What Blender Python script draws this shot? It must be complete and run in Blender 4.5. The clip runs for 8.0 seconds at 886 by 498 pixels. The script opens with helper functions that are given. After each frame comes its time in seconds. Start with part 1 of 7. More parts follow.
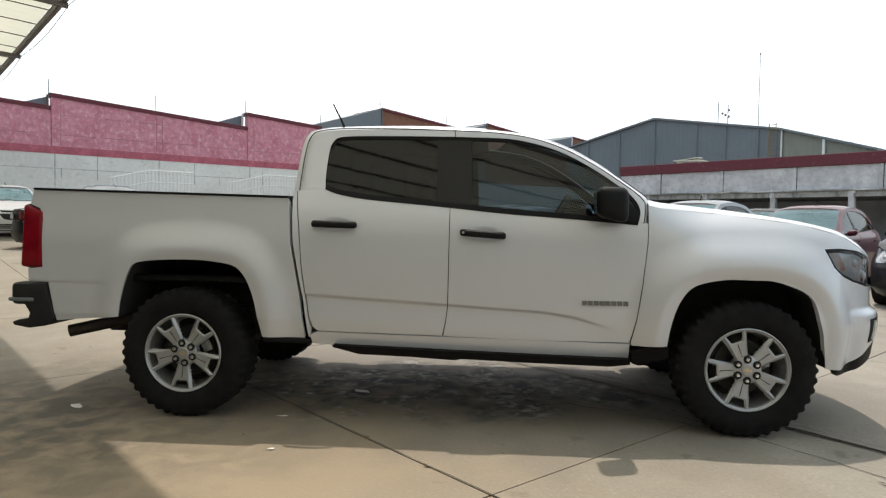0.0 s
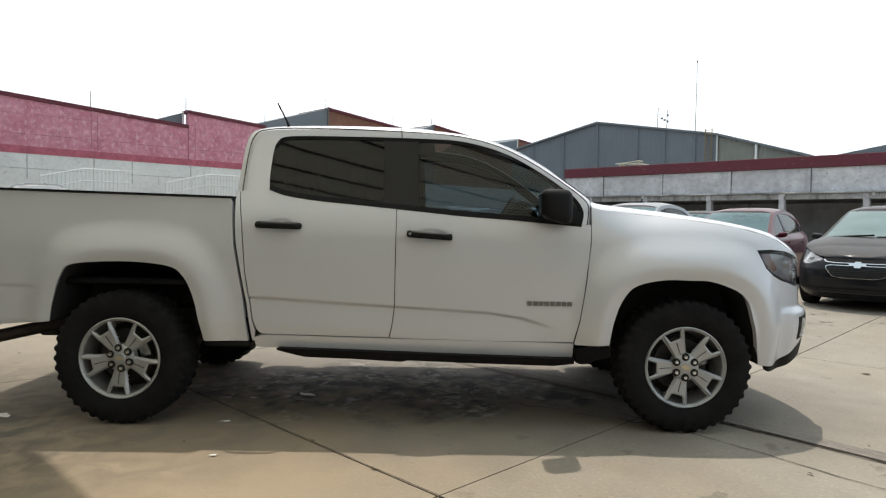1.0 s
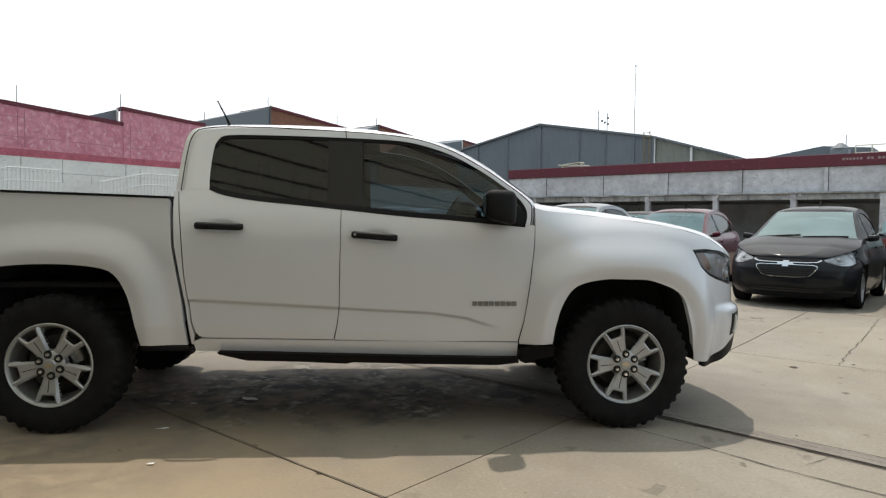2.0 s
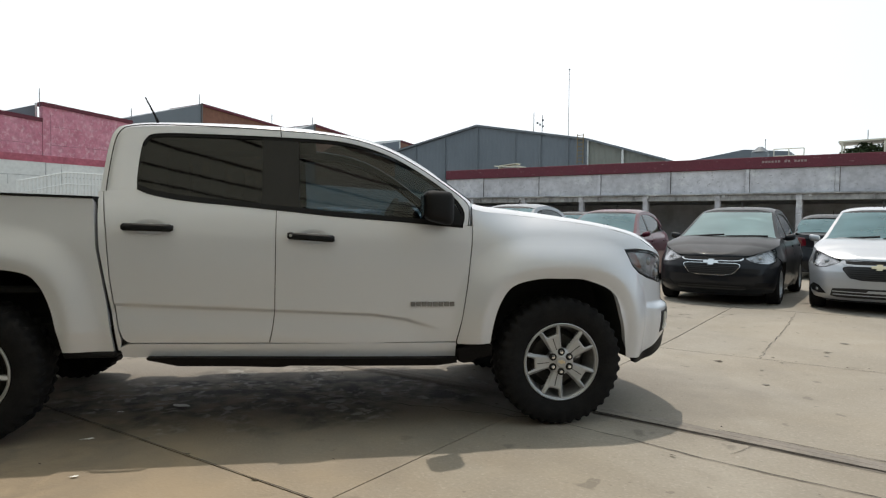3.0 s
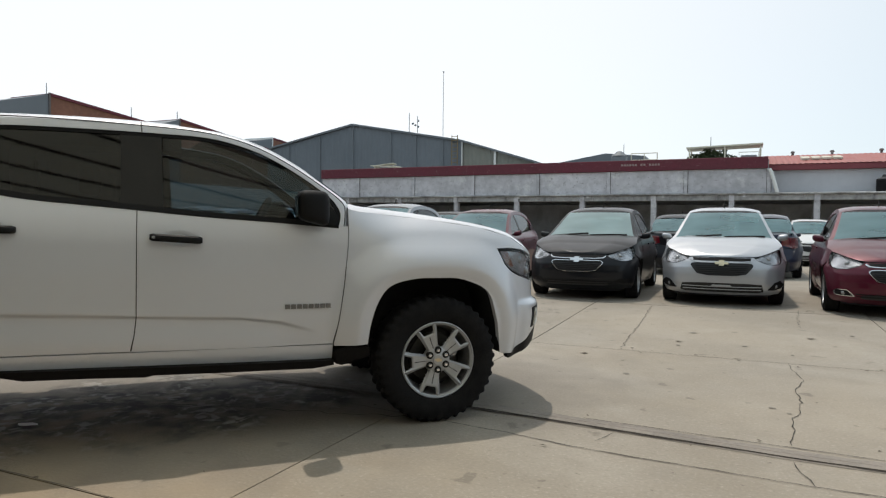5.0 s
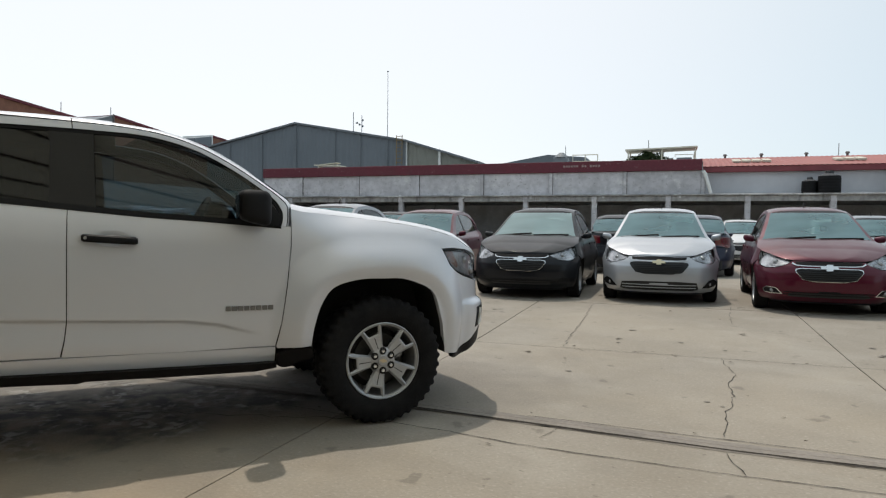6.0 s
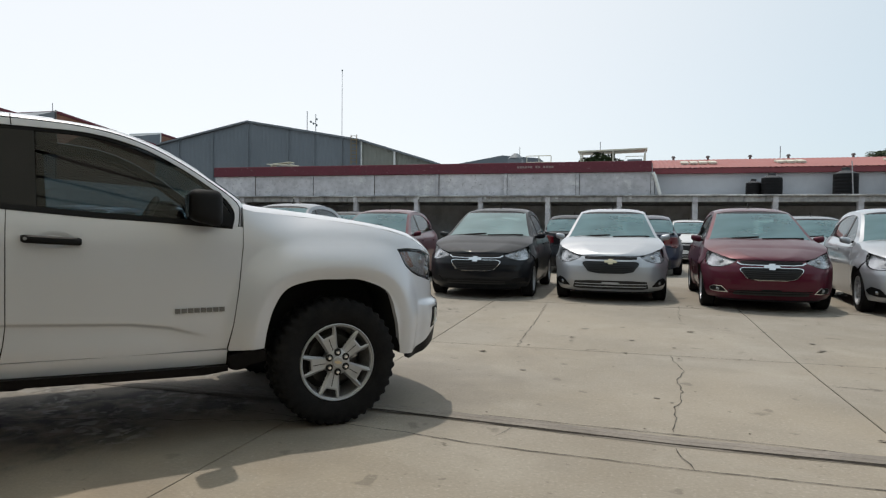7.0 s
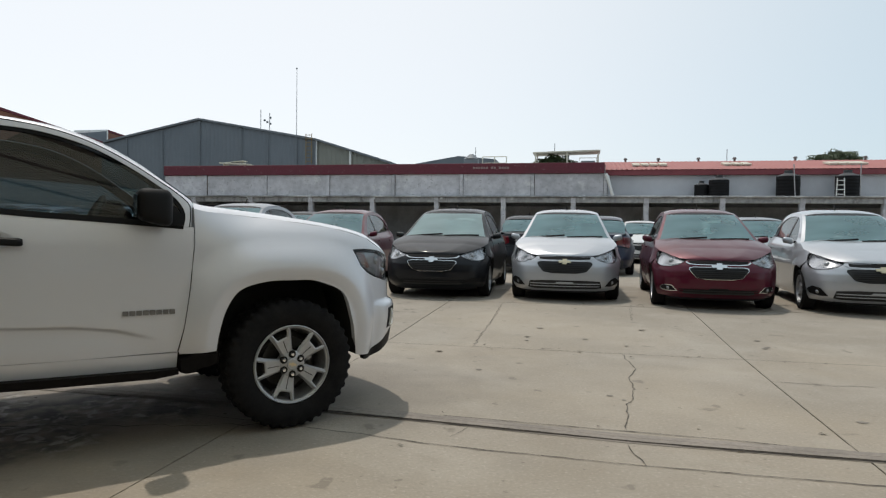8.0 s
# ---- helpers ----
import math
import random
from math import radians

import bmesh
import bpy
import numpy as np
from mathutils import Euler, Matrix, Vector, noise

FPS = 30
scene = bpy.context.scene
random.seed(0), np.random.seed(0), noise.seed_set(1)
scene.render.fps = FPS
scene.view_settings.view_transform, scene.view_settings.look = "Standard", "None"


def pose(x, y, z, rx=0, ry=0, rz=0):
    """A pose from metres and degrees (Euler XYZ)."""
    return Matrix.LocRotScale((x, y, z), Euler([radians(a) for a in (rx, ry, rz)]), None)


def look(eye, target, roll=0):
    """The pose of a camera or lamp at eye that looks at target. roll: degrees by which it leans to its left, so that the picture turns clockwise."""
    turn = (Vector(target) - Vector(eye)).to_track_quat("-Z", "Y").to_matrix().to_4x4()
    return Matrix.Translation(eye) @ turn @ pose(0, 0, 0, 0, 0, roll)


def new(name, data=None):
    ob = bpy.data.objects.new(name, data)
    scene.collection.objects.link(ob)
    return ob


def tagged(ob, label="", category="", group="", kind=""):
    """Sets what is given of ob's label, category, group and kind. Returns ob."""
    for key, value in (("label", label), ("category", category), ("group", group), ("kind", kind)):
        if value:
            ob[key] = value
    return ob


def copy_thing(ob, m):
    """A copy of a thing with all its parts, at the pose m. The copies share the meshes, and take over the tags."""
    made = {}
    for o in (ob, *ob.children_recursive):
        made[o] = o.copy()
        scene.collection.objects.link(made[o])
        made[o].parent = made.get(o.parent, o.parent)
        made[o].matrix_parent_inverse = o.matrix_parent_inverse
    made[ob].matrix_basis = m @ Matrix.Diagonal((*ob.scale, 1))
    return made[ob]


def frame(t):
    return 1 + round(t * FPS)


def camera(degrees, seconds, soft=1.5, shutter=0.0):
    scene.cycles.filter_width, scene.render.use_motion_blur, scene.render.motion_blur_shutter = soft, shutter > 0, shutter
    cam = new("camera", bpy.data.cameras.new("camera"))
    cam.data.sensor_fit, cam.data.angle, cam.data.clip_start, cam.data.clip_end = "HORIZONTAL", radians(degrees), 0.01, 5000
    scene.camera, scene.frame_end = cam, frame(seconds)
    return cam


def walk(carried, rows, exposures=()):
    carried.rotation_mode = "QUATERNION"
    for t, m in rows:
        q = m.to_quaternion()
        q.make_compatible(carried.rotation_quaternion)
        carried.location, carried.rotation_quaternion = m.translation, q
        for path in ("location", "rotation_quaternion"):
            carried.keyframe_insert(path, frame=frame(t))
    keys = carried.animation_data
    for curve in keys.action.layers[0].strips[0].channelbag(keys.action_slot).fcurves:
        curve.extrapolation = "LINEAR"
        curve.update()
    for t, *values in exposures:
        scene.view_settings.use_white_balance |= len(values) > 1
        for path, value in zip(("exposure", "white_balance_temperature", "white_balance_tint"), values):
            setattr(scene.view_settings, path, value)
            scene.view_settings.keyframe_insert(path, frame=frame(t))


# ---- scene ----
cam = camera(67.35, 8.0, soft=1.25)
walk(cam, [
    (0, pose(1.8457, -3.8087, 1.1910, 87.630, -0.810, 4.545)),
    (0.5, pose(1.8463, -3.8081, 1.1917, 87.673, -1.039, 2.356)),
    (1, pose(1.8469, -3.8075, 1.1924, 87.788, -0.960, -0.021)),
    (1.5, pose(1.8475, -3.8068, 1.1931, 87.834, -0.913, -2.283)),
    (3, pose(1.8492, -3.8049, 1.1953, 88.012, -0.783, -10.061)),
    (3.5, pose(1.8498, -3.8043, 1.1960, 88.026, -0.712, -12.729)),
    (4, pose(1.8504, -3.8037, 1.1967, 88.052, -0.719, -15.357)),
    (4.5, pose(1.8510, -3.8030, 1.1975, 88.083, -0.654, -18.011)),
    (6, pose(1.8528, -3.8011, 1.1996, 88.171, -0.612, -25.398)),
    (6.5, pose(1.8534, -3.8005, 1.2003, 88.177, -0.604, -27.323)),
    (7, pose(1.8540, -3.7999, 1.2011, 88.220, -0.620, -29.251)),
    (7.5, pose(1.8546, -3.7992, 1.2018, 88.246, -0.650, -31.226)),
    (8, pose(1.8552, -3.7986, 1.2025, 88.283, -0.684, -33.018)),
], exposures=[(0.0, 0.45, 6500, 10), (2.0, 0.32, 6480, 10), (4.5, 0.12, 6420, 10), (8.0, -0.04, 6360, 10)])

from mathutils import geometry

# ---- light ----
SUN = Vector((0.02, 0.38, 1.0)).normalized()
world = bpy.data.worlds.new("world")
scene.world = world
world.use_nodes = True
wn = world.node_tree.nodes
sky = wn.new("ShaderNodeTexSky")
sky.sky_type = "NISHITA"
sky.sun_disc = False
sky.sun_elevation = math.asin(SUN.z)
sky.sun_rotation = math.atan2(SUN.x, SUN.y)
sky.altitude = 2200
sky.air_density, sky.dust_density, sky.ozone_density = 1.0, 8.0, 1.0
haze = wn.new("ShaderNodeMixRGB")
haze.inputs["Fac"].default_value = 0.72
# thick haze, brighter and whiter towards the sun's side of the sky
hz = {k: wn.new(v) for k, v in (("at", "ShaderNodeTexCoord"), ("dot", "ShaderNodeVectorMath"), ("span", "ShaderNodeMapRange"), ("tone", "ShaderNodeMixRGB"))}
hz["dot"].operation = "DOT_PRODUCT"
hz["dot"].inputs[1].default_value = Vector((SUN.x, 1.0, 0.5)).normalized()
hz["span"].interpolation_type = "SMOOTHSTEP"
hz["span"].inputs["From Min"].default_value, hz["span"].inputs["From Max"].default_value = 0.30, 1.0
hz["tone"].inputs["Color1"].default_value = (5.15, 5.95, 6.06, 1)
hz["tone"].inputs["Color2"].default_value = (8.2, 8.15, 7.7, 1)
for a, b in ((hz["at"].outputs["Generated"], hz["dot"].inputs[0]), (hz["dot"].outputs["Value"], hz["span"].inputs["Value"]),
             (hz["span"].outputs["Result"], hz["tone"].inputs["Fac"]), (hz["tone"].outputs["Color"], haze.inputs["Color2"])):
    world.node_tree.links.new(a, b)
wn["Background"].inputs["Strength"].default_value = 0.14
world.node_tree.links.new(sky.outputs["Color"], haze.inputs["Color1"])
world.node_tree.links.new(haze.outputs["Color"], wn["Background"].inputs["Color"])
sun_data = bpy.data.lights.new("sun", "SUN")
sun_data.energy, sun_data.angle, sun_data.color = 2.1, radians(0.8), (1.0, 0.92, 0.80)
sun = new("sun", sun_data)
sun.matrix_world = look(SUN * 60, (0, 0, 0))


# ---- materials ----
def mat(name, color, rough=0.5, metal=0.0, var=0.15, scale=3.0, bump=0.0, fine=60.0, coat=0.0, spec=0.5, tint=None, rnd=0.0):
    """Principled surface with broad stains (tint), fine grain and a light bump."""
    m = bpy.data.materials.new(name)
    m.use_nodes = True
    nt = m.node_tree
    n, ln = nt.nodes, nt.links
    b = n["Principled BSDF"]
    tc = n.new("ShaderNodeTexCoord")
    big = n.new("ShaderNodeTexNoise")
    big.inputs["Scale"].default_value, big.inputs["Detail"].default_value = scale, 6
    big.inputs["Roughness"].default_value = 0.65
    small = n.new("ShaderNodeTexNoise")
    small.inputs["Scale"].default_value, small.inputs["Detail"].default_value = fine, 3
    for t in (big, small):
        ln.new(tc.outputs["Object"], t.inputs["Vector"])
    ramp = n.new("ShaderNodeValToRGB")
    ramp.color_ramp.elements[0].position, ramp.color_ramp.elements[1].position = 0.36, 0.66
    dark = tint or tuple(c * (1 - var) for c in color)
    ramp.color_ramp.elements[0].color = (*dark, 1)
    ramp.color_ramp.elements[1].color = (*color, 1)
    ln.new(big.outputs["Fac"], ramp.inputs["Fac"])
    mix = n.new("ShaderNodeMixRGB")
    mix.blend_type = "MULTIPLY"
    mix.inputs["Fac"].default_value = min(1.0, var * 2)
    ln.new(ramp.outputs["Color"], mix.inputs["Color1"])
    grey = n.new("ShaderNodeValToRGB")
    grey.color_ramp.elements[0].position, grey.color_ramp.elements[1].position = 0.3, 0.62
    grey.color_ramp.elements[0].color = (0.68, 0.68, 0.68, 1)
    ln.new(small.outputs["Fac"], grey.inputs["Fac"])
    ln.new(grey.outputs["Color"], mix.inputs["Color2"])
    out = mix.outputs["Color"]
    if rnd:
        oi = n.new("ShaderNodeObjectInfo")
        hsv = n.new("ShaderNodeHueSaturation")
        mr = n.new("ShaderNodeMapRange")
        mr.inputs["To Min"].default_value, mr.inputs["To Max"].default_value = 1 - rnd, 1 + rnd
        ln.new(oi.outputs["Random"], mr.inputs["Value"])
        ln.new(mr.outputs["Result"], hsv.inputs["Value"])
        ln.new(out, hsv.inputs["Color"])
        out = hsv.outputs["Color"]
    ln.new(out, b.inputs["Base Color"])
    rr = n.new("ShaderNodeMapRange")
    rr.inputs["To Min"].default_value, rr.inputs["To Max"].default_value = max(0.0, rough - 0.08), min(1.0, rough + 0.08)
    ln.new(big.outputs["Fac"], rr.inputs["Value"])
    ln.new(rr.outputs["Result"], b.inputs["Roughness"])
    b.inputs["Metallic"].default_value = metal
    b.inputs["Specular IOR Level"].default_value = spec
    b.inputs["Coat Weight"].default_value = coat
    b.inputs["Coat Roughness"].default_value = 0.04
    if bump:
        bp = n.new("ShaderNodeBump")
        bp.inputs["Strength"].default_value, bp.inputs["Distance"].default_value = bump, 0.01
        ln.new(small.outputs["Fac"], bp.inputs["Height"])
        ln.new(bp.outputs["Normal"], b.inputs["Normal"])
    return m


def weather(m, tone, amount, stretch, scale, lo, hi):
    """Adds flaking or run-off marks of another tone, stretched along the height."""
    n, ln = m.node_tree.nodes, m.node_tree.links
    b = n["Principled BSDF"]
    base = b.inputs["Base Color"].links[0].from_socket
    mp, t, r, mu, x = (n.new(k) for k in ("ShaderNodeMapping", "ShaderNodeTexNoise", "ShaderNodeMapRange", "ShaderNodeMath", "ShaderNodeMixRGB"))
    mp.inputs["Scale"].default_value = (1, 1, 1 / stretch)
    t.inputs["Scale"].default_value, t.inputs["Detail"].default_value, t.inputs["Roughness"].default_value = scale, 8, 0.7
    r.inputs["From Min"].default_value, r.inputs["From Max"].default_value = lo, hi
    mu.operation = "MULTIPLY"
    mu.inputs[1].default_value = amount
    x.inputs["Color2"].default_value = (*tone, 1)
    ln.new(n["Texture Coordinate"].outputs["Object"], mp.inputs["Vector"])
    ln.new(mp.outputs["Vector"], t.inputs["Vector"])
    ln.new(t.outputs["Fac"], r.inputs["Value"])
    ln.new(r.outputs["Result"], mu.inputs[0])
    ln.new(mu.outputs[0], x.inputs["Fac"])
    ln.new(base, x.inputs["Color1"])
    ln.new(x.outputs["Color"], b.inputs["Base Color"])
    return m


def glassy(name, color, alpha, rough=0.02):
    """Tinted window: clear film that still mirrors its surroundings."""
    m = bpy.data.materials.new(name)
    m.use_nodes = True
    n, ln = m.node_tree.nodes, m.node_tree.links
    n.remove(n["Principled BSDF"])
    tr, gl, mx, fr = (n.new(k) for k in ("ShaderNodeBsdfTransparent", "ShaderNodeBsdfGlossy", "ShaderNodeMixShader", "ShaderNodeLayerWeight"))
    tr.inputs["Color"].default_value = (*[c * alpha for c in color], 1)
    gl.inputs["Roughness"].default_value = rough
    fr.inputs["Blend"].default_value = 0.5
    steep, gain = n.new("ShaderNodeMath"), n.new("ShaderNodeMath")
    steep.operation, gain.operation = "POWER", "MULTIPLY_ADD"
    steep.inputs[1].default_value = 5.0
    gain.inputs[1].default_value, gain.inputs[2].default_value = 0.94, 0.044
    ln.new(fr.outputs["Facing"], steep.inputs[0])
    ln.new(steep.outputs[0], gain.inputs[0])
    ln.new(gain.outputs[0], mx.inputs["Fac"])
    ln.new(tr.outputs["BSDF"], mx.inputs[1])
    ln.new(gl.outputs["BSDF"], mx.inputs[2])
    ln.new(mx.outputs["Shader"], n["Material Output"].inputs["Surface"])
    return m


M = {}


def concrete(name):
    """Yard concrete: broad tone, blotches, fine grain, dark specks, one large oily stain and painted shade round the
    truck.
    """
    m = mat(name, (0.312, 0.278, 0.233), 0.86, var=0.16, scale=0.7, bump=0.35, fine=55, tint=(0.255, 0.222, 0.178), rnd=0.04)
    n, ln = m.node_tree.nodes, m.node_tree.links
    b = n["Principled BSDF"]
    base = b.inputs["Base Color"].links[0].from_socket
    tc = n["Texture Coordinate"]

    def noise_at(scale, detail, lo, hi, distort=0.0):
        t, r = n.new("ShaderNodeTexNoise"), n.new("ShaderNodeMapRange")
        t.inputs["Scale"].default_value, t.inputs["Detail"].default_value, t.inputs["Distortion"].default_value = scale, detail, distort
        ln.new(tc.outputs["Object"], t.inputs["Vector"])
        r.inputs["From Min"].default_value, r.inputs["From Max"].default_value = lo, hi
        ln.new(t.outputs["Fac"], r.inputs["Value"])
        return r.outputs["Result"]

    def math_node(op, a, c):
        k = n.new("ShaderNodeMath")
        k.operation = op
        for i, q in enumerate((a, c)):
            if isinstance(q, (int, float)):
                k.inputs[i].default_value = q
            else:
                ln.new(q, k.inputs[i])
        return k.outputs[0]

    def darken(col, fac, tone):
        x = n.new("ShaderNodeMixRGB")
        x.inputs["Color2"].default_value = (*tone, 1)
        ln.new(fac, x.inputs["Fac"])
        ln.new(col, x.inputs["Color1"])
        return x.outputs["Color"]
    col = darken(base, math_node("MULTIPLY", noise_at(3.2, 5, 0.52, 0.72), 0.45), (0.23, 0.205, 0.17))
    col = darken(col, math_node("MULTIPLY", noise_at(1.1, 4, 0.50, 0.75, 1.0), 0.32), (0.38, 0.35, 0.30))
    col = darken(col, math_node("MULTIPLY", noise_at(16, 2, 0.70, 0.76), 0.6), (0.13, 0.11, 0.09))
    col = darken(col, math_node("MULTIPLY", noise_at(0.45, 3, 0.45, 0.66, 0.5), 0.28), (0.36, 0.30, 0.22))
    col = darken(col, math_node("MULTIPLY", noise_at(4.2, 3, 0.67, 0.72, 0.3), 0.55), (0.13, 0.112, 0.092))
    # fine pitting and pale worn grains
    col = darken(col, math_node("MULTIPLY", noise_at(38, 8, 0.56, 0.70), 0.26), (0.17, 0.15, 0.125))
    col = darken(col, math_node("MULTIPLY", noise_at(55, 6, 0.58, 0.72, 0.8), 0.22), (0.56, 0.52, 0.46))
    # ochre tone that fades out from a spot beside the truck
    ochre_at = n.new("ShaderNodeVectorMath")
    ochre_at.operation = "DISTANCE"
    ochre_at.inputs[1].default_value = (0.6, -0.2, 0)
    ln.new(tc.outputs["Object"], ochre_at.inputs[0])
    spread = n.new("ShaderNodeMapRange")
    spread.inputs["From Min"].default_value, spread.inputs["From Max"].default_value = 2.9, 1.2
    ln.new(math_node("ADD", ochre_at.outputs["Value"], math_node("MULTIPLY", noise_at(1.6, 5, 0.3, 0.7), 0.9)), spread.inputs["Value"])
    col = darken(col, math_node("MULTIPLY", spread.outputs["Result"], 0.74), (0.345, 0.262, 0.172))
    # grime by the rear wheel, with the canopy's shade painted in as extra darkness
    dark_at = n.new("ShaderNodeVectorMath")
    dark_at.operation = "DISTANCE"
    dark_at.inputs[1].default_value = (-0.5, -0.85, 0)
    ln.new(tc.outputs["Object"], dark_at.inputs[0])
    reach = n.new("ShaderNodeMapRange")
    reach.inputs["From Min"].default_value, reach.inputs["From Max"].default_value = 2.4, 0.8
    ln.new(math_node("ADD", dark_at.outputs["Value"], math_node("MULTIPLY", noise_at(2.6, 6, 0.3, 0.7), 0.7)), reach.inputs["Value"])
    grime_shade = math_node("MULTIPLY", reach.outputs["Result"], noise_at(5, 8, 0.34, 0.60, 0.5))
    col = darken(col, math_node("MULTIPLY", grime_shade, 0.9), (0.092, 0.083, 0.071))
    # the stain under the truck and towards the drain, widened by painted truck shade
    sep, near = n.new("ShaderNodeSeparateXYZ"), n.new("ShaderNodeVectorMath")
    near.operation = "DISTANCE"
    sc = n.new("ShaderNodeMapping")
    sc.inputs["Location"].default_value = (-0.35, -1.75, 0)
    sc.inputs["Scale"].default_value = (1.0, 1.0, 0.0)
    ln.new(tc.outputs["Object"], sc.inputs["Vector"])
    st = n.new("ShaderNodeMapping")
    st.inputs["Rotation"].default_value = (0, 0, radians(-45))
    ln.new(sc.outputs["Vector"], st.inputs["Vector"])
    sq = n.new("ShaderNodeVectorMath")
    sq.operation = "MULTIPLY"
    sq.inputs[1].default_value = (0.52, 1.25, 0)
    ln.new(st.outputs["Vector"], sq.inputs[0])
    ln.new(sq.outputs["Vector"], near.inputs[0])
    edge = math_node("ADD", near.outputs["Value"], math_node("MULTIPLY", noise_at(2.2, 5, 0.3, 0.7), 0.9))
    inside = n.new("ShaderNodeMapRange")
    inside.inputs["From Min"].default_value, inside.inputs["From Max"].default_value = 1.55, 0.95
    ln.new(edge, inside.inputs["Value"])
    # wider darkening that paints the truck's shadow into the concrete
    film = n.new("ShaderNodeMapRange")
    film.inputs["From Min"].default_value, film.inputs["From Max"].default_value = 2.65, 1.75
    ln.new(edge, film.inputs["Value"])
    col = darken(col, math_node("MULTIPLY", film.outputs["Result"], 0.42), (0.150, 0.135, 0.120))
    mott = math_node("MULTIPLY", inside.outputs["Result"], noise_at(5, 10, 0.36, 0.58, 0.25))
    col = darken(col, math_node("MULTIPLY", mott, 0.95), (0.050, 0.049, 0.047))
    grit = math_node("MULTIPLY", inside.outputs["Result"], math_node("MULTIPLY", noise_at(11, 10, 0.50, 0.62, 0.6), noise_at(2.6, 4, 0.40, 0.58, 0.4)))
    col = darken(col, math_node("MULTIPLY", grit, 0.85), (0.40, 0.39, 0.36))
    ln.new(col, b.inputs["Base Color"])
    return m


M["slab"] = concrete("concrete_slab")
M["kerbstrip"] = mat("smooth_grey_concrete", (0.275, 0.243, 0.212), 0.9, var=0.3, scale=2, bump=0.2, fine=40)
M["sub"] = mat("joint_dirt_and_shade", (0.10, 0.085, 0.07), 0.95, var=0.3, scale=6, bump=0.4)
M["chip"] = mat("chipped_concrete", (0.175, 0.155, 0.132), 0.95, var=0.4, scale=14, bump=0.4, tint=(0.24, 0.215, 0.185))
M["dark_line"] = mat("crack_dirt_and_shade", (0.050, 0.042, 0.035), 0.95, var=0.3, scale=9)
M["pink"] = mat("pink_paint", (0.68, 0.30, 0.375), 0.85, var=0.3, scale=1.8, bump=0.5, fine=7, tint=(0.56, 0.195, 0.26))
M["pinkline"] = mat("dark_pink_joint", (0.56, 0.243, 0.305), 0.9, var=0.4, scale=3)
M["redband"] = mat("red_paint", (0.145, 0.028, 0.044), 0.8, var=0.3, scale=1.3, bump=0.3, fine=14, tint=(0.125, 0.027, 0.040))
M["whitewall"] = mat("white_block_wall", (0.80, 0.79, 0.76), 0.9, var=0.15, scale=0.8, bump=0.3, fine=8, tint=(0.70, 0.69, 0.66))
M["greyconc"] = mat("weathered_concrete", (0.58, 0.575, 0.575), 0.9, var=0.3, scale=0.7, bump=0.4, fine=5, tint=(0.22, 0.215, 0.21))
M["beam"] = mat("dirty_concrete", (0.46, 0.455, 0.455), 0.9, var=0.35, scale=1.5, bump=0.3, fine=6)
M["dark"] = mat("grey_render", (0.74, 0.74, 0.75), 0.9, var=0.3, scale=1)
M["sheet"] = mat("grey_sheet_metal", (0.170, 0.190, 0.212), 0.55, var=0.12, scale=0.4, tint=(0.145, 0.165, 0.187))
M["sheetgreen"] = mat("olive_sheet_metal", (0.24, 0.243, 0.21), 0.6, var=0.2, scale=0.5)
M["fascia_red"] = mat("faded_red_fascia", (0.25, 0.062, 0.072), 0.75, var=0.2, scale=1.1, tint=(0.205, 0.05, 0.06))
M["brick"] = mat("brick_wall", (0.27, 0.125, 0.085), 0.9, var=0.25, scale=1.5, bump=0.4, fine=10)
M["rooftile"] = mat("red_roof_sheet", (0.37, 0.135, 0.12), 0.7, var=0.2, scale=0.6, tint=(0.33, 0.11, 0.10))
M["canopy"] = mat("yellowed_sheet", (0.80, 0.775, 0.61), 0.6, var=0.08, scale=1)
cn, cl = M["canopy"].node_tree.nodes, M["canopy"].node_tree.links
film, both = cn.new("ShaderNodeBsdfTranslucent"), cn.new("ShaderNodeMixShader")
film.inputs["Color"].default_value = (0.79, 0.77, 0.65, 1)
both.inputs["Fac"].default_value = 0.5
cl.new(cn["Principled BSDF"].outputs["BSDF"], both.inputs[1])
cl.new(film.outputs["BSDF"], both.inputs[2])
cl.new(both.outputs["Shader"], cn["Material Output"].inputs["Surface"])
M["steel"] = mat("painted_steel", (0.15, 0.13, 0.125), 0.6, var=0.2, scale=4)
M["white"] = mat("white_enamel", (0.78, 0.78, 0.76), 0.5, var=0.08, scale=5)
M["black_plastic"] = mat("black_plastic", (0.009, 0.009, 0.010), 0.58, var=0.15, scale=8, bump=0.1, fine=300, spec=0.16)
M["bumper_grey"] = mat("faded_black_bumper", (0.024, 0.024, 0.026), 0.6, var=0.25, scale=6, bump=0.15, fine=200, spec=0.2)
M["rubber"] = mat("tyre_rubber", (0.0095, 0.0095, 0.011), 0.84, var=0.3, scale=10, bump=0.2, fine=120, tint=(0.016, 0.0155, 0.016), spec=0.12)
M["paint_white"] = mat("white_car_paint", (0.622, 0.635, 0.685), 0.42, metal=0.24, var=0.008, scale=0.8, coat=1.0, fine=200)
pn = M["paint_white"].node_tree
pn.nodes["Principled BSDF"].inputs["Coat Roughness"].default_value = 0.04
pn.links.remove(pn.nodes["Principled BSDF"].inputs["Roughness"].links[0])
pn.nodes["Principled BSDF"].inputs["Roughness"].default_value = 0.42
M["alloy"] = mat("silver_alloy", (0.44, 0.45, 0.47), 0.34, metal=0.55, var=0.1, scale=12)
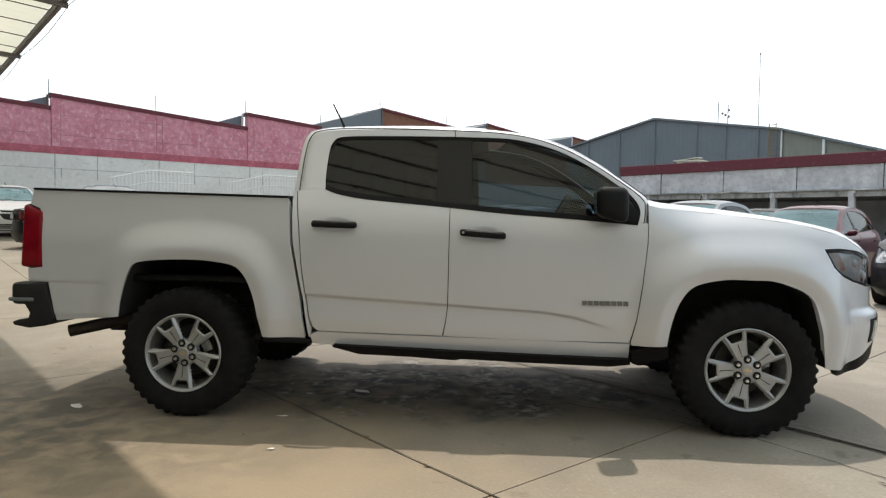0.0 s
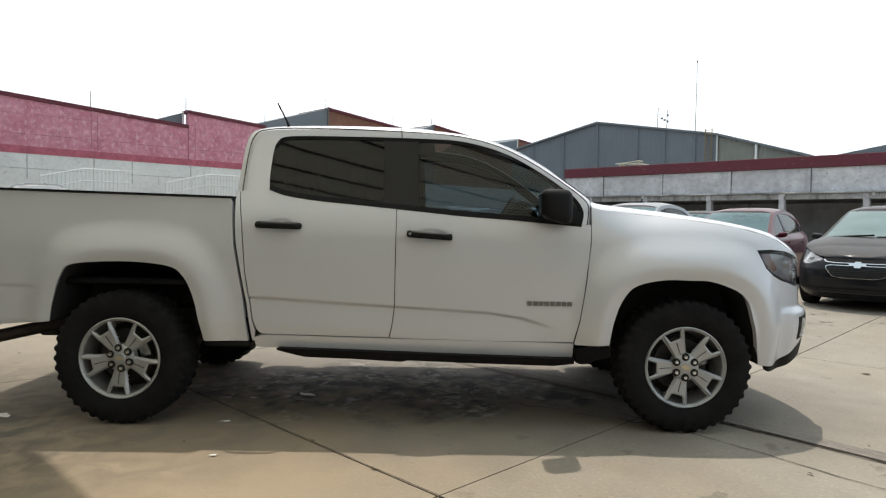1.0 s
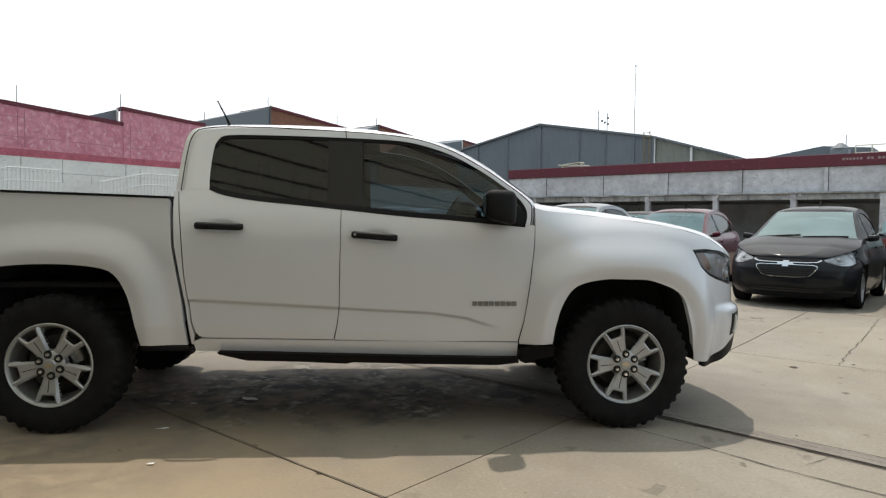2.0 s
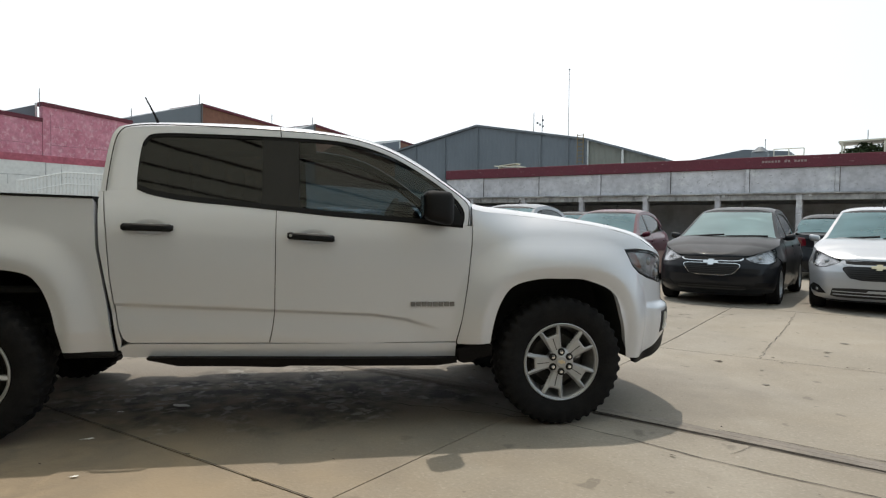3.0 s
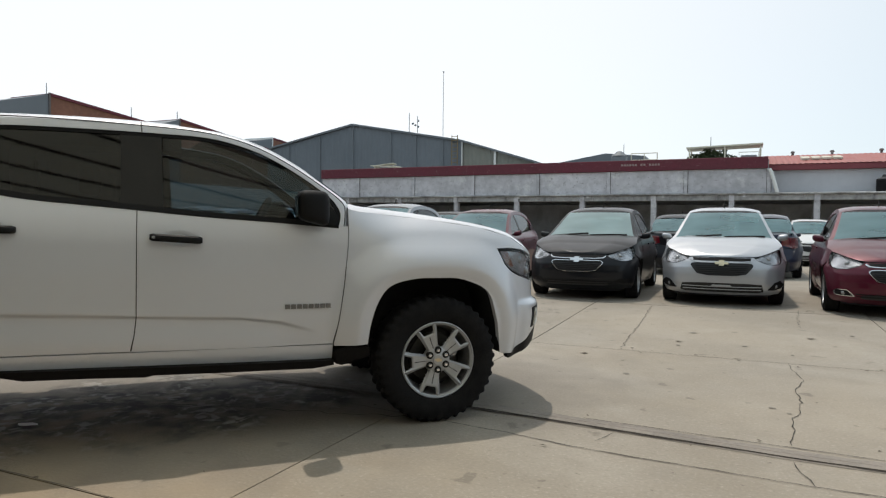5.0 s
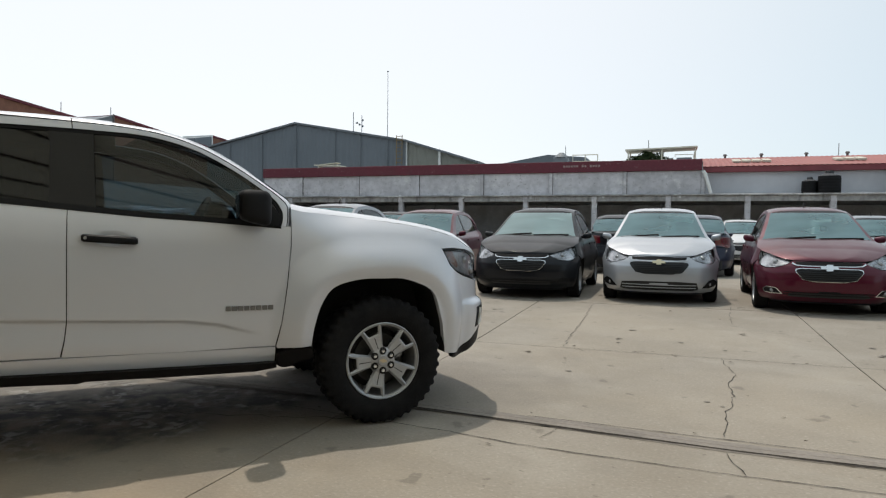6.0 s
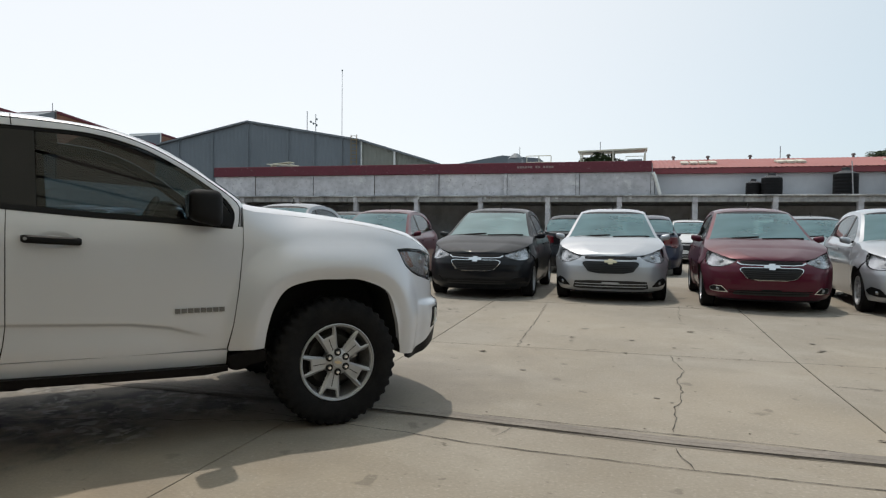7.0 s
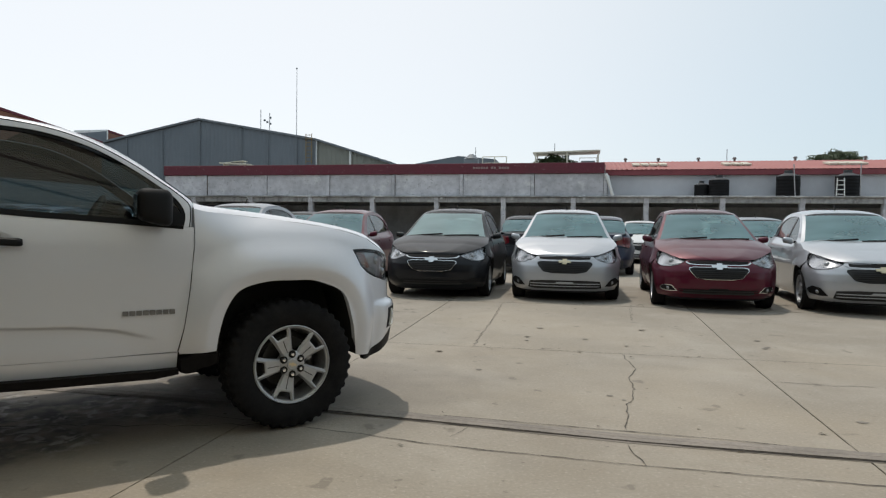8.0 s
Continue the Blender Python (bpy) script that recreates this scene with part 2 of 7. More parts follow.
# silver barrel with the wheel's inner shade put into its colour
M["barrel"] = mat("shaded_silver_barrel", (0.20, 0.20, 0.205), 0.5, metal=0.3, var=0.3, scale=8)
M["chrome"] = mat("chrome", (0.75, 0.75, 0.76), 0.12, metal=1.0, var=0.03)
M["gold"] = mat("gold_emblem", (0.62, 0.53, 0.36), 0.3, metal=1.0, var=0.05)
M["tint"] = glassy("tinted_glass", (0.72, 0.90, 1.0), 0.34)
M["tintdark"] = glassy("dark_tinted_glass", (0.85, 0.9, 0.9), 0.06, 0.05)
M["glass"] = glassy("windscreen_glass", (0.78, 0.95, 0.90), 0.55)
M["red_lens"] = mat("red_lens", (0.25, 0.002, 0.012), 0.3, var=0.3, scale=10, coat=0.25, spec=0.12)
M["interior"] = mat("dark_upholstery", (0.014, 0.0145, 0.016), 0.8, var=0.2)
M["gap"] = mat("shut_line_shadow", (0.012, 0.012, 0.012), 0.9)
M["under"] = mat("black_underbody", (0.027, 0.0265, 0.028), 0.9)
M["board"] = mat("black_step_plastic", (0.0085, 0.0065, 0.006), 0.8, var=0.4, scale=6, spec=0.15)
M["redpink"] = mat("red_pink_stripe", (0.56, 0.15, 0.20), 0.85, var=0.3, scale=2, bump=0.3, fine=9)
M["panel"] = mat("weathered_panel", (0.60, 0.592, 0.625), 0.9, var=0.3, scale=0.8, bump=0.5, fine=3.5, tint=(0.49, 0.482, 0.51), rnd=0.14)
M["lightwall"] = mat("pale_render", (0.60, 0.60, 0.625), 0.9, var=0.12, scale=0.7, tint=(0.52, 0.52, 0.545))
M["steelgrey"] = mat("grey_painted_steel", (0.17, 0.19, 0.21), 0.6, var=0.15)
M["black_gloss"] = mat("black_gloss_trim", (0.012, 0.012, 0.013), 0.22, var=0.1, scale=6, spec=0.3)
M["badge"] = mat("grey_badge", (0.21, 0.21, 0.215), 0.35, metal=0.6, var=0.1)
M["lamp_back"] = mat("lamp_housing", (0.80, 0.80, 0.80), 0.2, metal=0.7, var=0.3, scale=7, tint=(0.28, 0.28, 0.29))
M["lens"] = glassy("clear_lens", (0.97, 0.98, 1.0), 0.96)
M["amber"] = mat("amber_lens", (0.13, 0.045, 0.025), 0.2, coat=1.0)
M["red_dark"] = mat("dark_red_reflector", (0.11, 0.003, 0.008), 0.15, coat=1.0)
M["exhaust"] = mat("rusty_exhaust", (0.05, 0.038, 0.032), 0.6, metal=0.6, var=0.3, scale=15)
M["disc"] = mat("dark_brake_steel", (0.06, 0.058, 0.056), 0.5, metal=0.5, var=0.3, scale=15)
M["unseen_wall"] = mat("dark_unseen_wall", (0.06, 0.062, 0.065), 0.35, var=0.3, scale=0.5)
M["litter"] = mat("dry_leaf", (0.10, 0.075, 0.05), 0.9, var=0.4, scale=20)
M["fog_glass"] = mat("fog_lamp_glass", (0.35, 0.36, 0.37), 0.15, metal=0.5, var=0.2)
M["mesh_black"] = mat("black_grille_mesh", (0.012, 0.012, 0.013), 0.55, var=0.4, scale=60)
M["intake_bar"] = mat("silver_plastic", (0.42, 0.43, 0.45), 0.4, var=0.1)
M["seat"] = mat("grey_seat_cloth", (0.14, 0.145, 0.15), 0.9, var=0.15)
M["screen"] = glassy("green_windscreen", (0.76, 0.96, 0.93), 0.72)
M["screen_pale"] = glassy("pale_windscreen", (0.78, 0.96, 0.93), 0.72)


def film_of_dust(m, tone, least, most):
    """Uneven film on a glass: dusty, with pale sky reflection painted into its tone."""
    gn, gk = m.node_tree.nodes, m.node_tree.links
    veil, coat_mix, dn = gn.new("ShaderNodeBsdfDiffuse"), gn.new("ShaderNodeMixShader"), gn.new("ShaderNodeTexNoise")
    veil.inputs["Color"].default_value = (*tone, 1)
    dn.inputs["Scale"].default_value = 2.5
    dm = gn.new("ShaderNodeMapRange")
    dm.inputs["To Min"].default_value, dm.inputs["To Max"].default_value = least, most
    gk.new(dn.outputs["Fac"], dm.inputs["Value"])
    gk.new(dm.outputs["Result"], coat_mix.inputs["Fac"])
    gk.new(gn["Mix Shader"].outputs["Shader"], coat_mix.inputs[1])
    gk.new(veil.outputs["BSDF"], coat_mix.inputs[2])
    gk.new(coat_mix.outputs["Shader"], gn["Material Output"].inputs["Surface"])


# both teal tones also stand in for the sky mirrored in the screens
film_of_dust(M["screen"], (0.29, 0.46, 0.50), 0.25, 0.50)
film_of_dust(M["screen_pale"], (0.43, 0.56, 0.57), 0.38, 0.60)
M["wall_seam"] = mat("grey_mortar", (0.70, 0.69, 0.665), 0.95, var=0.5, scale=3)
M["smoked"] = mat("smoked_lamp_housing", (0.42, 0.425, 0.44), 0.22, metal=0.5, var=0.4, scale=9)
M["lamp_grey"] = mat("lamp_reflector", (0.45, 0.46, 0.47), 0.25, metal=0.6, var=0.5, scale=14)
M["cream"] = mat("cream_paint", (0.66, 0.63, 0.52), 0.6, var=0.12)
M["tank_top"] = mat("dusty_tank_plastic", (0.075, 0.077, 0.085), 0.8, var=0.4, scale=5)
M["pipe_grey"] = mat("weathered_grey_pipe", (0.46, 0.45, 0.47), 0.7, var=0.3, scale=3)
M["leaf"] = mat("leaf_green", (0.055, 0.085, 0.03), 0.7, var=0.4, scale=5)
M["bark"] = mat("bark", (0.10, 0.075, 0.055), 0.9, var=0.3)
M["faded_letter"] = mat("faded_lettering", (0.40, 0.30, 0.29), 0.85, var=0.4, scale=8)
M["ladder"] = mat("rusty_yellow_steel", (0.30, 0.21, 0.09), 0.7, var=0.3)

weather(M["panel"], (0.20, 0.20, 0.20), 0.55, 3.0, 2.4, 0.60, 0.68)
weather(M["panel"], (0.74, 0.74, 0.73), 0.6, 0.8, 1.1, 0.55, 0.66)
weather(M["panel"], (0.25, 0.245, 0.25), 0.75, 0.6, 4.5, 0.58, 0.64)
weather(M["beam"], (0.09, 0.09, 0.09), 0.7, 3.0, 2.2, 0.54, 0.66)
weather(M["greyconc"], (0.16, 0.16, 0.16), 0.7, 4.0, 2.0, 0.52, 0.66)
weather(M["pink"], (0.78, 0.54, 0.57), 0.5, 1.2, 6.0, 0.52, 0.62)
weather(M["pink"], (0.34, 0.10, 0.14), 0.45, 4.0, 2.2, 0.58, 0.72)
weather(M["whitewall"], (0.42, 0.41, 0.39), 0.6, 0.35, 2.0, 0.58, 0.70)
weather(M["whitewall"], (0.16, 0.155, 0.15), 0.7, 0.3, 3.5, 0.69, 0.73)
weather(M["redband"], (0.46, 0.37, 0.37), 0.65, 0.3, 3.2, 0.62, 0.68)
weather(M["lightwall"], (0.45, 0.45, 0.46), 0.5, 2.5, 0.9, 0.55, 0.70)


# ---- mesh helpers ----
def ip(t, xs, ys):
    if t <= xs[0]:
        return ys[0]
    for i in range(len(xs) - 1):
        if t <= xs[i + 1]:
            return ys[i] + (ys[i + 1] - ys[i]) * (t - xs[i]) / (xs[i + 1] - xs[i])
    return ys[-1]


def sm(a, b, t):
    k = max(0.0, min(1.0, (t - a) / (b - a)))
    return k * k * (3 - 2 * k)


def part(name, bm, material, parent=None, label="", kind="", smooth=True, angle=0.6):
    """One mesh object from a bmesh, under its thing."""
    me = bpy.data.meshes.new(name)
    if smooth:
        bm.normal_update()
        for f in bm.faces:
            f.smooth = True
        for e in bm.edges:
            if len(e.link_faces) == 2 and e.calc_face_angle(0) > angle:
                e.smooth = False
    bm.to_mesh(me)
    bm.free()
    me.materials.append(material)
    ob = new(name, me)
    if parent is not None:
        ob.parent = parent
    return tagged(ob, label, kind=kind)


def thing(name, at, label, category, group="", kind=""):
    e = new(name)
    e.location = at
    e.empty_display_size = 0.2
    return tagged(e, label, category, group, kind)


def box(bm, x0, x1, y0, y1, z0, z1, m=None):
    vs = bmesh.ops.create_cube(bm, size=1)["verts"]
    for v in vs:
        v.co = Vector((x0 + (v.co.x + 0.5) * (x1 - x0), y0 + (v.co.y + 0.5) * (y1 - y0), z0 + (v.co.z + 0.5) * (z1 - z0)))
        if m:
            v.co = m @ v.co
    return vs


def bevel_all(bm, w, seg=2):
    bmesh.ops.bevel(bm, geom=bm.edges[:], offset=w, segments=seg, affect="EDGES", profile=0.5)


def rbox(x0, x1, y0, y1, z0, z1, w=0.01, seg=2, m=None):
    bm = bmesh.new()
    box(bm, x0, x1, y0, y1, z0, z1, m)
    bevel_all(bm, w, seg)
    return bm


def tube(bm, pts, r, sides=8, cap=True):
    """A pipe of radius r along a polyline."""
    pts = [Vector(q) for q in pts]
    rings = []
    for i, q in enumerate(pts):
        d = (pts[min(i + 1, len(pts) - 1)] - pts[max(i - 1, 0)]).normalized()
        a = d.orthogonal().normalized() if abs(d.z) > 0.99 else d.cross(Vector((0, 0, 1))).normalized()
        b = d.cross(a)
        rad = r[i] if isinstance(r, (list, tuple)) else r
        rings.append([bm.verts.new(q + (a * math.cos(k * math.tau / sides) + b * math.sin(k * math.tau / sides)) * rad) for k in range(sides)])
    for r0, r1 in zip(rings, rings[1:]):
        for k in range(sides):
            bm.faces.new((r0[k], r0[(k + 1) % sides], r1[(k + 1) % sides], r1[k]))
    if cap:
        bm.faces.new(rings[0][::-1])
        bm.faces.new(rings[-1])
    return bm


def lathe(bm, prof, n, axis=None, wob=None):
    """Turn a profile of (radius, offset along the y axis)."""
    cols = []
    for i in range(n):
        a = i * math.tau / n
        cols.append([])
        for j, (r, y) in enumerate(prof):
            rr = r - (wob(i, j) if wob else 0)
            cols[-1].append(bm.verts.new((rr * math.cos(a), y, rr * math.sin(a))))
    for i in range(n):
        for j in range(len(prof) - 1):
            bm.faces.new((cols[i][j], cols[i][j + 1], cols[(i + 1) % n][j + 1], cols[(i + 1) % n][j]))
    return bm


def skin(outline, fn, step=0.05, lip=0.012, out=(0, -1, 0)):
    """A curved panel: the area inside outline (a, b), cut into a fine net, laid on fn(a, b), its rim turned in by lip."""
    bm = bmesh.new()
    vs = [bm.verts.new((a, b, 0)) for a, b in outline]
    for tri in geometry.tessellate_polygon([[Vector((a, b, 0)) for a, b in outline]]):
        bm.faces.new([vs[k] for k in tri])
    bmesh.ops.recalc_face_normals(bm, faces=bm.faces[:])
    for k in (0, 1):
        lo, hi = min(q[k] for q in outline), max(q[k] for q in outline)
        w = step if isinstance(step, (int, float)) else step[k]
        c = math.floor(lo / w + 1) * w
        no = (1, 0, 0) if k == 0 else (0, 1, 0)
        while c < hi - 1e-4:
            co = (c, 0, 0) if k == 0 else (0, c, 0)
            bmesh.ops.bisect_plane(bm, geom=bm.verts[:] + bm.edges[:] + bm.faces[:], dist=1e-6, plane_co=co, plane_no=no)
            c += w
    bmesh.ops.remove_doubles(bm, verts=bm.verts[:], dist=1e-5)
    for v in bm.verts:
        v.co = fn(v.co.x, v.co.y)
    bm.normal_update()
    total = Vector()
    for f in bm.faces:
        total += f.normal * f.calc_area()
    if total.dot(Vector(out)) < 0:
        bmesh.ops.reverse_faces(bm, faces=bm.faces[:])
        bm.normal_update()
    if lip:
        rim = [e for e in bm.edges if e.is_boundary]
        nrm = {v: v.normal.copy() for e in rim for v in e.verts}
        low = {v: bm.verts.new(v.co - nrm[v] * lip) for v in nrm}
        for e in rim:
            l = e.link_loops[0]
            a, b = l.vert, l.link_loop_next.vert
            bm.faces.new((b, a, low[a], low[b]))
    return bm


def ring(outer, inner, fn, lip=0.012, out=(0, -1, 0), closed=True, roll=0.0):
    """A band between two curves with the same number of points, laid on fn; roll turns its outer edge over along y."""
    bm = bmesh.new()
    n = len(outer)
    rows = []
    cuts = 10 if roll else 4
    for k in range(cuts + 1):
        t = k / cuts
        over = Vector((0, roll * (1 - min(1, t / 0.5)) ** 2, 0))
        rows.append([bm.verts.new(fn(a[0] + (b[0] - a[0]) * t, a[1] + (b[1] - a[1]) * t) + over) for a, b in zip(outer, inner)])
    for r0, r1 in zip(rows, rows[1:]):
        for i in range(n if closed else n - 1):
            j = (i + 1) % n
            bm.faces.new((r0[i], r0[j], r1[j], r1[i]))
    bm.normal_update()
    total = Vector()
    for f in bm.faces:
        total += f.normal * f.calc_area()
    if total.dot(Vector(out)) < 0:
        bmesh.ops.reverse_faces(bm, faces=bm.faces[:])
        bm.normal_update()
    rim = [e for e in bm.edges if e.is_boundary]
    nrm = {v: v.normal.copy() for e in rim for v in e.verts}
    low = {v: bm.verts.new(v.co - nrm[v] * lip) for v in nrm}
    for e in rim:
        l = e.link_loops[0]
        a, b = l.vert, l.link_loop_next.vert
        bm.faces.new((b, a, low[a], low[b]))
    return bm


def resample(pts, n):
    """n points evenly along an open polyline."""
    acc = [0.0]
    for a, b in zip(pts, pts[1:]):
        acc.append(acc[-1] + math.dist(a, b))
    return [tuple(ip(acc[-1] * i / (n - 1), acc, [q[k] for q in pts]) for k in range(len(pts[0]))) for i in range(n)]


def smooth_line(pts, n=6):
    """Catmull-Rom curve through points."""
    out = []
    q = [Vector(a) for a in pts]
    for i in range(len(q) - 1):
        p0, p1, p2, p3 = q[max(i - 1, 0)], q[i], q[i + 1], q[min(i + 2, len(q) - 1)]
        for k in range(n):
            t = k / n
            out.append(tuple(0.5 * (2 * p1 + (p2 - p0) * t + (2 * p0 - 5 * p1 + 4 * p2 - p3) * t * t + (3 * p1 - p0 - 3 * p2 + p3) * t ** 3)))
    return out + [tuple(q[-1])]


# ---- the yard: its own axes v (along the hall's front) and u (towards it), turned 45 degrees ----
YARD = pose(0, 0, 0, 0, 0, -45)


def grade(v, u):
    return 0.09 * sm(4.5, 9.5, u) + 0.33 * sm(-7, -16, v) + 0.28 * sm(-17, -18.2, v)


def laid(ob):
    ob.matrix_basis = YARD
    return ob


def slab_mesh(v0, v1, u0, u1, drop=0.0, depth=0.1, n=4):
    bm = bmesh.new()
    top = [[bm.verts.new((v0 + (v1 - v0) * i / n, u0 + (u1 - u0) * j / n, grade(v0 + (v1 - v0) * i / n, u0 + (u1 - u0) * j / n) - drop)) for j in range(n + 1)] for i in range(n + 1)]
    for i in range(n):
        for j in range(n):
            bm.faces.new((top[i][j], top[i + 1][j], top[i + 1][j + 1], top[i][j + 1]))
    rim = [top[i][0] for i in range(n)] + [top[n][j] for j in range(n)] + [top[n - i][n] for i in range(n)] + [top[0][n - j] for j in range(n)]
    low = [bm.verts.new((q.co.x, q.co.y, q.co.z - depth)) for q in rim]
    for i in range(len(rim)):
        j = (i + 1) % len(rim)
        bm.faces.new((rim[i], low[i], low[j], rim[j]))
    return bm


bm = bmesh.new()
bmesh.ops.create_grid(bm, x_segments=8, y_segments=8, size=600)
for q in bm.verts:
    q.co.z = -0.06
ground = tagged(part("ground", bm, M["sub"], smooth=False), "dusty brown earth sheet under the concrete yard", "ground", kind="structure")

bm = slab_mesh(-22.5, 46, 2.575, 2.797, 0.004, n=40)
pavement = laid(tagged(part("pavement", bm, M["kerbstrip"], smooth=False), "pale worn concrete yard slabs with dark joints and cracks", "pavement", kind="structure"))

# side wall: white blockwork below, pink paint above, stepped saw-tooth top
TOOTH = 7.15
WALL_V = -22.5
teeth = []
for k in range(-3, 2):
    u = 3.3 + TOOTH * k
    hi, lo = (5.45, 5.0) if k < 1 else (5.6, 5.38)
    end = u + TOOTH if k < 1 else u + 3.5
    teeth.append((u, hi, end, lo))


def prism(poly, x0, x1):
    """A (u, z) outline pushed out along v."""
    bm = bmesh.new()
    a = [bm.verts.new((x0, u, z)) for u, z in poly]
    b = [bm.verts.new((x1, u, z)) for u, z in poly]
    bm.faces.new(a)
    bm.faces.new(b[::-1])
    for i in range(len(poly)):
        j = (i + 1) % len(poly)
        bm.faces.new((a[j], a[i], b[i], b[j]))
    bmesh.ops.recalc_face_normals(bm, faces=bm.faces[:])
    return bm


wall_side = laid(tagged(part("wall_side", prism([(-18.2, 0), (37, 0), (37, 3.36), (-18.2, 3.36)], WALL_V - 0.3, WALL_V), M["whitewall"], smooth=False),
                        "long white blockwork yard wall with a pink painted upper part", "wall", kind="structure"))
for u, hi, end, lo in teeth:
    part("pink_panel", prism([(u + 0.01, 3.62), (end - 0.01, 3.62), (end - 0.01, lo - 0.14), (u + 0.01, hi - 0.14)], WALL_V - 0.28, WALL_V - 0.004), M["pink"], wall_side, smooth=False)
    part("coping", prism([(u - 0.04, hi - 0.14), (end, lo - 0.14), (end, lo), (u - 0.04, hi)], WALL_V - 0.34, WALL_V + 0.05), M["redband"], wall_side, smooth=False)
    part("stripe", prism([(u, 3.36), (end, 3.36), (end, 3.62), (u, 3.62)], WALL_V - 0.29, WALL_V + 0.012), M["redpink"], wall_side, smooth=False)
    for z, h, run in ((4.03, 0.022, 1.0), (4.72, 0.016, 0.62)):
        a, n = u + 0.3, 0
        while a < u + (end - u) * run - 0.8:
            b = a + (1.1, 2.3, 0.7, 1.6)[n % 4]
            dz = 0.012 * ((n * 7) % 3 - 1)
            part("plank_joint", prism([(a, z + dz), (b, z + dz), (b, z + dz + h), (a, z + dz + h)], WALL_V - 0.1, WALL_V + 0.003), M["pinkline"], wall_side, smooth=False)
            a, n = b + 0.25, n + 1
    for du in (0.28, 3.5, 3.72):
        part("plank_joint", prism([(u + du, 3.66), (u + du + 0.018, 3.66), (u + du + 0.018, hi - 0.45), (u + du, hi - 0.45)], WALL_V - 0.1, WALL_V + 0.003), M["pinkline"], wall_side, smooth=False)
    for du in (0.1, 3.6):
        if u + du < end - 0.2:
            part("wall_joint", prism([(u + du - 0.02, 1.0), (u + du + 0.02, 1.0), (u + du + 0.02, 3.35), (u + du - 0.02, 3.35)], WALL_V - 0.1, WALL_V + 0.006), M["wall_seam"], wall_side, smooth=False)
part("course_line", prism([(-18, 2.84), (36.9, 2.84), (36.9, 2.862), (-18, 2.862)], WALL_V - 0.1, WALL_V + 0.006), M["wall_seam"], wall_side, smooth=False)
for k in range(26):
    u = -6 + k * 1.55 + 0.3 * math.sin(k * 2.3)
    part("block_joint", prism([(u, 2.5), (u + 0.03, 2.5), (u + 0.03, 2.84 + 0.5 * (k % 2)), (u, 2.84 + 0.5 * (k % 2))], WALL_V - 0.1, WALL_V + 0.005), M["wall_seam"], wall_side, smooth=False)

# saw-tooth hall behind the wall: grey glazing on the steep side, brick on the slope
hall = laid(thing("brick_hall", (0, 0, 0), "old brick factory hall with saw-tooth roofs behind the wall", "building"))
for k in range(-1, 4):
    u = 3.3 + TOOTH * k
    big = k >= 2
    hi = 6.7 if big else (5.42 if k < 1 else 5.58)
    left = {2: 4.0, 3: 1.7, 4: 1.3}.get(k, 1.35)
    drop = {2: 1.25, 3: 0.55, 4: 0.35}.get(k, 0.5)
    part("gable_end", prism([(u - left, 2.5), (u, 2.5), (u, hi - 0.03), (u - left, hi - drop - 0.03)], WALL_V - 3.0, WALL_V - 0.45), M["sheet"], hall, smooth=False)
    part("glazing_rail", prism([(u - 0.07, 3), (u, 3), (u, hi + 0.02), (u - 0.07, hi + 0.02)], WALL_V - 0.45, WALL_V - 0.4), M["white"] if k == 1 else M["steel"], hall, smooth=False)
    if big:
        lo = {2: 6.05, 3: 5.95, 4: 6.3}[k]
        end = u + (7.0 if k < 4 else 3.2)
        part("brick_gable", prism([(u + 0.005, 2.5), (end, 2.5), (end, lo - 0.12), (u + 0.005, hi - 0.12)], WALL_V - 3.0, WALL_V - 0.45), M["brick"], hall, smooth=False)
        part("coping", prism([(u, hi - 0.12), (end, lo - 0.12), (end, lo), (u, hi)], WALL_V - 3.05, WALL_V - 0.38), M["redband"], hall, smooth=False)
# the last tooth stands farther off, past the grey hall
for name, poly, m in (("gable_end", [(50.4, 3), (52.9, 3), (52.9, 9.93), (50.4, 9.45)], "sheet"),
                      ("brick_gable", [(52.9, 3), (56.6, 3), (56.6, 9.55), (52.9, 9.85)], "brick"),
                      ("coping", [(52.9, 9.86), (56.6, 9.56), (56.6, 9.75), (52.9, 10.05)], "redband"),
                      ("glazing_rail", [(52.75, 3), (52.895, 3), (52.895, 10.05), (52.75, 10.05)], "white")):
    part(name, prism(poly, -43.0, -39.5 + (0.05 if name in ("coping", "glazing_rail") else 0)), M[m], hall, smooth=False)
for k, h in ((0, 0.55), (0.5, 0.65), (1, 0.6), (2, 0.55), (2.6, 0.5), (3, 0.5), (1.5, 0.55)):
    u = 3.25 + TOOTH * k
    z = {0.5: 5.2, 1: 5.52, 1.5: 5.38}.get(k, 5.4 if k < 1.5 else 6.6)
    z -= 0.25 if k == 2.6 else 0
    bm = bmesh.new()
    tube(bm, [(0, 0, 0), (0, 0, h + 0.1)], 0.014, 6)
    for j in range(5):
        tube(bm, [(-0.03, 0, 0.1 + j * 0.1), (0.03, 0, 0.13 + j * 0.1)], 0.012, 5)
    post = part("wire_post", bm, M["steelgrey"], smooth=False)
    tagged(post, "thin steel post for wire on the wall top", "post", "posts on the wall")
    post.matrix_basis = YARD @ pose(WALL_V - (0.12 if k < 2 else 0.6), u, z - 0.12)

# open parking hall across the yard
FU, BAY, COL0 = 36.6, 3.93, 3.37
parking = laid(thing("parking_hall", (0, 0, 0), "low open parking hall of grey concrete with a red parapet", "building"))


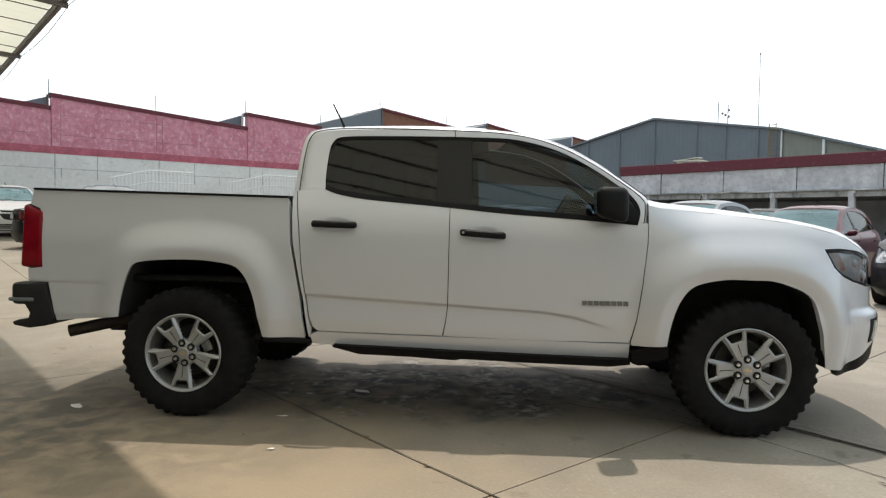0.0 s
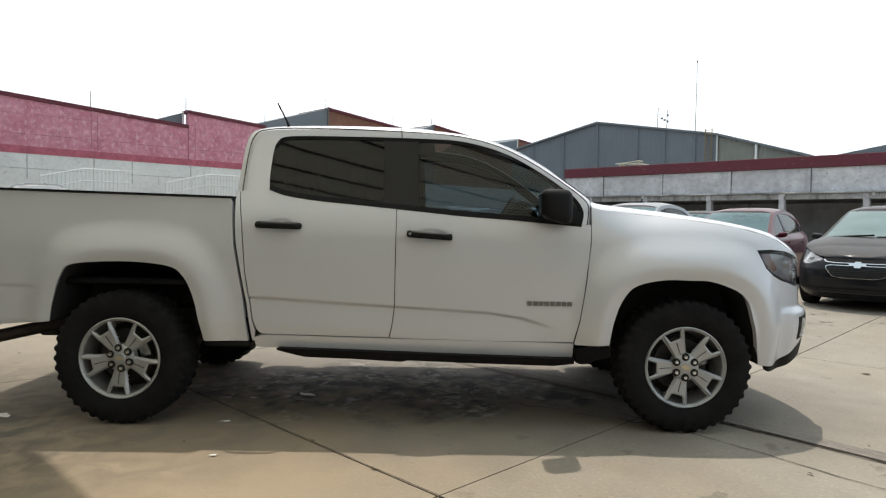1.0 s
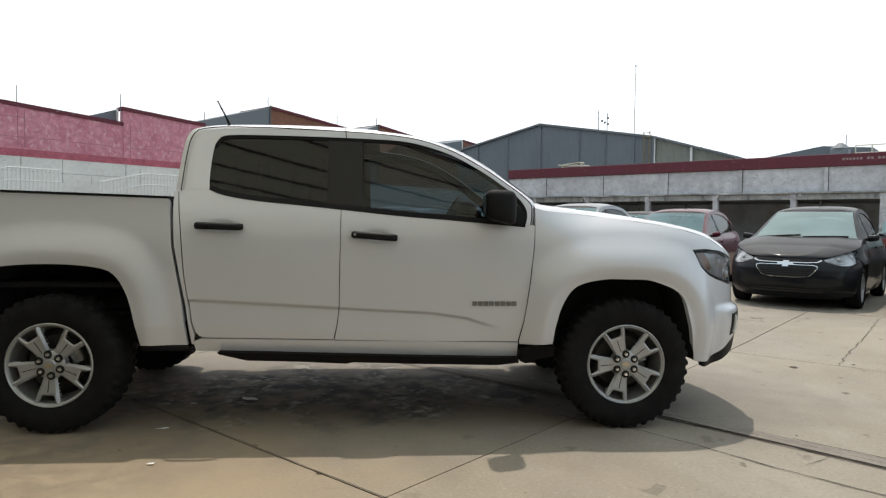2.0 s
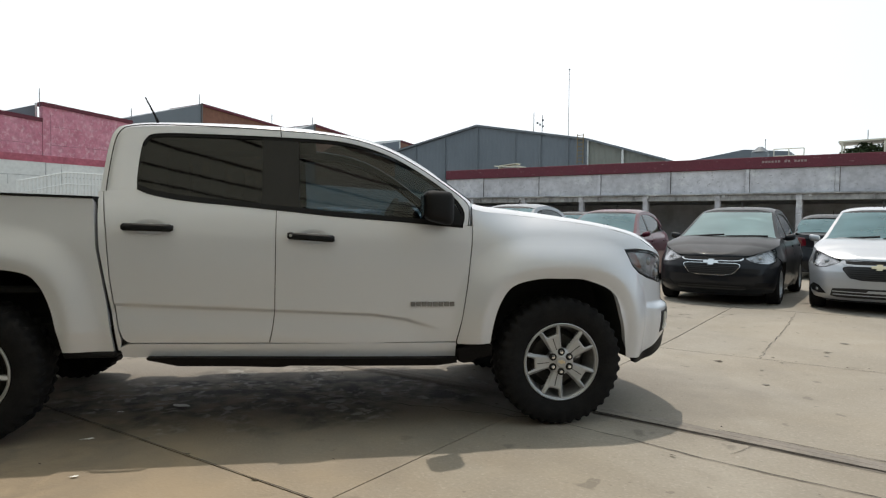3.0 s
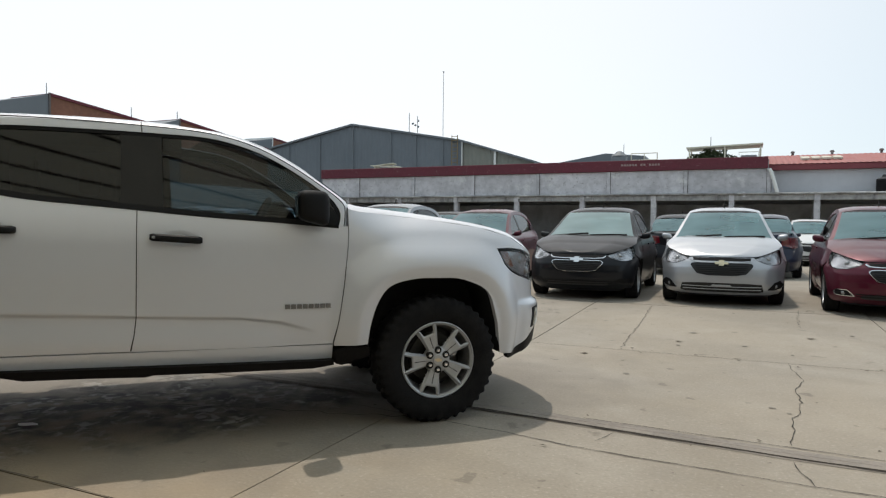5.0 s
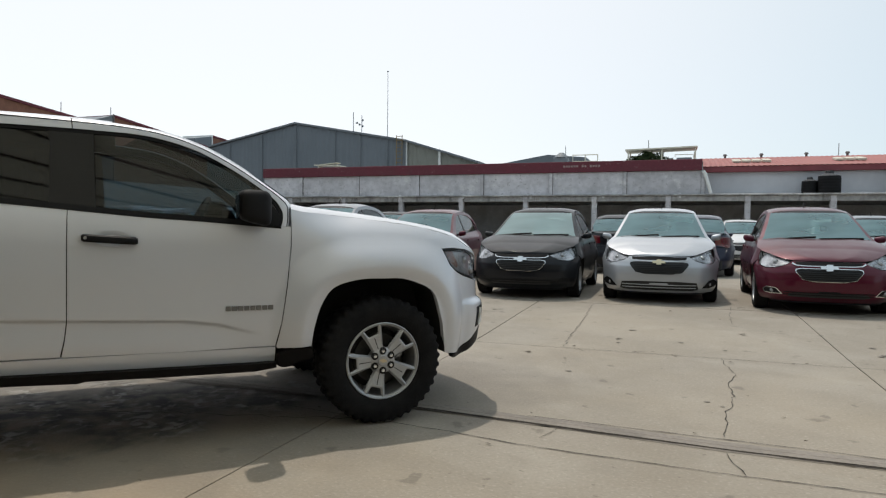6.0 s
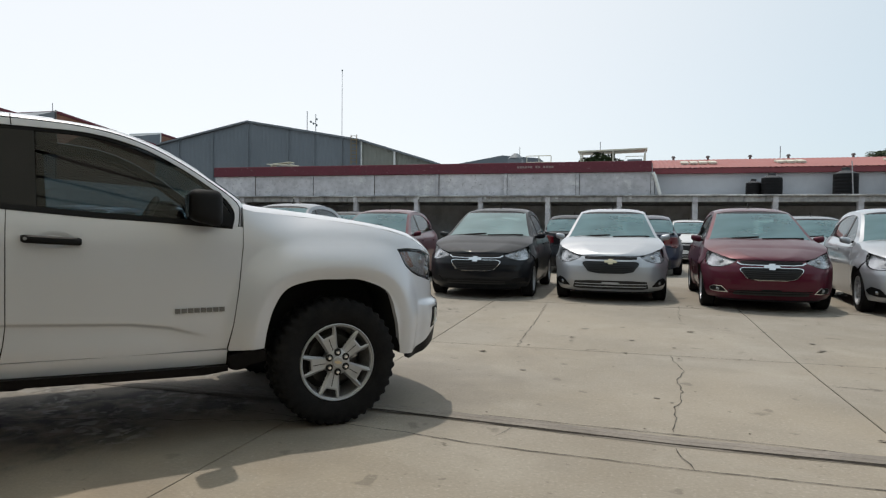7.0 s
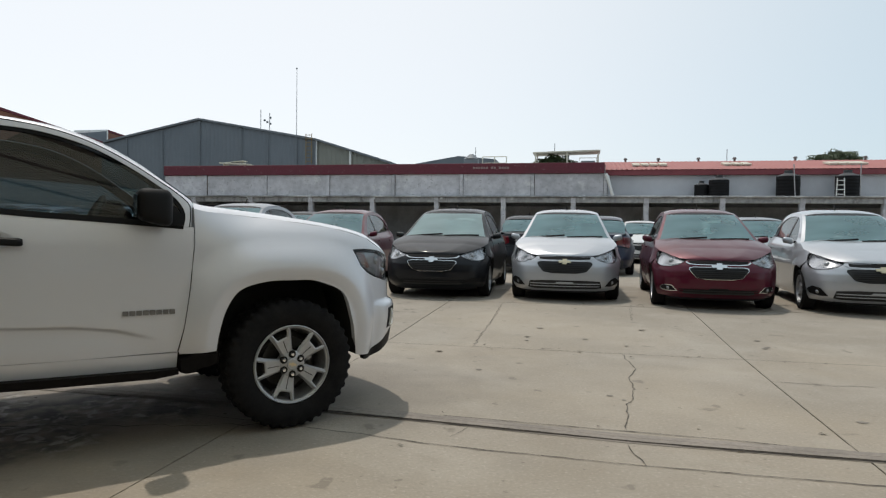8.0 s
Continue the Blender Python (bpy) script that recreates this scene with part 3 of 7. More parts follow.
def ybox(name, v0, v1, u0, u1, z0, z1, m, parent, w=0.0, label=""):
    bm = bmesh.new()
    box(bm, v0, v1, u0, u1, z0, z1)
    if w:
        bevel_all(bm, w, 1)
    return part(name, bm, m, parent, label, smooth=False)


for k in range(-6, 11):
    v = COL0 + BAY * k
    if v > -22:
        ybox("column", v - 0.14, v + 0.14, FU + 0.03, FU + 0.35, 0.02, 2.76, M["panel"], parking, 0.02)
        ybox("corbel", v - 0.13, v + 0.13, FU - 0.06, FU - 0.001, 2.74, 3.05, M["panel"], parking)
ybox("edge_beam", -22.4, 46, FU, FU + 0.4, 2.76, 3.06, M["beam"], parking, 0.02)
ybox("ledge", -22.4, 46, FU - 0.18, FU + 0.4, 3.06, 3.15, M["greyconc"], parking, 0.02)
ybox("deck", -22.4, 46, FU + 0.4, FU + 9, 2.85, 3.10, M["beam"], parking)
ybox("back_wall", -22.4, 46, FU + 8.6, FU + 9, 0.0, 2.85, M["dark"], parking)
ybox("end_wall", -22.45, -22.2, FU + 0.4, FU + 8.6, 0.0, 2.85, M["dark"], parking)
ybox("end_wall", 45.8, 46, FU + 0.4, FU + 8.6, 0.0, 2.85, M["dark"], parking)
for k in range(-6, 3):
    v0, v1 = -3.02 + 4.1 * (k - 0), -3.02 + 4.1 * (k + 1)
    v0, v1 = max(v0, -22.3), min(v1, 5.1)
    if v1 - v0 < 0.5:
        continue
    ybox("wall_panel", v0 + 0.015, v1 - 0.015, FU + 0.06 + 0.012 * (k % 3), FU + 0.3, 3.152, 4.40, M["panel"], parking, 0.012)
    # dark strip painting the shadow beside each pale joint strip
    ybox("joint_gap", v1 - 0.105, v1 + 0.125, FU + 0.05, FU + 0.09, 3.152, 4.393, M["sub"], parking)
    ybox("joint_strip", v1 - 0.09, v1 + 0.10, FU - 0.01, FU + 0.10, 3.152, 4.395, M["panel"], parking, 0.008)
    ybox("drain_spout", v1 - 1.2, v1 - 1.08, FU - 0.1, FU + 0.1, 2.93, 3.2, M["dark"], parking)
ybox("wall_core", -22.3, 5.1, FU + 0.31, FU + 0.5, 3.1, 4.9, M["beam"], parking)
ybox("parapet_band", -22.3, 5.05, FU - 0.08, FU + 0.3, 4.402, 5.0, M["redband"], parking, 0.02)
bm = bmesh.new()
tube(bm, [(5.12, FU - 0.05, 4.35), (5.2, FU - 0.08, 4.2), (5.5, FU - 0.08, 3.15)], 0.09, 8)
part("down_pipe", bm, M["white"], parking)

# annexe with the red sheet roof
annexe = laid(thing("annexe", (0, 0, 0), "white rendered upper storey with a red sheet roof", "building"))
ybox("wall", 5.15, 46, 38.6, 38.85, 3.1, 4.45, M["lightwall"], annexe)
ybox("fascia", 5.1, 46, 38.3, 38.6, 4.42, 4.72, M["fascia_red"], annexe, 0.02)
bm = bmesh.new()
n = 300
for i in range(n):
    a = 5.1 + 40.9 * i / n
    d = 0.03 * (i % 2)
    for j, (u, z) in enumerate(((38.25, 4.725), (44.6, 5.8), (50.6, 4.7))):
        bm.verts.new((a, u, z + d))
bm.verts.ensure_lookup_table()
for i in range(n - 1):
    for j in range(2):
        bm.faces.new((bm.verts[3 * i + j], bm.verts[3 * i + 3 + j], bm.verts[3 * i + 4 + j], bm.verts[3 * i + 1 + j]))
part("roof", bm, M["rooftile"], annexe, smooth=False)
ybox("end_gable", 5.1, 5.2, 38.9, 50, 3.1, 4.7, M["redband"], annexe)
ybox("flat_roof_edge", -22.2, 5.0, FU + 0.5, FU + 9, 4.7, 4.9, M["beam"], parking)
for v0, cnt in ((6.8, 4), (12.0, 3), (17.6, 4), (24, 4)):
    for i in range(cnt):
        m4 = Matrix.Translation((v0 + 0.52 * i, 40.4, 5.19)) @ Matrix.Rotation(math.atan2(1.075, 6.35), 4, "X")
        bm = bmesh.new()
        box(bm, 0, 0.42, -0.1, 1.1, -0.05, 0.05, m4)
        part("skylight", bm, M["cream"], annexe, smooth=False)
for i, v in enumerate((6.6, 8.7, 11.2, 13.4, 17.0, 21.0, 25.5, 30)):
    bm = bmesh.new()
    bmesh.ops.create_cone(bm, cap_ends=True, segments=10, radius1=0.07, radius2=0.07, depth=0.2, matrix=Matrix.Translation((v, 44.6, 5.88)))
    bmesh.ops.create_cone(bm, cap_ends=True, segments=10, radius1=0.14, radius2=0.09, depth=0.11, matrix=Matrix.Translation((v, 44.6, 6.0)))
    part("roof_vent", bm, M["steel"], annexe, smooth=False)

# big grey sheet-metal hall in the distance
grey = laid(thing("sheet_metal_hall", (0, 0, 0), "grey corrugated sheet-metal hall with a low gable", "building"))


def gable_slice(v0, v1, z0, z1, u, m, name, base=3.0):
    bm = bmesh.new()
    n = max(2, int((v1 - v0) / 0.18))
    for i in range(n + 1):
        a = v0 + (v1 - v0) * i / n
        z = z0 + (z1 - z0) * i / n
        bm.verts.new((a, u + 0.03 * (i % 2), base))
        bm.verts.new((a, u + 0.03 * (i % 2), z))
    bm.verts.ensure_lookup_table()
    for i in range(n):
        bm.faces.new((bm.verts[2 * i], bm.verts[2 * i + 2], bm.verts[2 * i + 3], bm.verts[2 * i + 1]))
    geo = bmesh.ops.extrude_face_region(bm, geom=bm.faces[:])
    for q in geo["geom"]:
        if isinstance(q, bmesh.types.BMVert):
            q.co.y += 12
    bmesh.ops.recalc_face_normals(bm, faces=bm.faces[:])
    return part(name, bm, m, grey, smooth=False)


def gz(v):
    return ip(v, (-36.4, -27.6, -17.2, -11.0), (8.35, 10.05, 8.2, 6.3))


stops = [-38, -34.5, -31.1, -27.6, -23.8, -21.4, -18.9, -17.3]
for a, b in zip(stops, stops[1:]):
    gable_slice(a, b, gz(a) if a > -37 else 8.0, gz(b), 49, M["sheet"], "cladding")
    ybox("cover_strip", b - 0.09, b + 0.09, 48.93, 49.0, 3.0, gz(b) - 0.05, M["steelgrey"], grey)
gable_slice(-17.3, -14.4, gz(-17.3), gz(-14.4), 49.1, M["sheetgreen"], "cladding")
gable_slice(-14.4, -11.0, gz(-14.4), gz(-11), 49.1, M["sheetgreen"], "cladding")
for v in (-17.2, -14.3):
    ybox("cover_strip", v - 0.08, v + 0.08, 48.95, 49.05, 3, gz(v), M["white"], grey)
for a, b in ((-38, -27.6), (-27.6, -17.2), (-17.2, -11)):
    bm = bmesh.new()
    za, zb = (8.05 if a < -37 else gz(a)), gz(b)
    vs = [(a, 48.8, za), (b, 48.8, zb), (b, 61.2, zb), (a, 61.2, za)]
    lo = [bm.verts.new(q) for q in vs]
    hi = [bm.verts.new((q[0], q[1], q[2] + 0.16)) for q in vs]
    bm.faces.new(lo[::-1])
    bm.faces.new(hi)
    for i in range(4):
        bm.faces.new((lo[i], lo[(i + 1) % 4], hi[(i + 1) % 4], hi[i]))
    part("roof", bm, M["steelgrey"], grey, smooth=False)
bm = bmesh.new()
for dv in (-0.25, 0.25):
    tube(bm, [(-17.7 + dv, 48.7, 6.3), (-17.7 + dv, 48.7, 8.7)], 0.035, 6)
for j in range(8):
    tube(bm, [(-17.95, 48.7, 6.5 + 0.3 * j), (-17.45, 48.7, 6.5 + 0.3 * j)], 0.025, 5)
part("roof_ladder", bm, M["ladder"], grey, smooth=False)
mast = new("antenna_mast", None)
mast.empty_display_size = 0.2
tagged(mast, "tall thin steel antenna mast beside the grey hall", "antenna")
mast.matrix_basis = YARD @ pose(-18.62, 48.4, 0)
bm = bmesh.new()
tube(bm, [(0, 0, 0), (0, 0, 9), (0, 0, 13.8)], [0.03, 0.026, 0.018], 8)
part("pole", bm, M["steelgrey"], mast)
bm = bmesh.new()
bmesh.ops.create_uvsphere(bm, u_segments=8, v_segments=6, radius=0.07, matrix=Matrix.Translation((0, 0, 13.85)))
part("tip", bm, M["steelgrey"], mast)
ant = new("antenna", None)
ant.empty_display_size = 0.2
tagged(ant, "small rooftop radio antenna with side arms", "antenna")
ant.matrix_basis = YARD @ pose(-22.3, 50.0, 8.8)
bm = bmesh.new()
tube(bm, [(-0.25, 0, 0), (-0.25, 0, 2.2)], 0.03, 6)
tube(bm, [(0.55, 0, 0), (0.55, 0, 1.9)], 0.03, 6)
part("pole", bm, M["steelgrey"], ant)
for x, z in ((0.1, 1.3), (0.35, 1.15), (0.62, 1.5), (0.62, 1.0)):
    bm = bmesh.new()
    bmesh.ops.create_cone(bm, cap_ends=True, segments=10, radius1=0.10, radius2=0.04, depth=0.14, matrix=pose(x, 0, z, 90, 0, 30))
    part("dish", bm, M["steelgrey"], ant)

# canopy over the viewer's side of the yard
CU, CZ = 0.70, 4.27
canopy = laid(thing("canopy", (0, 0, 0), "yellowed translucent sheet canopy on brown steel beams", "canopy", kind="structure"))
bm = bmesh.new()
n = 340
for i in range(n + 1):
    v = -26 + 60 * i / n
    d = 0.018 * (i % 2)
    for u, z in ((CU, CZ + 0.10), (-14, CZ + 0.9)):
        bm.verts.new((v, u, z + d))
bm.verts.ensure_lookup_table()
for i in range(n):
    bm.faces.new((bm.verts[2 * i], bm.verts[2 * i + 2], bm.verts[2 * i + 3], bm.verts[2 * i + 1]))
part("roof_sheet", bm, M["canopy"], canopy, smooth=False)
ybox("edge_beam", -26, 34, CU - 0.035, CU + 0.035, CZ - 0.05, CZ + 0.06, M["steel"], canopy, 0.01)
for k in range(1, 20):
    u = CU - 0.72 * k
    ybox("purlin", -26, 34, u - 0.025, u + 0.025, CZ + 0.02 + 0.0544 * 0.72 * k, CZ + 0.0544 * 0.72 * k + 0.07, M["steel"], canopy)
for k in range(15):
    v = -27.1 + 4.06 * k
    if -5 < v < 10:
        continue
    bm = bmesh.new()
    m4 = Matrix.Translation((v, CU, CZ)) @ Matrix.Rotation(-math.atan(0.8 / 14.7), 4, "X")
    box(bm, -0.025, 0.025, -14.6, 0.05, -0.12, -0.05, m4)
    part("rafter", bm, M["steel"], canopy, smooth=False)
for k in range(24):
    v = -26.1 + 1.015 * k
    m4 = Matrix.Translation((v, CU, CZ)) @ Matrix.Rotation(-math.atan(0.8 / 14.7), 4, "X")
    bm = bmesh.new()
    box(bm, -0.006, 0.006, -14.6, 0.0, 0.07, 0.085, m4)
    part("sheet_joint", bm, M["steel"], canopy, smooth=False)
bm = bmesh.new()
for k in range(3):
    a = -14.92 + 4.06 * k
    tube(bm, [(a + 4.06 * i / 10, CU + 0.06 + 0.02 * math.sin(math.pi * i / 10), CZ - 0.07 - 0.06 * math.sin(math.pi * i / 10)) for i in range(11)], 0.0045, 5, cap=False)
part("cable", bm, M["steel"], canopy, "thin cable sagging along the canopy edge")
for v in (-26, -15.5, 19.5, 33.5):
    ybox("post", v - 0.07, v + 0.07, -9.1, -8.96, 0, CZ + 0.4, M["steel"], canopy)

# plain unseen walls added to close the yard; the back one keeps reflections dark
wall_back = laid(tagged(part("wall_back", prism([(-14.4, 0), (-14.1, 0), (-14.1, 5.2), (-14.4, 5.2)], -24, 46.2), M["unseen_wall"], smooth=False), "plain dark unseen wall added behind the viewer", "wall", kind="structure"))
wall_east = laid(tagged(part("wall_east", prism([(-14.1, 0), (37, 0), (37, 4.0), (-14.1, 4.0)], 46, 46.3), M["whitewall"], smooth=False), "plain white blockwork yard wall", "wall", kind="structure"))


# ---- the white pickup truck ----
YC = 0.91                      # its middle line


def bez(p0, p1, p2, p3, n):
    out = []
    for i in range(n):
        t = i / n
        a, b, c, d = (1 - t) ** 3, 3 * t * (1 - t) ** 2, 3 * t * t * (1 - t), t ** 3
        out.append((a * p0[0] + b * p1[0] + c * p2[0] + d * p3[0], a * p0[1] + b * p1[1] + c * p2[1] + d * p3[1]))
    return out


# plan line of the flank, from the tail round the nose to the middle
PLAN = [(-1.2, 0.0), (3.45, 0.0)] + bez((3.45, 0.0), (3.80, 0.0), (4.06, 0.18), (4.16, 0.50), 24)[1:] + [(4.16, 0.50), (4.19, 0.70), (4.20, 0.91)]
ARC = [-1.2]
for (xa, ya), (xb, yb) in zip(PLAN, PLAN[1:]):
    ARC.append(ARC[-1] + math.hypot(xb - xa, yb - ya))
PX, PY = [q[0] for q in PLAN], [q[1] for q in PLAN]
NOSE = ARC[-1]


def plan(s):
    e = 0.06
    tx, ty = ip(s + e, ARC, PX) - ip(s - e, ARC, PX), ip(s + e, ARC, PY) - ip(s - e, ARC, PY)
    l = math.hypot(tx, ty) or 1
    return ip(s, ARC, PX), ip(s, ARC, PY), -ty / l, tx / l


def soft(z, xs, ys, w=0.045):
    """Smoothed piecewise profile."""
    return sum(k * ip(z + d * w, xs, ys) for d, k in ((-1, 1), (-0.5, 2), (0, 2), (0.5, 2), (1, 1))) / 8


def inset(s, z):
    """How far the flank lies inside its plan line: tumblehome, crease, wheel flares."""
    o = soft(z, (0.30, 0.45, 0.55, 0.66, 0.95, 1.12, 1.22, 1.28, 1.34, 1.79), (0.11, 0.075, 0.052, 0.040, 0.03, 0.038, 0.055, 0.078, 0.105, 0.30))
    if s < ip(z, (0.488, 0.753, 1.053, 1.286, 1.36), (0.735, 0.698, 0.645, 0.629, 0.624)) and z < 1.355:
        o = 0.03 + 0.03 * sm(1.0, 1.35, z) + (0 if z > 0.6 else 0.06 * (0.6 - z) / 0.3)
        o += 0.006 * sm(0.800, 0.784, z) * sm(-0.45, -0.60, s)
    elif s < 2.7:
        zc = ip(s, (0.64, 0.777, 2.12, 2.314, 2.492, 2.7), (0.755, 0.747, 0.679, 0.651, 0.596, 0.53))
        o += 0.015 * sm(zc + 0.006, zc - 0.014, z) * sm(zc - 0.17, zc - 0.02, z) * sm(2.56, 2.3, s)
    if s > 2.7:
        k = sm(2.7, 3.1, s)
        top = soft(z, (0.3, 0.42, 0.62, 0.85, 1.05, 1.15, 1.22, 1.30), (0.06, 0.03, 0.0, 0.016, 0.024, 0.06, 0.12, 0.22))
        o = o * (1 - k) + top * k
        o -= 0.034 * sm(0.722, 0.690, z) * sm(3.84, 3.98, s)
    e = (abs((s - 0.03) / 0.43) ** 3 + abs((z - 0.45) / 0.49) ** 3) ** (1 / 3)
    o -= 0.042 * sm(1.50, 1.08, e)
    o += 0.016 * (max(0.0, min(1.0, (1.15 - e) / 0.15)) ** 1.5)
    # front flare: a shelf that ends in a crisp edge round the arch, tucked in below it
    e = (abs((s - 3.252) / 0.43) ** 3 + abs((z - 0.42) / 0.47) ** 3) ** (1 / 3)
    o -= 0.062 * sm(1.56, 1.13, e)
    o += 0.026 * (max(0.0, min(1.0, (1.15 - e) / 0.15)) ** 1.5)
    return o


def flank(off=0.0, far=False):
    def fn(s, z):
        x, y, nx, ny = plan(s)
        o = inset(s, z) + off
        y = y + ny * o
        return Vector((x + nx * o, 2 * YC - y if far else y, z))
    return fn


truck = thing("pickup_truck", (0, 0, 0), "white four-door pickup truck with chunky off-road tyres", "pickup truck")
ARCH_R = smooth_line([(0.474, 0.491), (0.445, 0.62), (0.413, 0.753), (0.355, 0.868), (0.27, 0.922), (0.03, 0.944), (-0.272, 0.925), (-0.345, 0.853), (-0.392, 0.701), (-0.408, 0.592)], 5)
ARCH_F = smooth_line([(3.694, 0.399), (3.667, 0.53), (3.639, 0.641), (3.583, 0.799), (3.412, 0.879), (3.25, 0.889), (3.102, 0.886), (2.951, 0.845), (2.877, 0.746), (2.837, 0.617), (2.823, 0.502)], 5)
BELT = smooth_line([(0.824, 1.385), (0.906, 1.355), (1.08, 1.326), (1.318, 1.305), (1.575, 1.282), (1.915, 1.250), (2.239, 1.228), (2.652, 1.195)], 5)
DLO = smooth_line([(0.824, 1.385), (0.817, 1.444), (0.821, 1.612), (0.842, 1.677), (0.91, 1.707), (1.219, 1.712), (1.533, 1.709), (1.688, 1.706), (1.911, 1.697),
                   (2.08, 1.665), (2.247, 1.606), (2.41, 1.514), (2.536, 1.426), (2.622, 1.357), (2.664, 1.290), (2.666, 1.24), (2.652, 1.195)], 5)
ROOFLINE = smooth_line([(0.628, 1.36), (0.634, 1.56), (0.646, 1.676), (0.664, 1.722), (0.701, 1.75), (0.86, 1.77), (1.285, 1.778), (1.669, 1.768), (1.91, 1.747), (2.081, 1.715),
                        (2.248, 1.652), (2.411, 1.562), (2.57, 1.454), (2.68, 1.372), (2.722, 1.330), (2.716, 1.29), (2.708, 1.20)], 5)
bed_out = ([(-0.975, 1.352)] + [(-0.975 + 1.588 * i / 8, 1.352 - 0.034 * i / 8) for i in range(1, 9)] + [(0.62, 1.286), (0.636, 1.053), (0.69, 0.753), (0.722, 0.488)]
           + ARCH_R + [(-0.827, 0.554), (-0.872, 0.79), (-0.993, 0.79), (-0.997, 0.870), (-0.905, 0.880), (-0.908, 1.185), (-0.93, 1.238), (-0.992, 1.262)])
corner_out = [(0.628, 1.359), (0.652, 1.362), (0.681, 1.153), (0.703, 0.887), (0.742, 0.617), (0.760, 0.545), (0.752, 0.49), (0.742, 0.49), (0.706, 0.753), (0.652, 1.053), (0.636, 1.286)]
belt_r = [q for q in BELT if q[0] <= 1.572]
belt_f = [(1.580, 1.2815)] + [q for q in BELT if q[0] > 1.585]
rdoor_out = [(0.657, 1.3625), (0.687, 1.153), (0.709, 0.887), (0.749, 0.617), (0.768, 0.56), (0.79, 0.537), (0.82, 0.531), (1.541, 0.521), (1.559, 0.60), (1.571, 0.706), (1.574, 1.003), (1.576, 1.281)] + belt_r[::-1]
fdoor_out = [(1.548, 0.519), (2.092, 0.509), (2.620, 0.510), (2.649, 0.641), (2.682, 0.864), (2.705, 1.087), (2.709, 1.197)] + belt_f[::-1] + [(1.579, 1.003), (1.576, 0.706), (1.564, 0.60)]
fender_out = ([(2.716, 1.300), (2.710, 1.087), (2.687, 0.864), (2.654, 0.641), (2.627, 0.508), (2.633, 0.495)] + ARCH_F[::-1] + [(3.79, 0.390), (3.92, 0.430), (4.05, 0.49), (4.16, 0.53), (4.32, 0.545), (4.32, 0.835)]
              + [(4.18, 0.838), (4.06, 0.848), (3.895, 0.884), (3.81, 0.915), (3.744, 0.960), (3.690, 1.066), (3.80, 1.070), (3.95, 1.058), (4.10, 1.026), (4.25, 0.985), (4.25, 1.005), (4.10, 1.045), (3.96, 1.085), (3.847, 1.138),
                 (3.588, 1.198), (3.214, 1.247), (2.90, 1.276), (2.78, 1.285)])
lamp_out = [(3.699, 1.060), (3.80, 1.063), (3.95, 1.051), (4.10, 1.019), (4.25, 0.978), (4.36, 0.93), (4.34, 0.845), (4.18, 0.845), (4.06, 0.855), (3.895, 0.892), (3.81, 0.923), (3.752, 0.963)]


def oval(cx, cz, rx, rz, n=24):
    return [(cx + rx * math.cos(i * math.tau / n), cz + rz * math.sin(i * math.tau / n)) for i in range(n)]


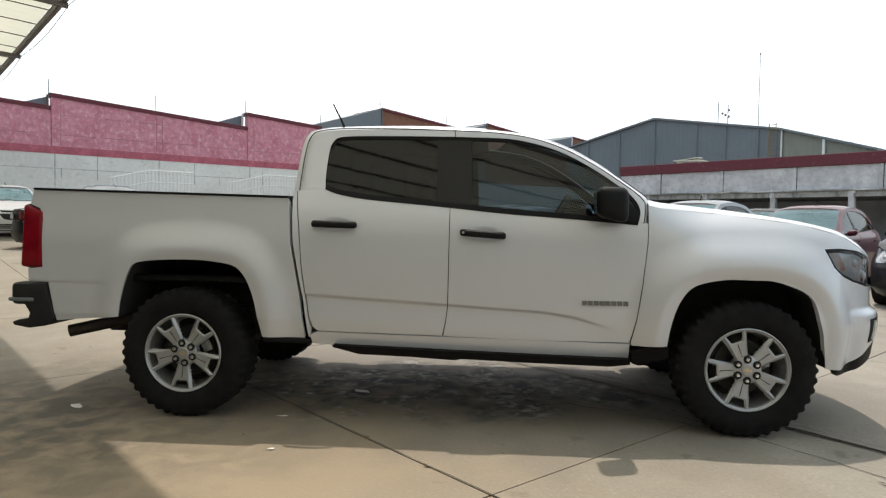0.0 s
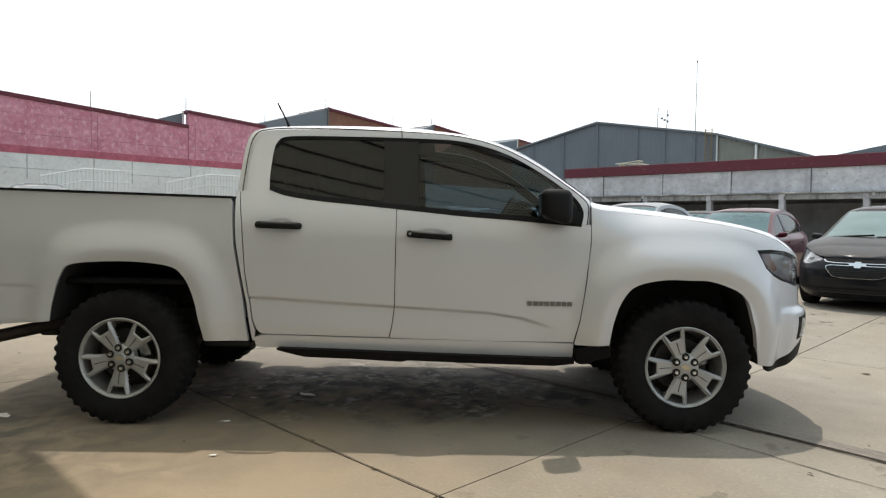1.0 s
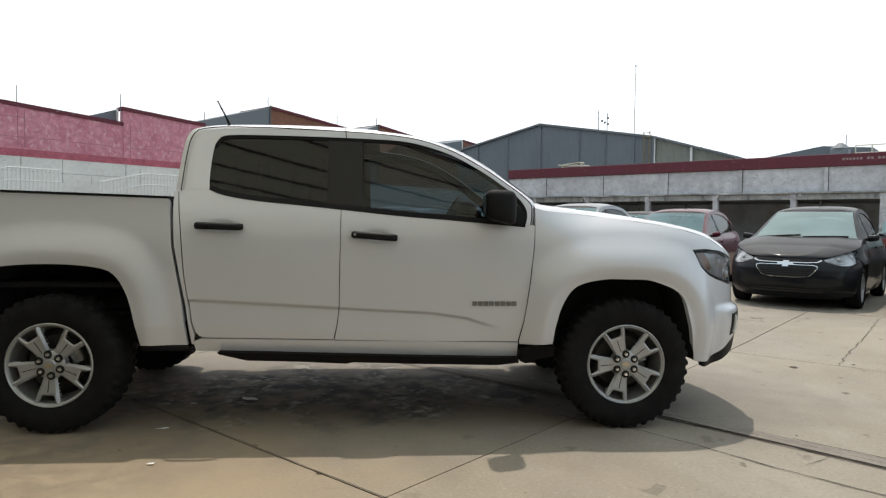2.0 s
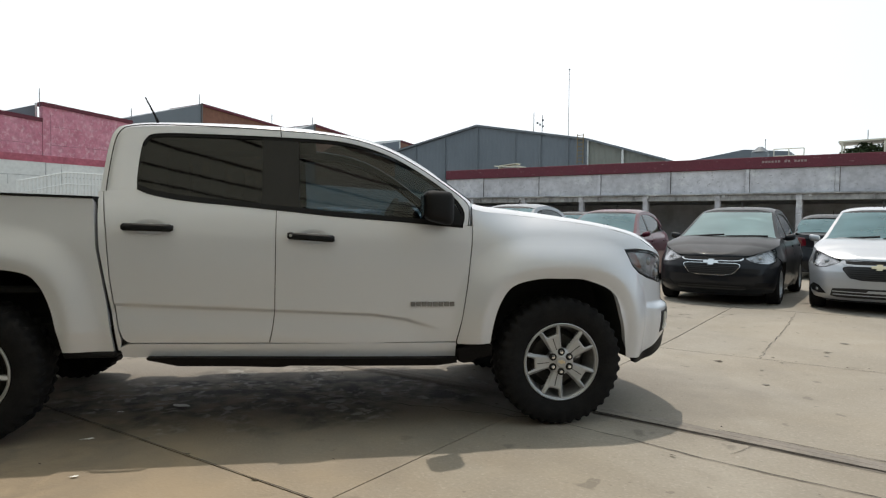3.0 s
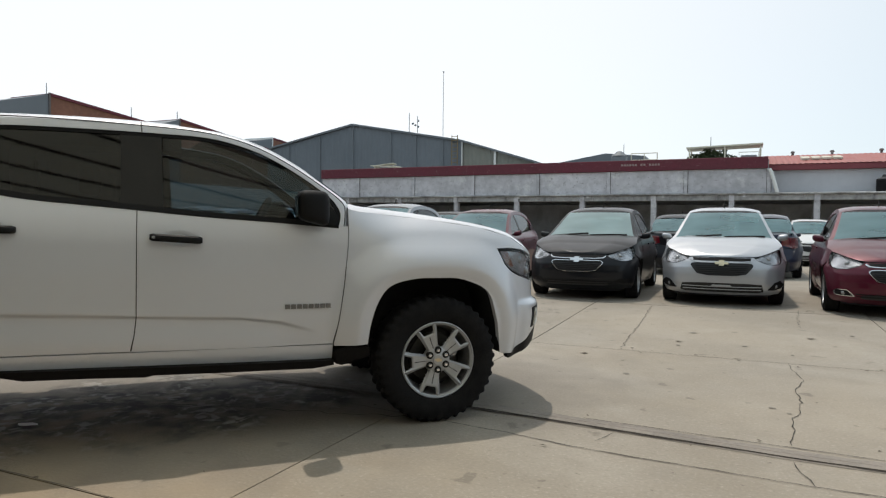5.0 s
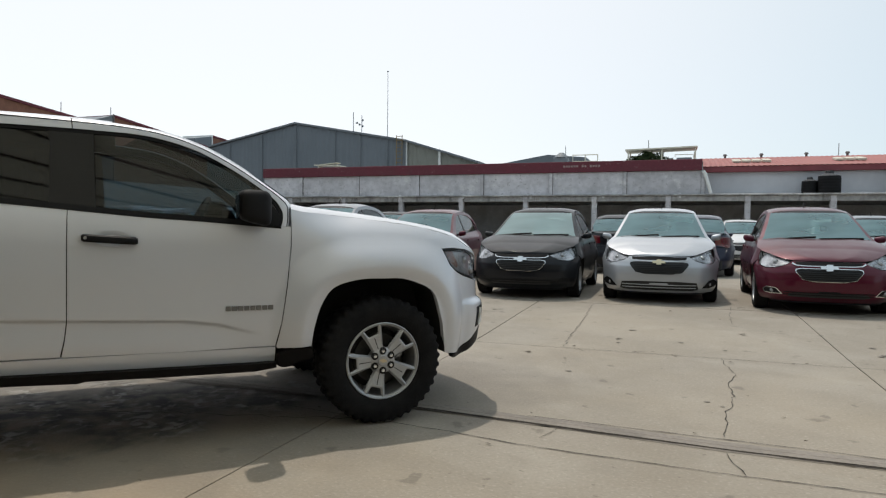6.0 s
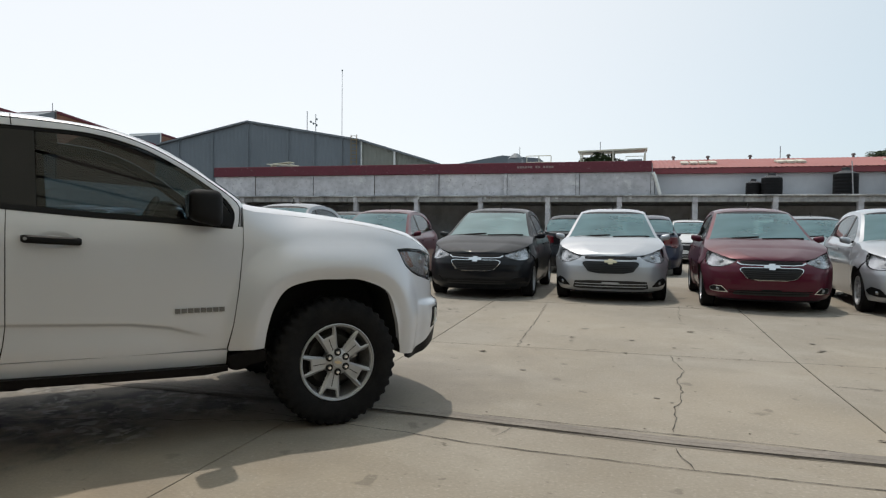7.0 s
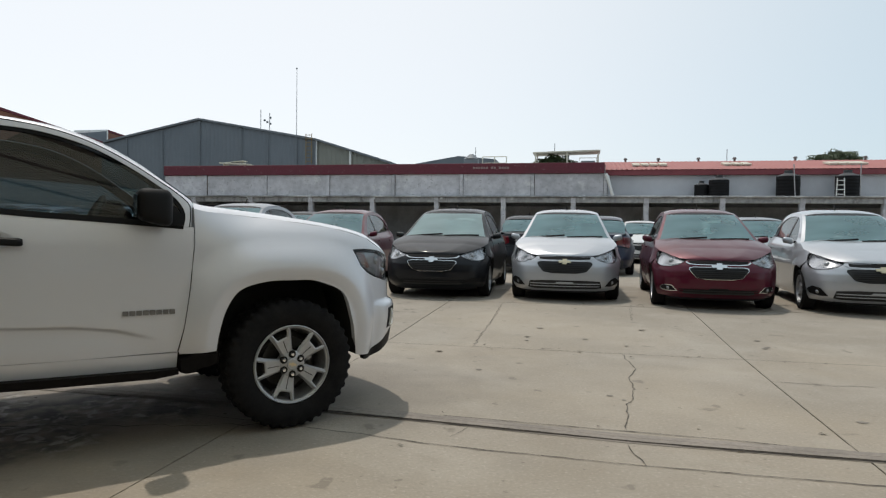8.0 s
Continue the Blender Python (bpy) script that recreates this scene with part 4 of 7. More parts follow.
for far in (False, True):
    out = (0, 1, 0) if far else (0, -1, 0)
    F = flank(0, far)
    side = 1 if far else -1
    part("bed_side", skin(bed_out, F, (0.02, 0.015), 0.03, out), M["paint_white"], truck)
    part("cab_corner", skin(corner_out, F, 0.05, 0.02, out), M["paint_white"], truck)
    rdoor = part("rear_door", skin(rdoor_out, F, (0.05, 0.008), 0.02, out), M["paint_white"], truck)
    fdoor = part("front_door", skin(fdoor_out, F, (0.02, 0.006), 0.02, out), M["paint_white"], truck)
    part("front_fender", skin(fender_out, F, (0.0125, 0.0125), 0.03, out), M["paint_white"], truck)
    part("cab_frame", ring(resample(ROOFLINE, 90), resample(DLO, 90), F, 0.003, out, closed=False, roll=-0.035 if far else 0.035), M["paint_white"], truck)
    # dark shut lines show in the gaps
    part("door_shut", skin([(0.62, 1.33), (2.74, 1.17), (2.66, 0.5), (0.74, 0.5)], flank(0.024, far), 0.06, 0, out), M["gap"], truck)
    part("rocker", skin([(0.752, 0.505), (0.765, 0.452), (1.599, 0.418), (2.62, 0.412), (2.622, 0.502), (1.548, 0.513), (0.80, 0.524)], flank(-0.004, far), 0.05, 0.03, out), M["paint_white"], truck)
    # window trim, black centre post and panes
    loop = resample(DLO, 60) + resample(BELT, 60)[::-1][1:-1]
    inner = []
    for i, q in enumerate(loop):
        a, b = loop[i - 1], loop[(i + 1) % len(loop)]
        tx, tz = b[0] - a[0], b[1] - a[1]
        l = math.hypot(tx, tz) or 1
        inner.append((q[0] + tz / l * 0.020, q[1] - tx / l * 0.020))
    part("window_trim", ring(loop, inner, flank(0.006, far), 0.012, out), M["black_plastic"], truck)
    top_at = lambda x: ip(x, [q[0] for q in DLO[12:]], [q[1] for q in DLO[12:]])
    belt_at = lambda x: ip(x, [q[0] for q in BELT], [q[1] for q in BELT])
    post_out = [(1.492, belt_at(1.492) + 0.01), (1.706, belt_at(1.706) + 0.01), (1.692, top_at(1.692) - 0.012), (1.480, top_at(1.48) - 0.012)]
    part("centre_post", skin(post_out, flank(0.008, far), 0.05, 0.02, out), M["black_gloss"], truck)
    pane = lambda s, z: flank(0.016 - 0.015 * (1 - ((z - 1.50) / 0.22) ** 2), far)(s, z)
    up = [q for q in resample(DLO, 60) if q[0] < 1.49]
    lo = [q for q in resample(BELT, 60) if q[0] < 1.49]
    full = lambda pts, mx: [(mx + (x - mx) * 1.03, 1.48 + (z - 1.48) * 1.07) for x, z in pts] if far else pts
    part("rear_window", skin(full(up + [(1.487, 1.70), (1.497, 1.30)] + lo[:0:-1], 1.15), pane, 0.03, 0.0, out), M["tintdark"], rdoor, "dark tinted rear side window")
    up = [q for q in resample(DLO, 60) if q[0] > 1.70]
    lo = [q for q in resample(BELT, 60) if q[0] > 1.71]
    part("front_window", skin(full([(1.698, 1.685)] + up + lo[-2::-1] + [(1.708, 1.276)], 2.1), pane, 0.03, 0.0, out), M["tint"], fdoor, "tinted front side window")
    low_edge = [(q[0], q[1] - 0.010) for q in resample(BELT, 50)]
    top_edge = [(q[0], q[1] + 0.020) for q in resample(BELT, 50)][::-1]
    part("belt_moulding", skin(low_edge + top_edge, flank(-0.004, far), 0.2, 0.008, out), M["black_plastic"], truck)
    # handles
    for host, s0, s1, z0, z1 in ((rdoor, 0.765, 1.031, 1.168, 1.163), (fdoor, 1.641, 1.904, 1.130, 1.113)):
        mid, zm = (s0 + s1) / 2 + 0.01, (z0 + z1) / 2
        part("handle_cup", skin(oval(mid, zm + 0.002, 0.088, 0.044), lambda s, z, mid=mid, zm=zm: flank(-0.007 + 0.014 * math.exp(-((s - mid) / 0.06) ** 2 - ((z - zm) / 0.03) ** 2), far)(s, z), 0.02, 0.003, out), M["paint_white"], host)
        bm = bmesh.new()
        cl = [(s0, 0.012), (s0 + 0.02, 0.036), (mid - 0.01, 0.045), (s1 - 0.02, 0.036), (s1, 0.012)]
        rows = []
        for s, o in resample(cl, 14):
            zz = z0 + (z1 - z0) * (s - s0) / (s1 - s0)
            hgt = 0.020 if s0 + 0.01 < s < s1 - 0.01 else 0.014
            rows.append([bm.verts.new(flank(-o - d, far)(s, zz + e)) for d, e in ((0.011, -hgt * 0.6), (0.014, 0), (0.011, hgt * 0.6), (0.0, hgt), (-0.012, hgt * 0.8), (-0.012, -hgt * 0.8), (0.0, -hgt))])
        for r0, r1 in zip(rows, rows[1:]):
            for k in range(7):
                bm.faces.new((r0[k], r0[(k + 1) % 7], r1[(k + 1) % 7], r1[k]))
        bm.faces.new(rows[0])
        bm.faces.new(rows[-1][::-1])
        bmesh.ops.recalc_face_normals(bm, faces=bm.faces[:])
        grip = part("handle", bm, M["black_plastic"], host, "black plastic door handle")
        if host is fdoor and not far:
            bm = bmesh.new()
            c = flank(-0.048, far)(s0 + 0.02, z0)
            bmesh.ops.create_cone(bm, cap_ends=True, segments=12, radius1=0.008, radius2=0.008, depth=0.02, matrix=Matrix.Translation(c) @ pose(0, 0, 0, 90))
            part("key_lock", bm, M["alloy"], fdoor)
    # groove of the rear door's frame and of the roof joint
    bm = bmesh.new()
    seal = [(a[0] + (b[0] - a[0]) * k, a[1] + (b[1] - a[1]) * k) for a, b, k in ((a, b, ip(i, (0, 18, 40, 60), (0.2, 0.2, 0.36, 0.42))) for i, (a, b) in enumerate(zip(resample(ROOFLINE, 90), resample(DLO, 90))))]
    tube(bm, [flank(0.001, far)(*q) for q in seal], 0.0032, 6)
    part("door_seal", bm, M["gap"], truck)
    bm = bmesh.new()
    tube(bm, [flank(0.001, far)(*q) for q in ((1.585, 1.765), (1.588, 1.74), (1.592, 1.708))], 0.003, 6)
    part("roof_joint", bm, M["gap"], truck)
    # name badge on the front door: eight plain bars
    for i in range(8):
        a = 2.345 + i * 0.0332
        part("badge_bar", skin([(a, 0.724), (a + 0.0265, 0.7235), (a + 0.0265, 0.7485), (a, 0.749)], flank(-0.010, far), 5.0, 0.012, out), M["badge"], fdoor)
    # mirror
    bm = rbox(2.395, 2.578, -0.15, 0.02, 1.205, 1.392, 0.045, 4)
    for q in bm.verts:
        k = (q.co.x - 2.395) / 0.183
        q.co.z += 0.012 * (1 - k) * (1 if q.co.z > 1.3 else 0.4)
        q.co.y += 0.05 * k * k
        if far:
            q.co.y = 2 * YC - q.co.y
    if far:
        bmesh.ops.reverse_faces(bm, faces=bm.faces[:])
    for q in bm.verts:
        k = max(0, min(1, (2.578 - q.co.x) / 0.183))
        low = q.co.z < 1.30
        q.co.z += (0.024 * k - 0.014 * (1 - k)) if low else -0.008 * k
    mirror = part("mirror", bm, M["black_plastic"], truck, "black plastic door mirror")
    bm = rbox(2.40, 2.404, -0.130, -0.005, 1.245, 1.365, 0.0015, 1)
    if far:
        for q in bm.verts:
            q.co.y = 2 * YC - q.co.y
        bmesh.ops.reverse_faces(bm, faces=bm.faces[:])
    for q in bm.verts:
        q.co.x -= 0.008
    part("mirror_glass", bm, M["black_gloss"], mirror)
    part("mirror_foot", skin([(2.52, 1.212), (2.652, 1.198), (2.655, 1.245), (2.62, 1.305), (2.575, 1.335), (2.53, 1.33)], flank(-0.012, far), 0.03, 0.03, out), M["black_plastic"], mirror)
    bm = bmesh.new()
    y0 = 2 * YC - 0.02 if far else 0.02
    y1 = 2 * YC - 0.07 if far else 0.07
    tube(bm, [(2.53, y0, 1.225), (2.57, y1, 1.222), (2.60, y1 + 0.01 * side * -1, 1.22)], 0.022, 8)
    part("mirror_arm", bm, M["black_plastic"], mirror)
    # headlamp
    lamp = part("headlight", skin(lamp_out, flank(0.018, far), 0.03, 0.0, out), M["smoked"], truck)
    part("lens", skin(lamp_out, flank(0.002, far), 0.03, 0.03, out), M["lens"], lamp, "clear headlight lens")
    rim_in = [(q[0] + (3.98 - q[0]) * 0.05, q[1] + (0.955 - q[1]) * 0.12) for q in lamp_out]
    part("bezel", ring(lamp_out, rim_in, flank(0.0, far), 0.02, out), M["black_plastic"], lamp)
    part("indicator", skin([(3.725, 1.045), (3.80, 1.048), (3.865, 0.950), (3.84, 0.940), (3.775, 0.972)], flank(0.014, far), 0.03, 0.006, out), M["amber"], lamp)
    for s, z, r in ((3.96, 0.985, 0.030), (4.08, 0.91, 0.034)):
        bm = bmesh.new()
        bmesh.ops.create_uvsphere(bm, u_segments=16, v_segments=10, radius=r, matrix=Matrix.Translation(flank(0.030, far)(s, z)))
        part("reflector", bm, M["fog_glass"], lamp)
    # bumper corner: black valance, fog lamp pocket with a bright hook
    part("valance", skin([(3.74, 0.383), (3.79, 0.386), (3.92, 0.426), (4.05, 0.486), (4.16, 0.526), (4.32, 0.541), (4.32, 0.44), (4.16, 0.42), (4.0, 0.385), (3.86, 0.355), (3.76, 0.36)], flank(0.0, far), 0.04, 0.03, out), M["black_plastic"], truck)
    fog = part("fog_pocket", skin([(4.03, 0.528), (4.32, 0.56), (4.32, 0.672), (4.03, 0.665)], flank(-0.004, far), 0.03, 0.01, out), M["black_plastic"], truck)
    part("fog_trim", skin([(4.062, 0.545), (4.14, 0.550), (4.14, 0.566), (4.10, 0.585), (4.092, 0.620), (4.10, 0.645), (4.085, 0.656), (4.072, 0.630), (4.072, 0.590)], flank(-0.014, far), 0.02, 0.012, out), M["white"], fog)
    # wheel wells
    for arch, w in ((ARCH_R, 0.0), (ARCH_F, 3.259)):
        bm = bmesh.new()
        cols = []
        for d in (0.012, 0.30, 0.62):
            pts = []
            for s, z in arch:
                q = flank(0.0, far)(s, z)
                grow = 0.012 if d < 0.1 else 0.03
                yy = q.y + d * (-side)
                pts.append(bm.verts.new((q.x + (q.x - w) * grow, yy, q.z + grow * (0.6 if z > 0.6 else 0))))
            cols.append(pts)
        for c0, c1 in zip(cols, cols[1:]):
            for i in range(len(arch) - 1):
                bm.faces.new((c0[i], c0[i + 1], c1[i + 1], c1[i]))
        bm.faces.new(cols[-1])
        part("wheel_well", bm, M["under"], truck)
    # running board and splash guard
    yb0, yb1 = (2 * YC - 0.16, 2 * YC - 0.01) if far else (0.01, 0.16)
    bm = bmesh.new()
    for x, z0, z1 in ((0.90, 0.432, 0.455), (1.06, 0.395, 0.452), (1.35, 0.388, 0.445), (1.62, 0.376, 0.438), (1.66, 0.384, 0.437), (2.05, 0.374, 0.428), (2.50, 0.366, 0.42), (2.62, 0.380, 0.42)):
        for y, z in ((yb0, z0 + 0.012), (yb0, z1), (yb1, z1), (yb1, z0)):
            bm.verts.new((x, y, z))
    bm.verts.ensure_lookup_table()
    for i in range(7):
        for k in range(4):
            bm.faces.new((bm.verts[4 * i + k], bm.verts[4 * i + (k + 1) % 4], bm.verts[4 * i + 4 + (k + 1) % 4], bm.verts[4 * i + 4 + k]))
    bm.faces.new(bm.verts[0:4])
    bm.faces.new(bm.verts[28:32])
    bmesh.ops.recalc_face_normals(bm, faces=bm.faces[:])
    board = part("running_board", bm, M["board"], truck, "black side step")
    bm = bmesh.new()
    gp = [(2.625, 0.470), (2.625, 0.402), (2.66, 0.388), (2.705, 0.392), (2.74, 0.412), (2.79, 0.418), (2.835, 0.432), (2.832, 0.492), (2.70, 0.492), (2.665, 0.478)]
    ga, gb = ([bm.verts.new((x, y, z)) for x, z in gp] for y in (yb0, yb1))
    bm.faces.new(ga)
    bm.faces.new(gb[::-1])
    for i in range(len(gp)):
        j = (i + 1) % len(gp)
        bm.faces.new((ga[j], ga[i], gb[i], gb[j]))
    bmesh.ops.recalc_face_normals(bm, faces=bm.faces[:])
    bevel_all(bm, 0.006, 1)
    part("splash_guard", bm, M["board"], truck)
    part("splash_guard", rbox(0.47, 0.735, min(yb0, yb1) + 0.03, max(yb0, yb1), 0.455, 0.484, 0.008, 2), M["black_plastic"], truck)
    # tail lamp
    bm = rbox(-1.042, -0.908, 0.018, 0.17, 0.878, 1.262, 0.022, 3)
    for q in bm.verts:
        if q.co.z > 1.15 and q.co.x > -0.97:
            q.co.z -= 0.035
        q.co.x += 0.008 * sm(0.9, 1.26, q.co.z) * (1 if q.co.x < -1.0 else 0)
        q.co.y += 0.02 * sm(1.0, 1.26, q.co.z)
        if far:
            q.co.y = 2 * YC - q.co.y
    if far:
        bmesh.ops.reverse_faces(bm, faces=bm.faces[:])
    tail = part("taillight", bm, M["red_lens"], truck, "red tail light lens")
    y0, y1 = (2 * YC - 0.16, 2 * YC - 0.05) if far else (0.05, 0.16)
    bm = rbox(-1.030, -0.896, y0, y1, 0.868, 1.266, 0.022, 3)
    for q in bm.verts:
        if q.co.z > 1.15 and q.co.x > -0.97:
            q.co.z -= 0.028
    part("lamp_frame", bm, M["black_plastic"], tail, "black lamp surround")


def across(line, crown, n=10, bulge=0.0, tuck=0.034):
    """Sheet from a line on the near flank over the middle to the far flank; crown lifts, bulge pushes forward."""
    bm = bmesh.new()
    near = [flank(0)(*q) + Vector((0, tuck, 0)) for q in line]
    rows = []
    for q in near:
        row = []
        for k in range(n + 1):
            t = k / n
            w = 1 - (2 * t - 1) ** 2
            w2 = 1 - (2 * t - 1) ** 4
            row.append(bm.verts.new((q.x + bulge * w, q.y + (2 * (YC - q.y)) * t, q.z + crown * w2)))
        rows.append(row)
    for r0, r1 in zip(rows, rows[1:]):
        for k in range(n):
            bm.faces.new((r0[k], r1[k], r1[k + 1], r0[k + 1]))
    bmesh.ops.recalc_face_normals(bm, faces=bm.faces[:])
    return bm


part("roof", across([q for q in ROOFLINE if q[1] > 1.745 and q[0] < 1.80], 0.035, 14), M["paint_white"], truck)
part("windscreen", across([q for q in ROOFLINE if q[0] > 1.78 and q[1] > 1.32], 0.02, 14, 0.10), M["glass"], truck)
back = [q for q in ROOFLINE if q[0] < 0.71 and q[1] < 1.76]
part("cab_back", across([(0.66, 0.60), (0.645, 1.0), (0.636, 1.30)] + back, 0.0, 12, -0.01), M["paint_white"], truck)
bm = rbox(0.585, 0.625, YC - 0.5, YC + 0.5, 1.38, 1.66, 0.03, 2)
part("back_window", bm, M["black_gloss"], truck)
# bonnet: rises quickly from the wing edge to a flat crown
bm = bmesh.new()
edge = smooth_line([(2.716, 1.300), (2.78, 1.285), (2.90, 1.276), (3.214, 1.247), (3.588, 1.198), (3.847, 1.138), (3.96, 1.090), (4.10, 1.045), (4.25, 1.005), (4.40, 0.985)], 4)
rows = []
for i, (s, z) in enumerate(edge):
    e = flank(0.0)(s, z)
    t = i / (len(edge) - 1)
    nose = 0.030 * sm(0.40, 0.66, t) * sm(0.95, 0.74, t)
    cx, cz2 = 2.78 + 1.40 * t, z + 0.058 - 0.030 * t + nose
    rise = 0.034 - 0.014 * t + nose
    row = []
    for k in range(21):
        a = k / 10
        mir = a > 1
        a = (2 - a if mir else a) ** 2.2
        w = a
        lift = (1 - (1 - min(1, a * 7)) ** 2)
        x = e.x + (cx - e.x) * w
        y = e.y + (YC - e.y) * w
        zz = z + rise * lift + (cz2 - z - rise) * a
        row.append(bm.verts.new((x, 2 * YC - y if mir else y, zz)))
    rows.append(row)
for r0, r1 in zip(rows, rows[1:]):
    for k in range(20):
        bm.faces.new((r0[k], r0[k + 1], r1[k + 1], r1[k]))
bmesh.ops.recalc_face_normals(bm, faces=bm.faces[:])
part("bonnet", bm, M["paint_white"], truck)
# grille and bumper between the lamps
for far in (False, True):
    out = (1, 0, 0)
    grille = part("grille", skin([(4.30, 0.55), (NOSE, 0.56), (NOSE, 0.97), (4.45, 0.955), (4.34, 0.92)], flank(0.02, far), 0.05, 0.02, out), M["black_plastic"], truck)
    part("grille_bar", skin([(4.33, 0.79), (NOSE, 0.79), (NOSE, 0.86), (4.33, 0.85)], flank(0.004, far), 0.05, 0.02, out), M["chrome"], grille)
    part("front_bumper", skin([(4.322, 0.44), (NOSE, 0.44), (NOSE, 0.56), (4.322, 0.545)], flank(-0.0, far), 0.05, 0.03, out), M["paint_white"], truck)
# bed: rail caps, floor, tailgate, chassis
for y0, y1 in ((0.052, 0.13), (2 * YC - 0.13, 2 * YC - 0.052)):
    bm = bmesh.new()
    for x, z in ((-0.972, 1.351), (-0.4, 1.339), (0.2, 1.327), (0.616, 1.318)):
        for y, d in ((y0, 0), (y0, 0.012), (y1, 0.012), (y1, -0.02)):
            bm.verts.new((x, y, z + d))
    bm.verts.ensure_lookup_table()
    for i in range(3):
        for k in range(4):
            bm.faces.new((bm.verts[4 * i + k], bm.verts[4 * i + (k + 1) % 4], bm.verts[4 * i + 4 + (k + 1) % 4], bm.verts[4 * i + 4 + k]))
    bm.faces.new(bm.verts[0:4])
    bm.faces.new(bm.verts[12:16])
    bmesh.ops.recalc_face_normals(bm, faces=bm.faces[:])
    part("rail_cap", bm, M["black_plastic"], truck)
part("bed_floor", rbox(-0.95, 0.60, 0.10, 2 * YC - 0.10, 0.80, 0.84, 0.01, 1), M["black_plastic"], truck)
part("bed_bulkhead", rbox(0.575, 0.61, 0.08, 2 * YC - 0.08, 0.80, 1.31, 0.01, 1), M["paint_white"], truck)
part("tailgate", rbox(-1.0, -0.95, 0.17, 2 * YC - 0.17, 0.80, 1.345, 0.015, 2), M["paint_white"], truck)
part("chassis", rbox(-0.75, 3.70, 0.42, 2 * YC - 0.42, 0.43, 0.62, 0.03, 1), M["under"], truck)
part("floor_pan", rbox(0.68, 2.74, 0.12, 2 * YC - 0.12, 0.46, 0.60, 0.03, 1), M["under"], truck)
part("engine_block", rbox(2.78, 3.95, 0.40, 2 * YC - 0.40, 0.50, 1.08, 0.05, 1), M["under"], truck)
part("bed_shell", rbox(-0.90, 0.62, 0.45, 2 * YC - 0.45, 0.62, 0.80, 0.03, 1), M["under"], truck)
# rear bumper: black step corner with a grey pad
bm = rbox(-1.115, -0.93, 0.03, 2 * YC - 0.03, 0.645, 0.782, 0.028, 3)
part("rear_bumper", bm, M["bumper_grey"], truck, "black rear step bumper")
for y0, y1 in ((0.02, 0.40), (2 * YC - 0.40, 2 * YC - 0.02)):
    bm = bmesh.new()
    pr = [(-1.09, 0.775), (-0.88, 0.778), (-0.865, 0.70), (-0.825, 0.565), (-0.88, 0.522), (-0.99, 0.505), (-1.085, 0.520), (-1.10, 0.54), (-1.06, 0.555), (-0.995, 0.565), (-0.985, 0.60), (-1.02, 0.655), (-1.085, 0.66)]
    a = [bm.verts.new((x, y0, z)) for x, z in pr]
    b = [bm.verts.new((x, y1, z)) for x, z in pr]
    bm.faces.new(a)
    bm.faces.new(b[::-1])
    for i in range(len(pr)):
        j = (i + 1) % len(pr)
        bm.faces.new((a[j], a[i], b[i], b[j]))
    bmesh.ops.recalc_face_normals(bm, faces=bm.faces[:])
    bevel_all(bm, 0.008, 2)
    part("bumper_corner", bm, M["bumper_grey"], truck)
    part("step_pad", rbox(-1.118, -0.955, y0 - 0.006, y1, 0.668, 0.692, 0.008, 2), M["steelgrey"], truck)
bm = bmesh.new()
tube(bm, [(-0.02, 0.40, 0.50), (-0.40, 0.32, 0.56), (-0.55, 0.22, 0.53), (-0.80, 0.13, 0.475)], 0.038, 12)
part("exhaust", bm, M["exhaust"], truck)
bm = bmesh.new()
tube(bm, [(0, 0.2, 0.38), (0, 2 * YC - 0.2, 0.38)], 0.05, 10)
bmesh.ops.create_uvsphere(bm, u_segments=14, v_segments=10, radius=0.16, matrix=Matrix.Translation((0, YC, 0.40)))
part("rear_axle", bm, M["under"], truck)
bm = bmesh.new()
tube(bm, [(3.259, 0.2, 0.38), (3.259, 2 * YC - 0.2, 0.38)], 0.045, 10)
part("front_axle", bm, M["under"], truck)
bm = bmesh.new()
tube(bm, [(0.83, 0.655, 1.78), (0.79, 0.655, 1.87), (0.735, 0.655, 1.975)], [0.012, 0.006, 0.004], 8)
part("aerial", bm, M["black_plastic"], truck)

# cabin
bm = across([(q[0], q[1] - 0.03) for q in ROOFLINE if q[1] > 1.745 and q[0] < 1.80], 0.035, 14)
part("headliner", bm, M["interior"], truck)
for far in (False, True):
    out = (0, -1, 0) if far else (0, 1, 0)
    part("pillar_lining", ring(resample(ROOFLINE, 90), resample(DLO, 90), flank(0.035, far), 0.0, out, closed=False), M["interior"], truck)
    part("door_lining", skin([(0.70, 1.35), (0.824, 1.38), (1.08, 1.322), (1.57, 1.278), (2.239, 1.224), (2.65, 1.19), (2.62, 0.55), (0.80, 0.56)], flank(0.05, far), 0.1, 0.0, out), M["interior"], truck)
bm = across([(q[0] + 0.03, q[1]) for q in back], 0.0, 12, 0.01)
part("back_lining", bm, M["interior"], truck)
cab = part("dashboard", rbox(2.36, 2.72, 0.20, 2 * YC - 0.20, 0.95, 1.215, 0.06, 3), M["interior"], truck)
for x, y in ((1.36, 0.50), (1.36, 1.32)):
    part("seat_back", rbox(x - 0.10, x + 0.06, y - 0.25, y + 0.25, 0.75, 1.33, 0.05, 3, None), M["interior"], truck)
    part("headrest", rbox(x - 0.11, x - 0.01, y - 0.12, y + 0.12, 1.36, 1.54, 0.04, 3), M["interior"], truck)
    part("seat", rbox(x, x + 0.5, y - 0.25, y + 0.25, 0.62, 0.80, 0.05, 3), M["interior"], truck)
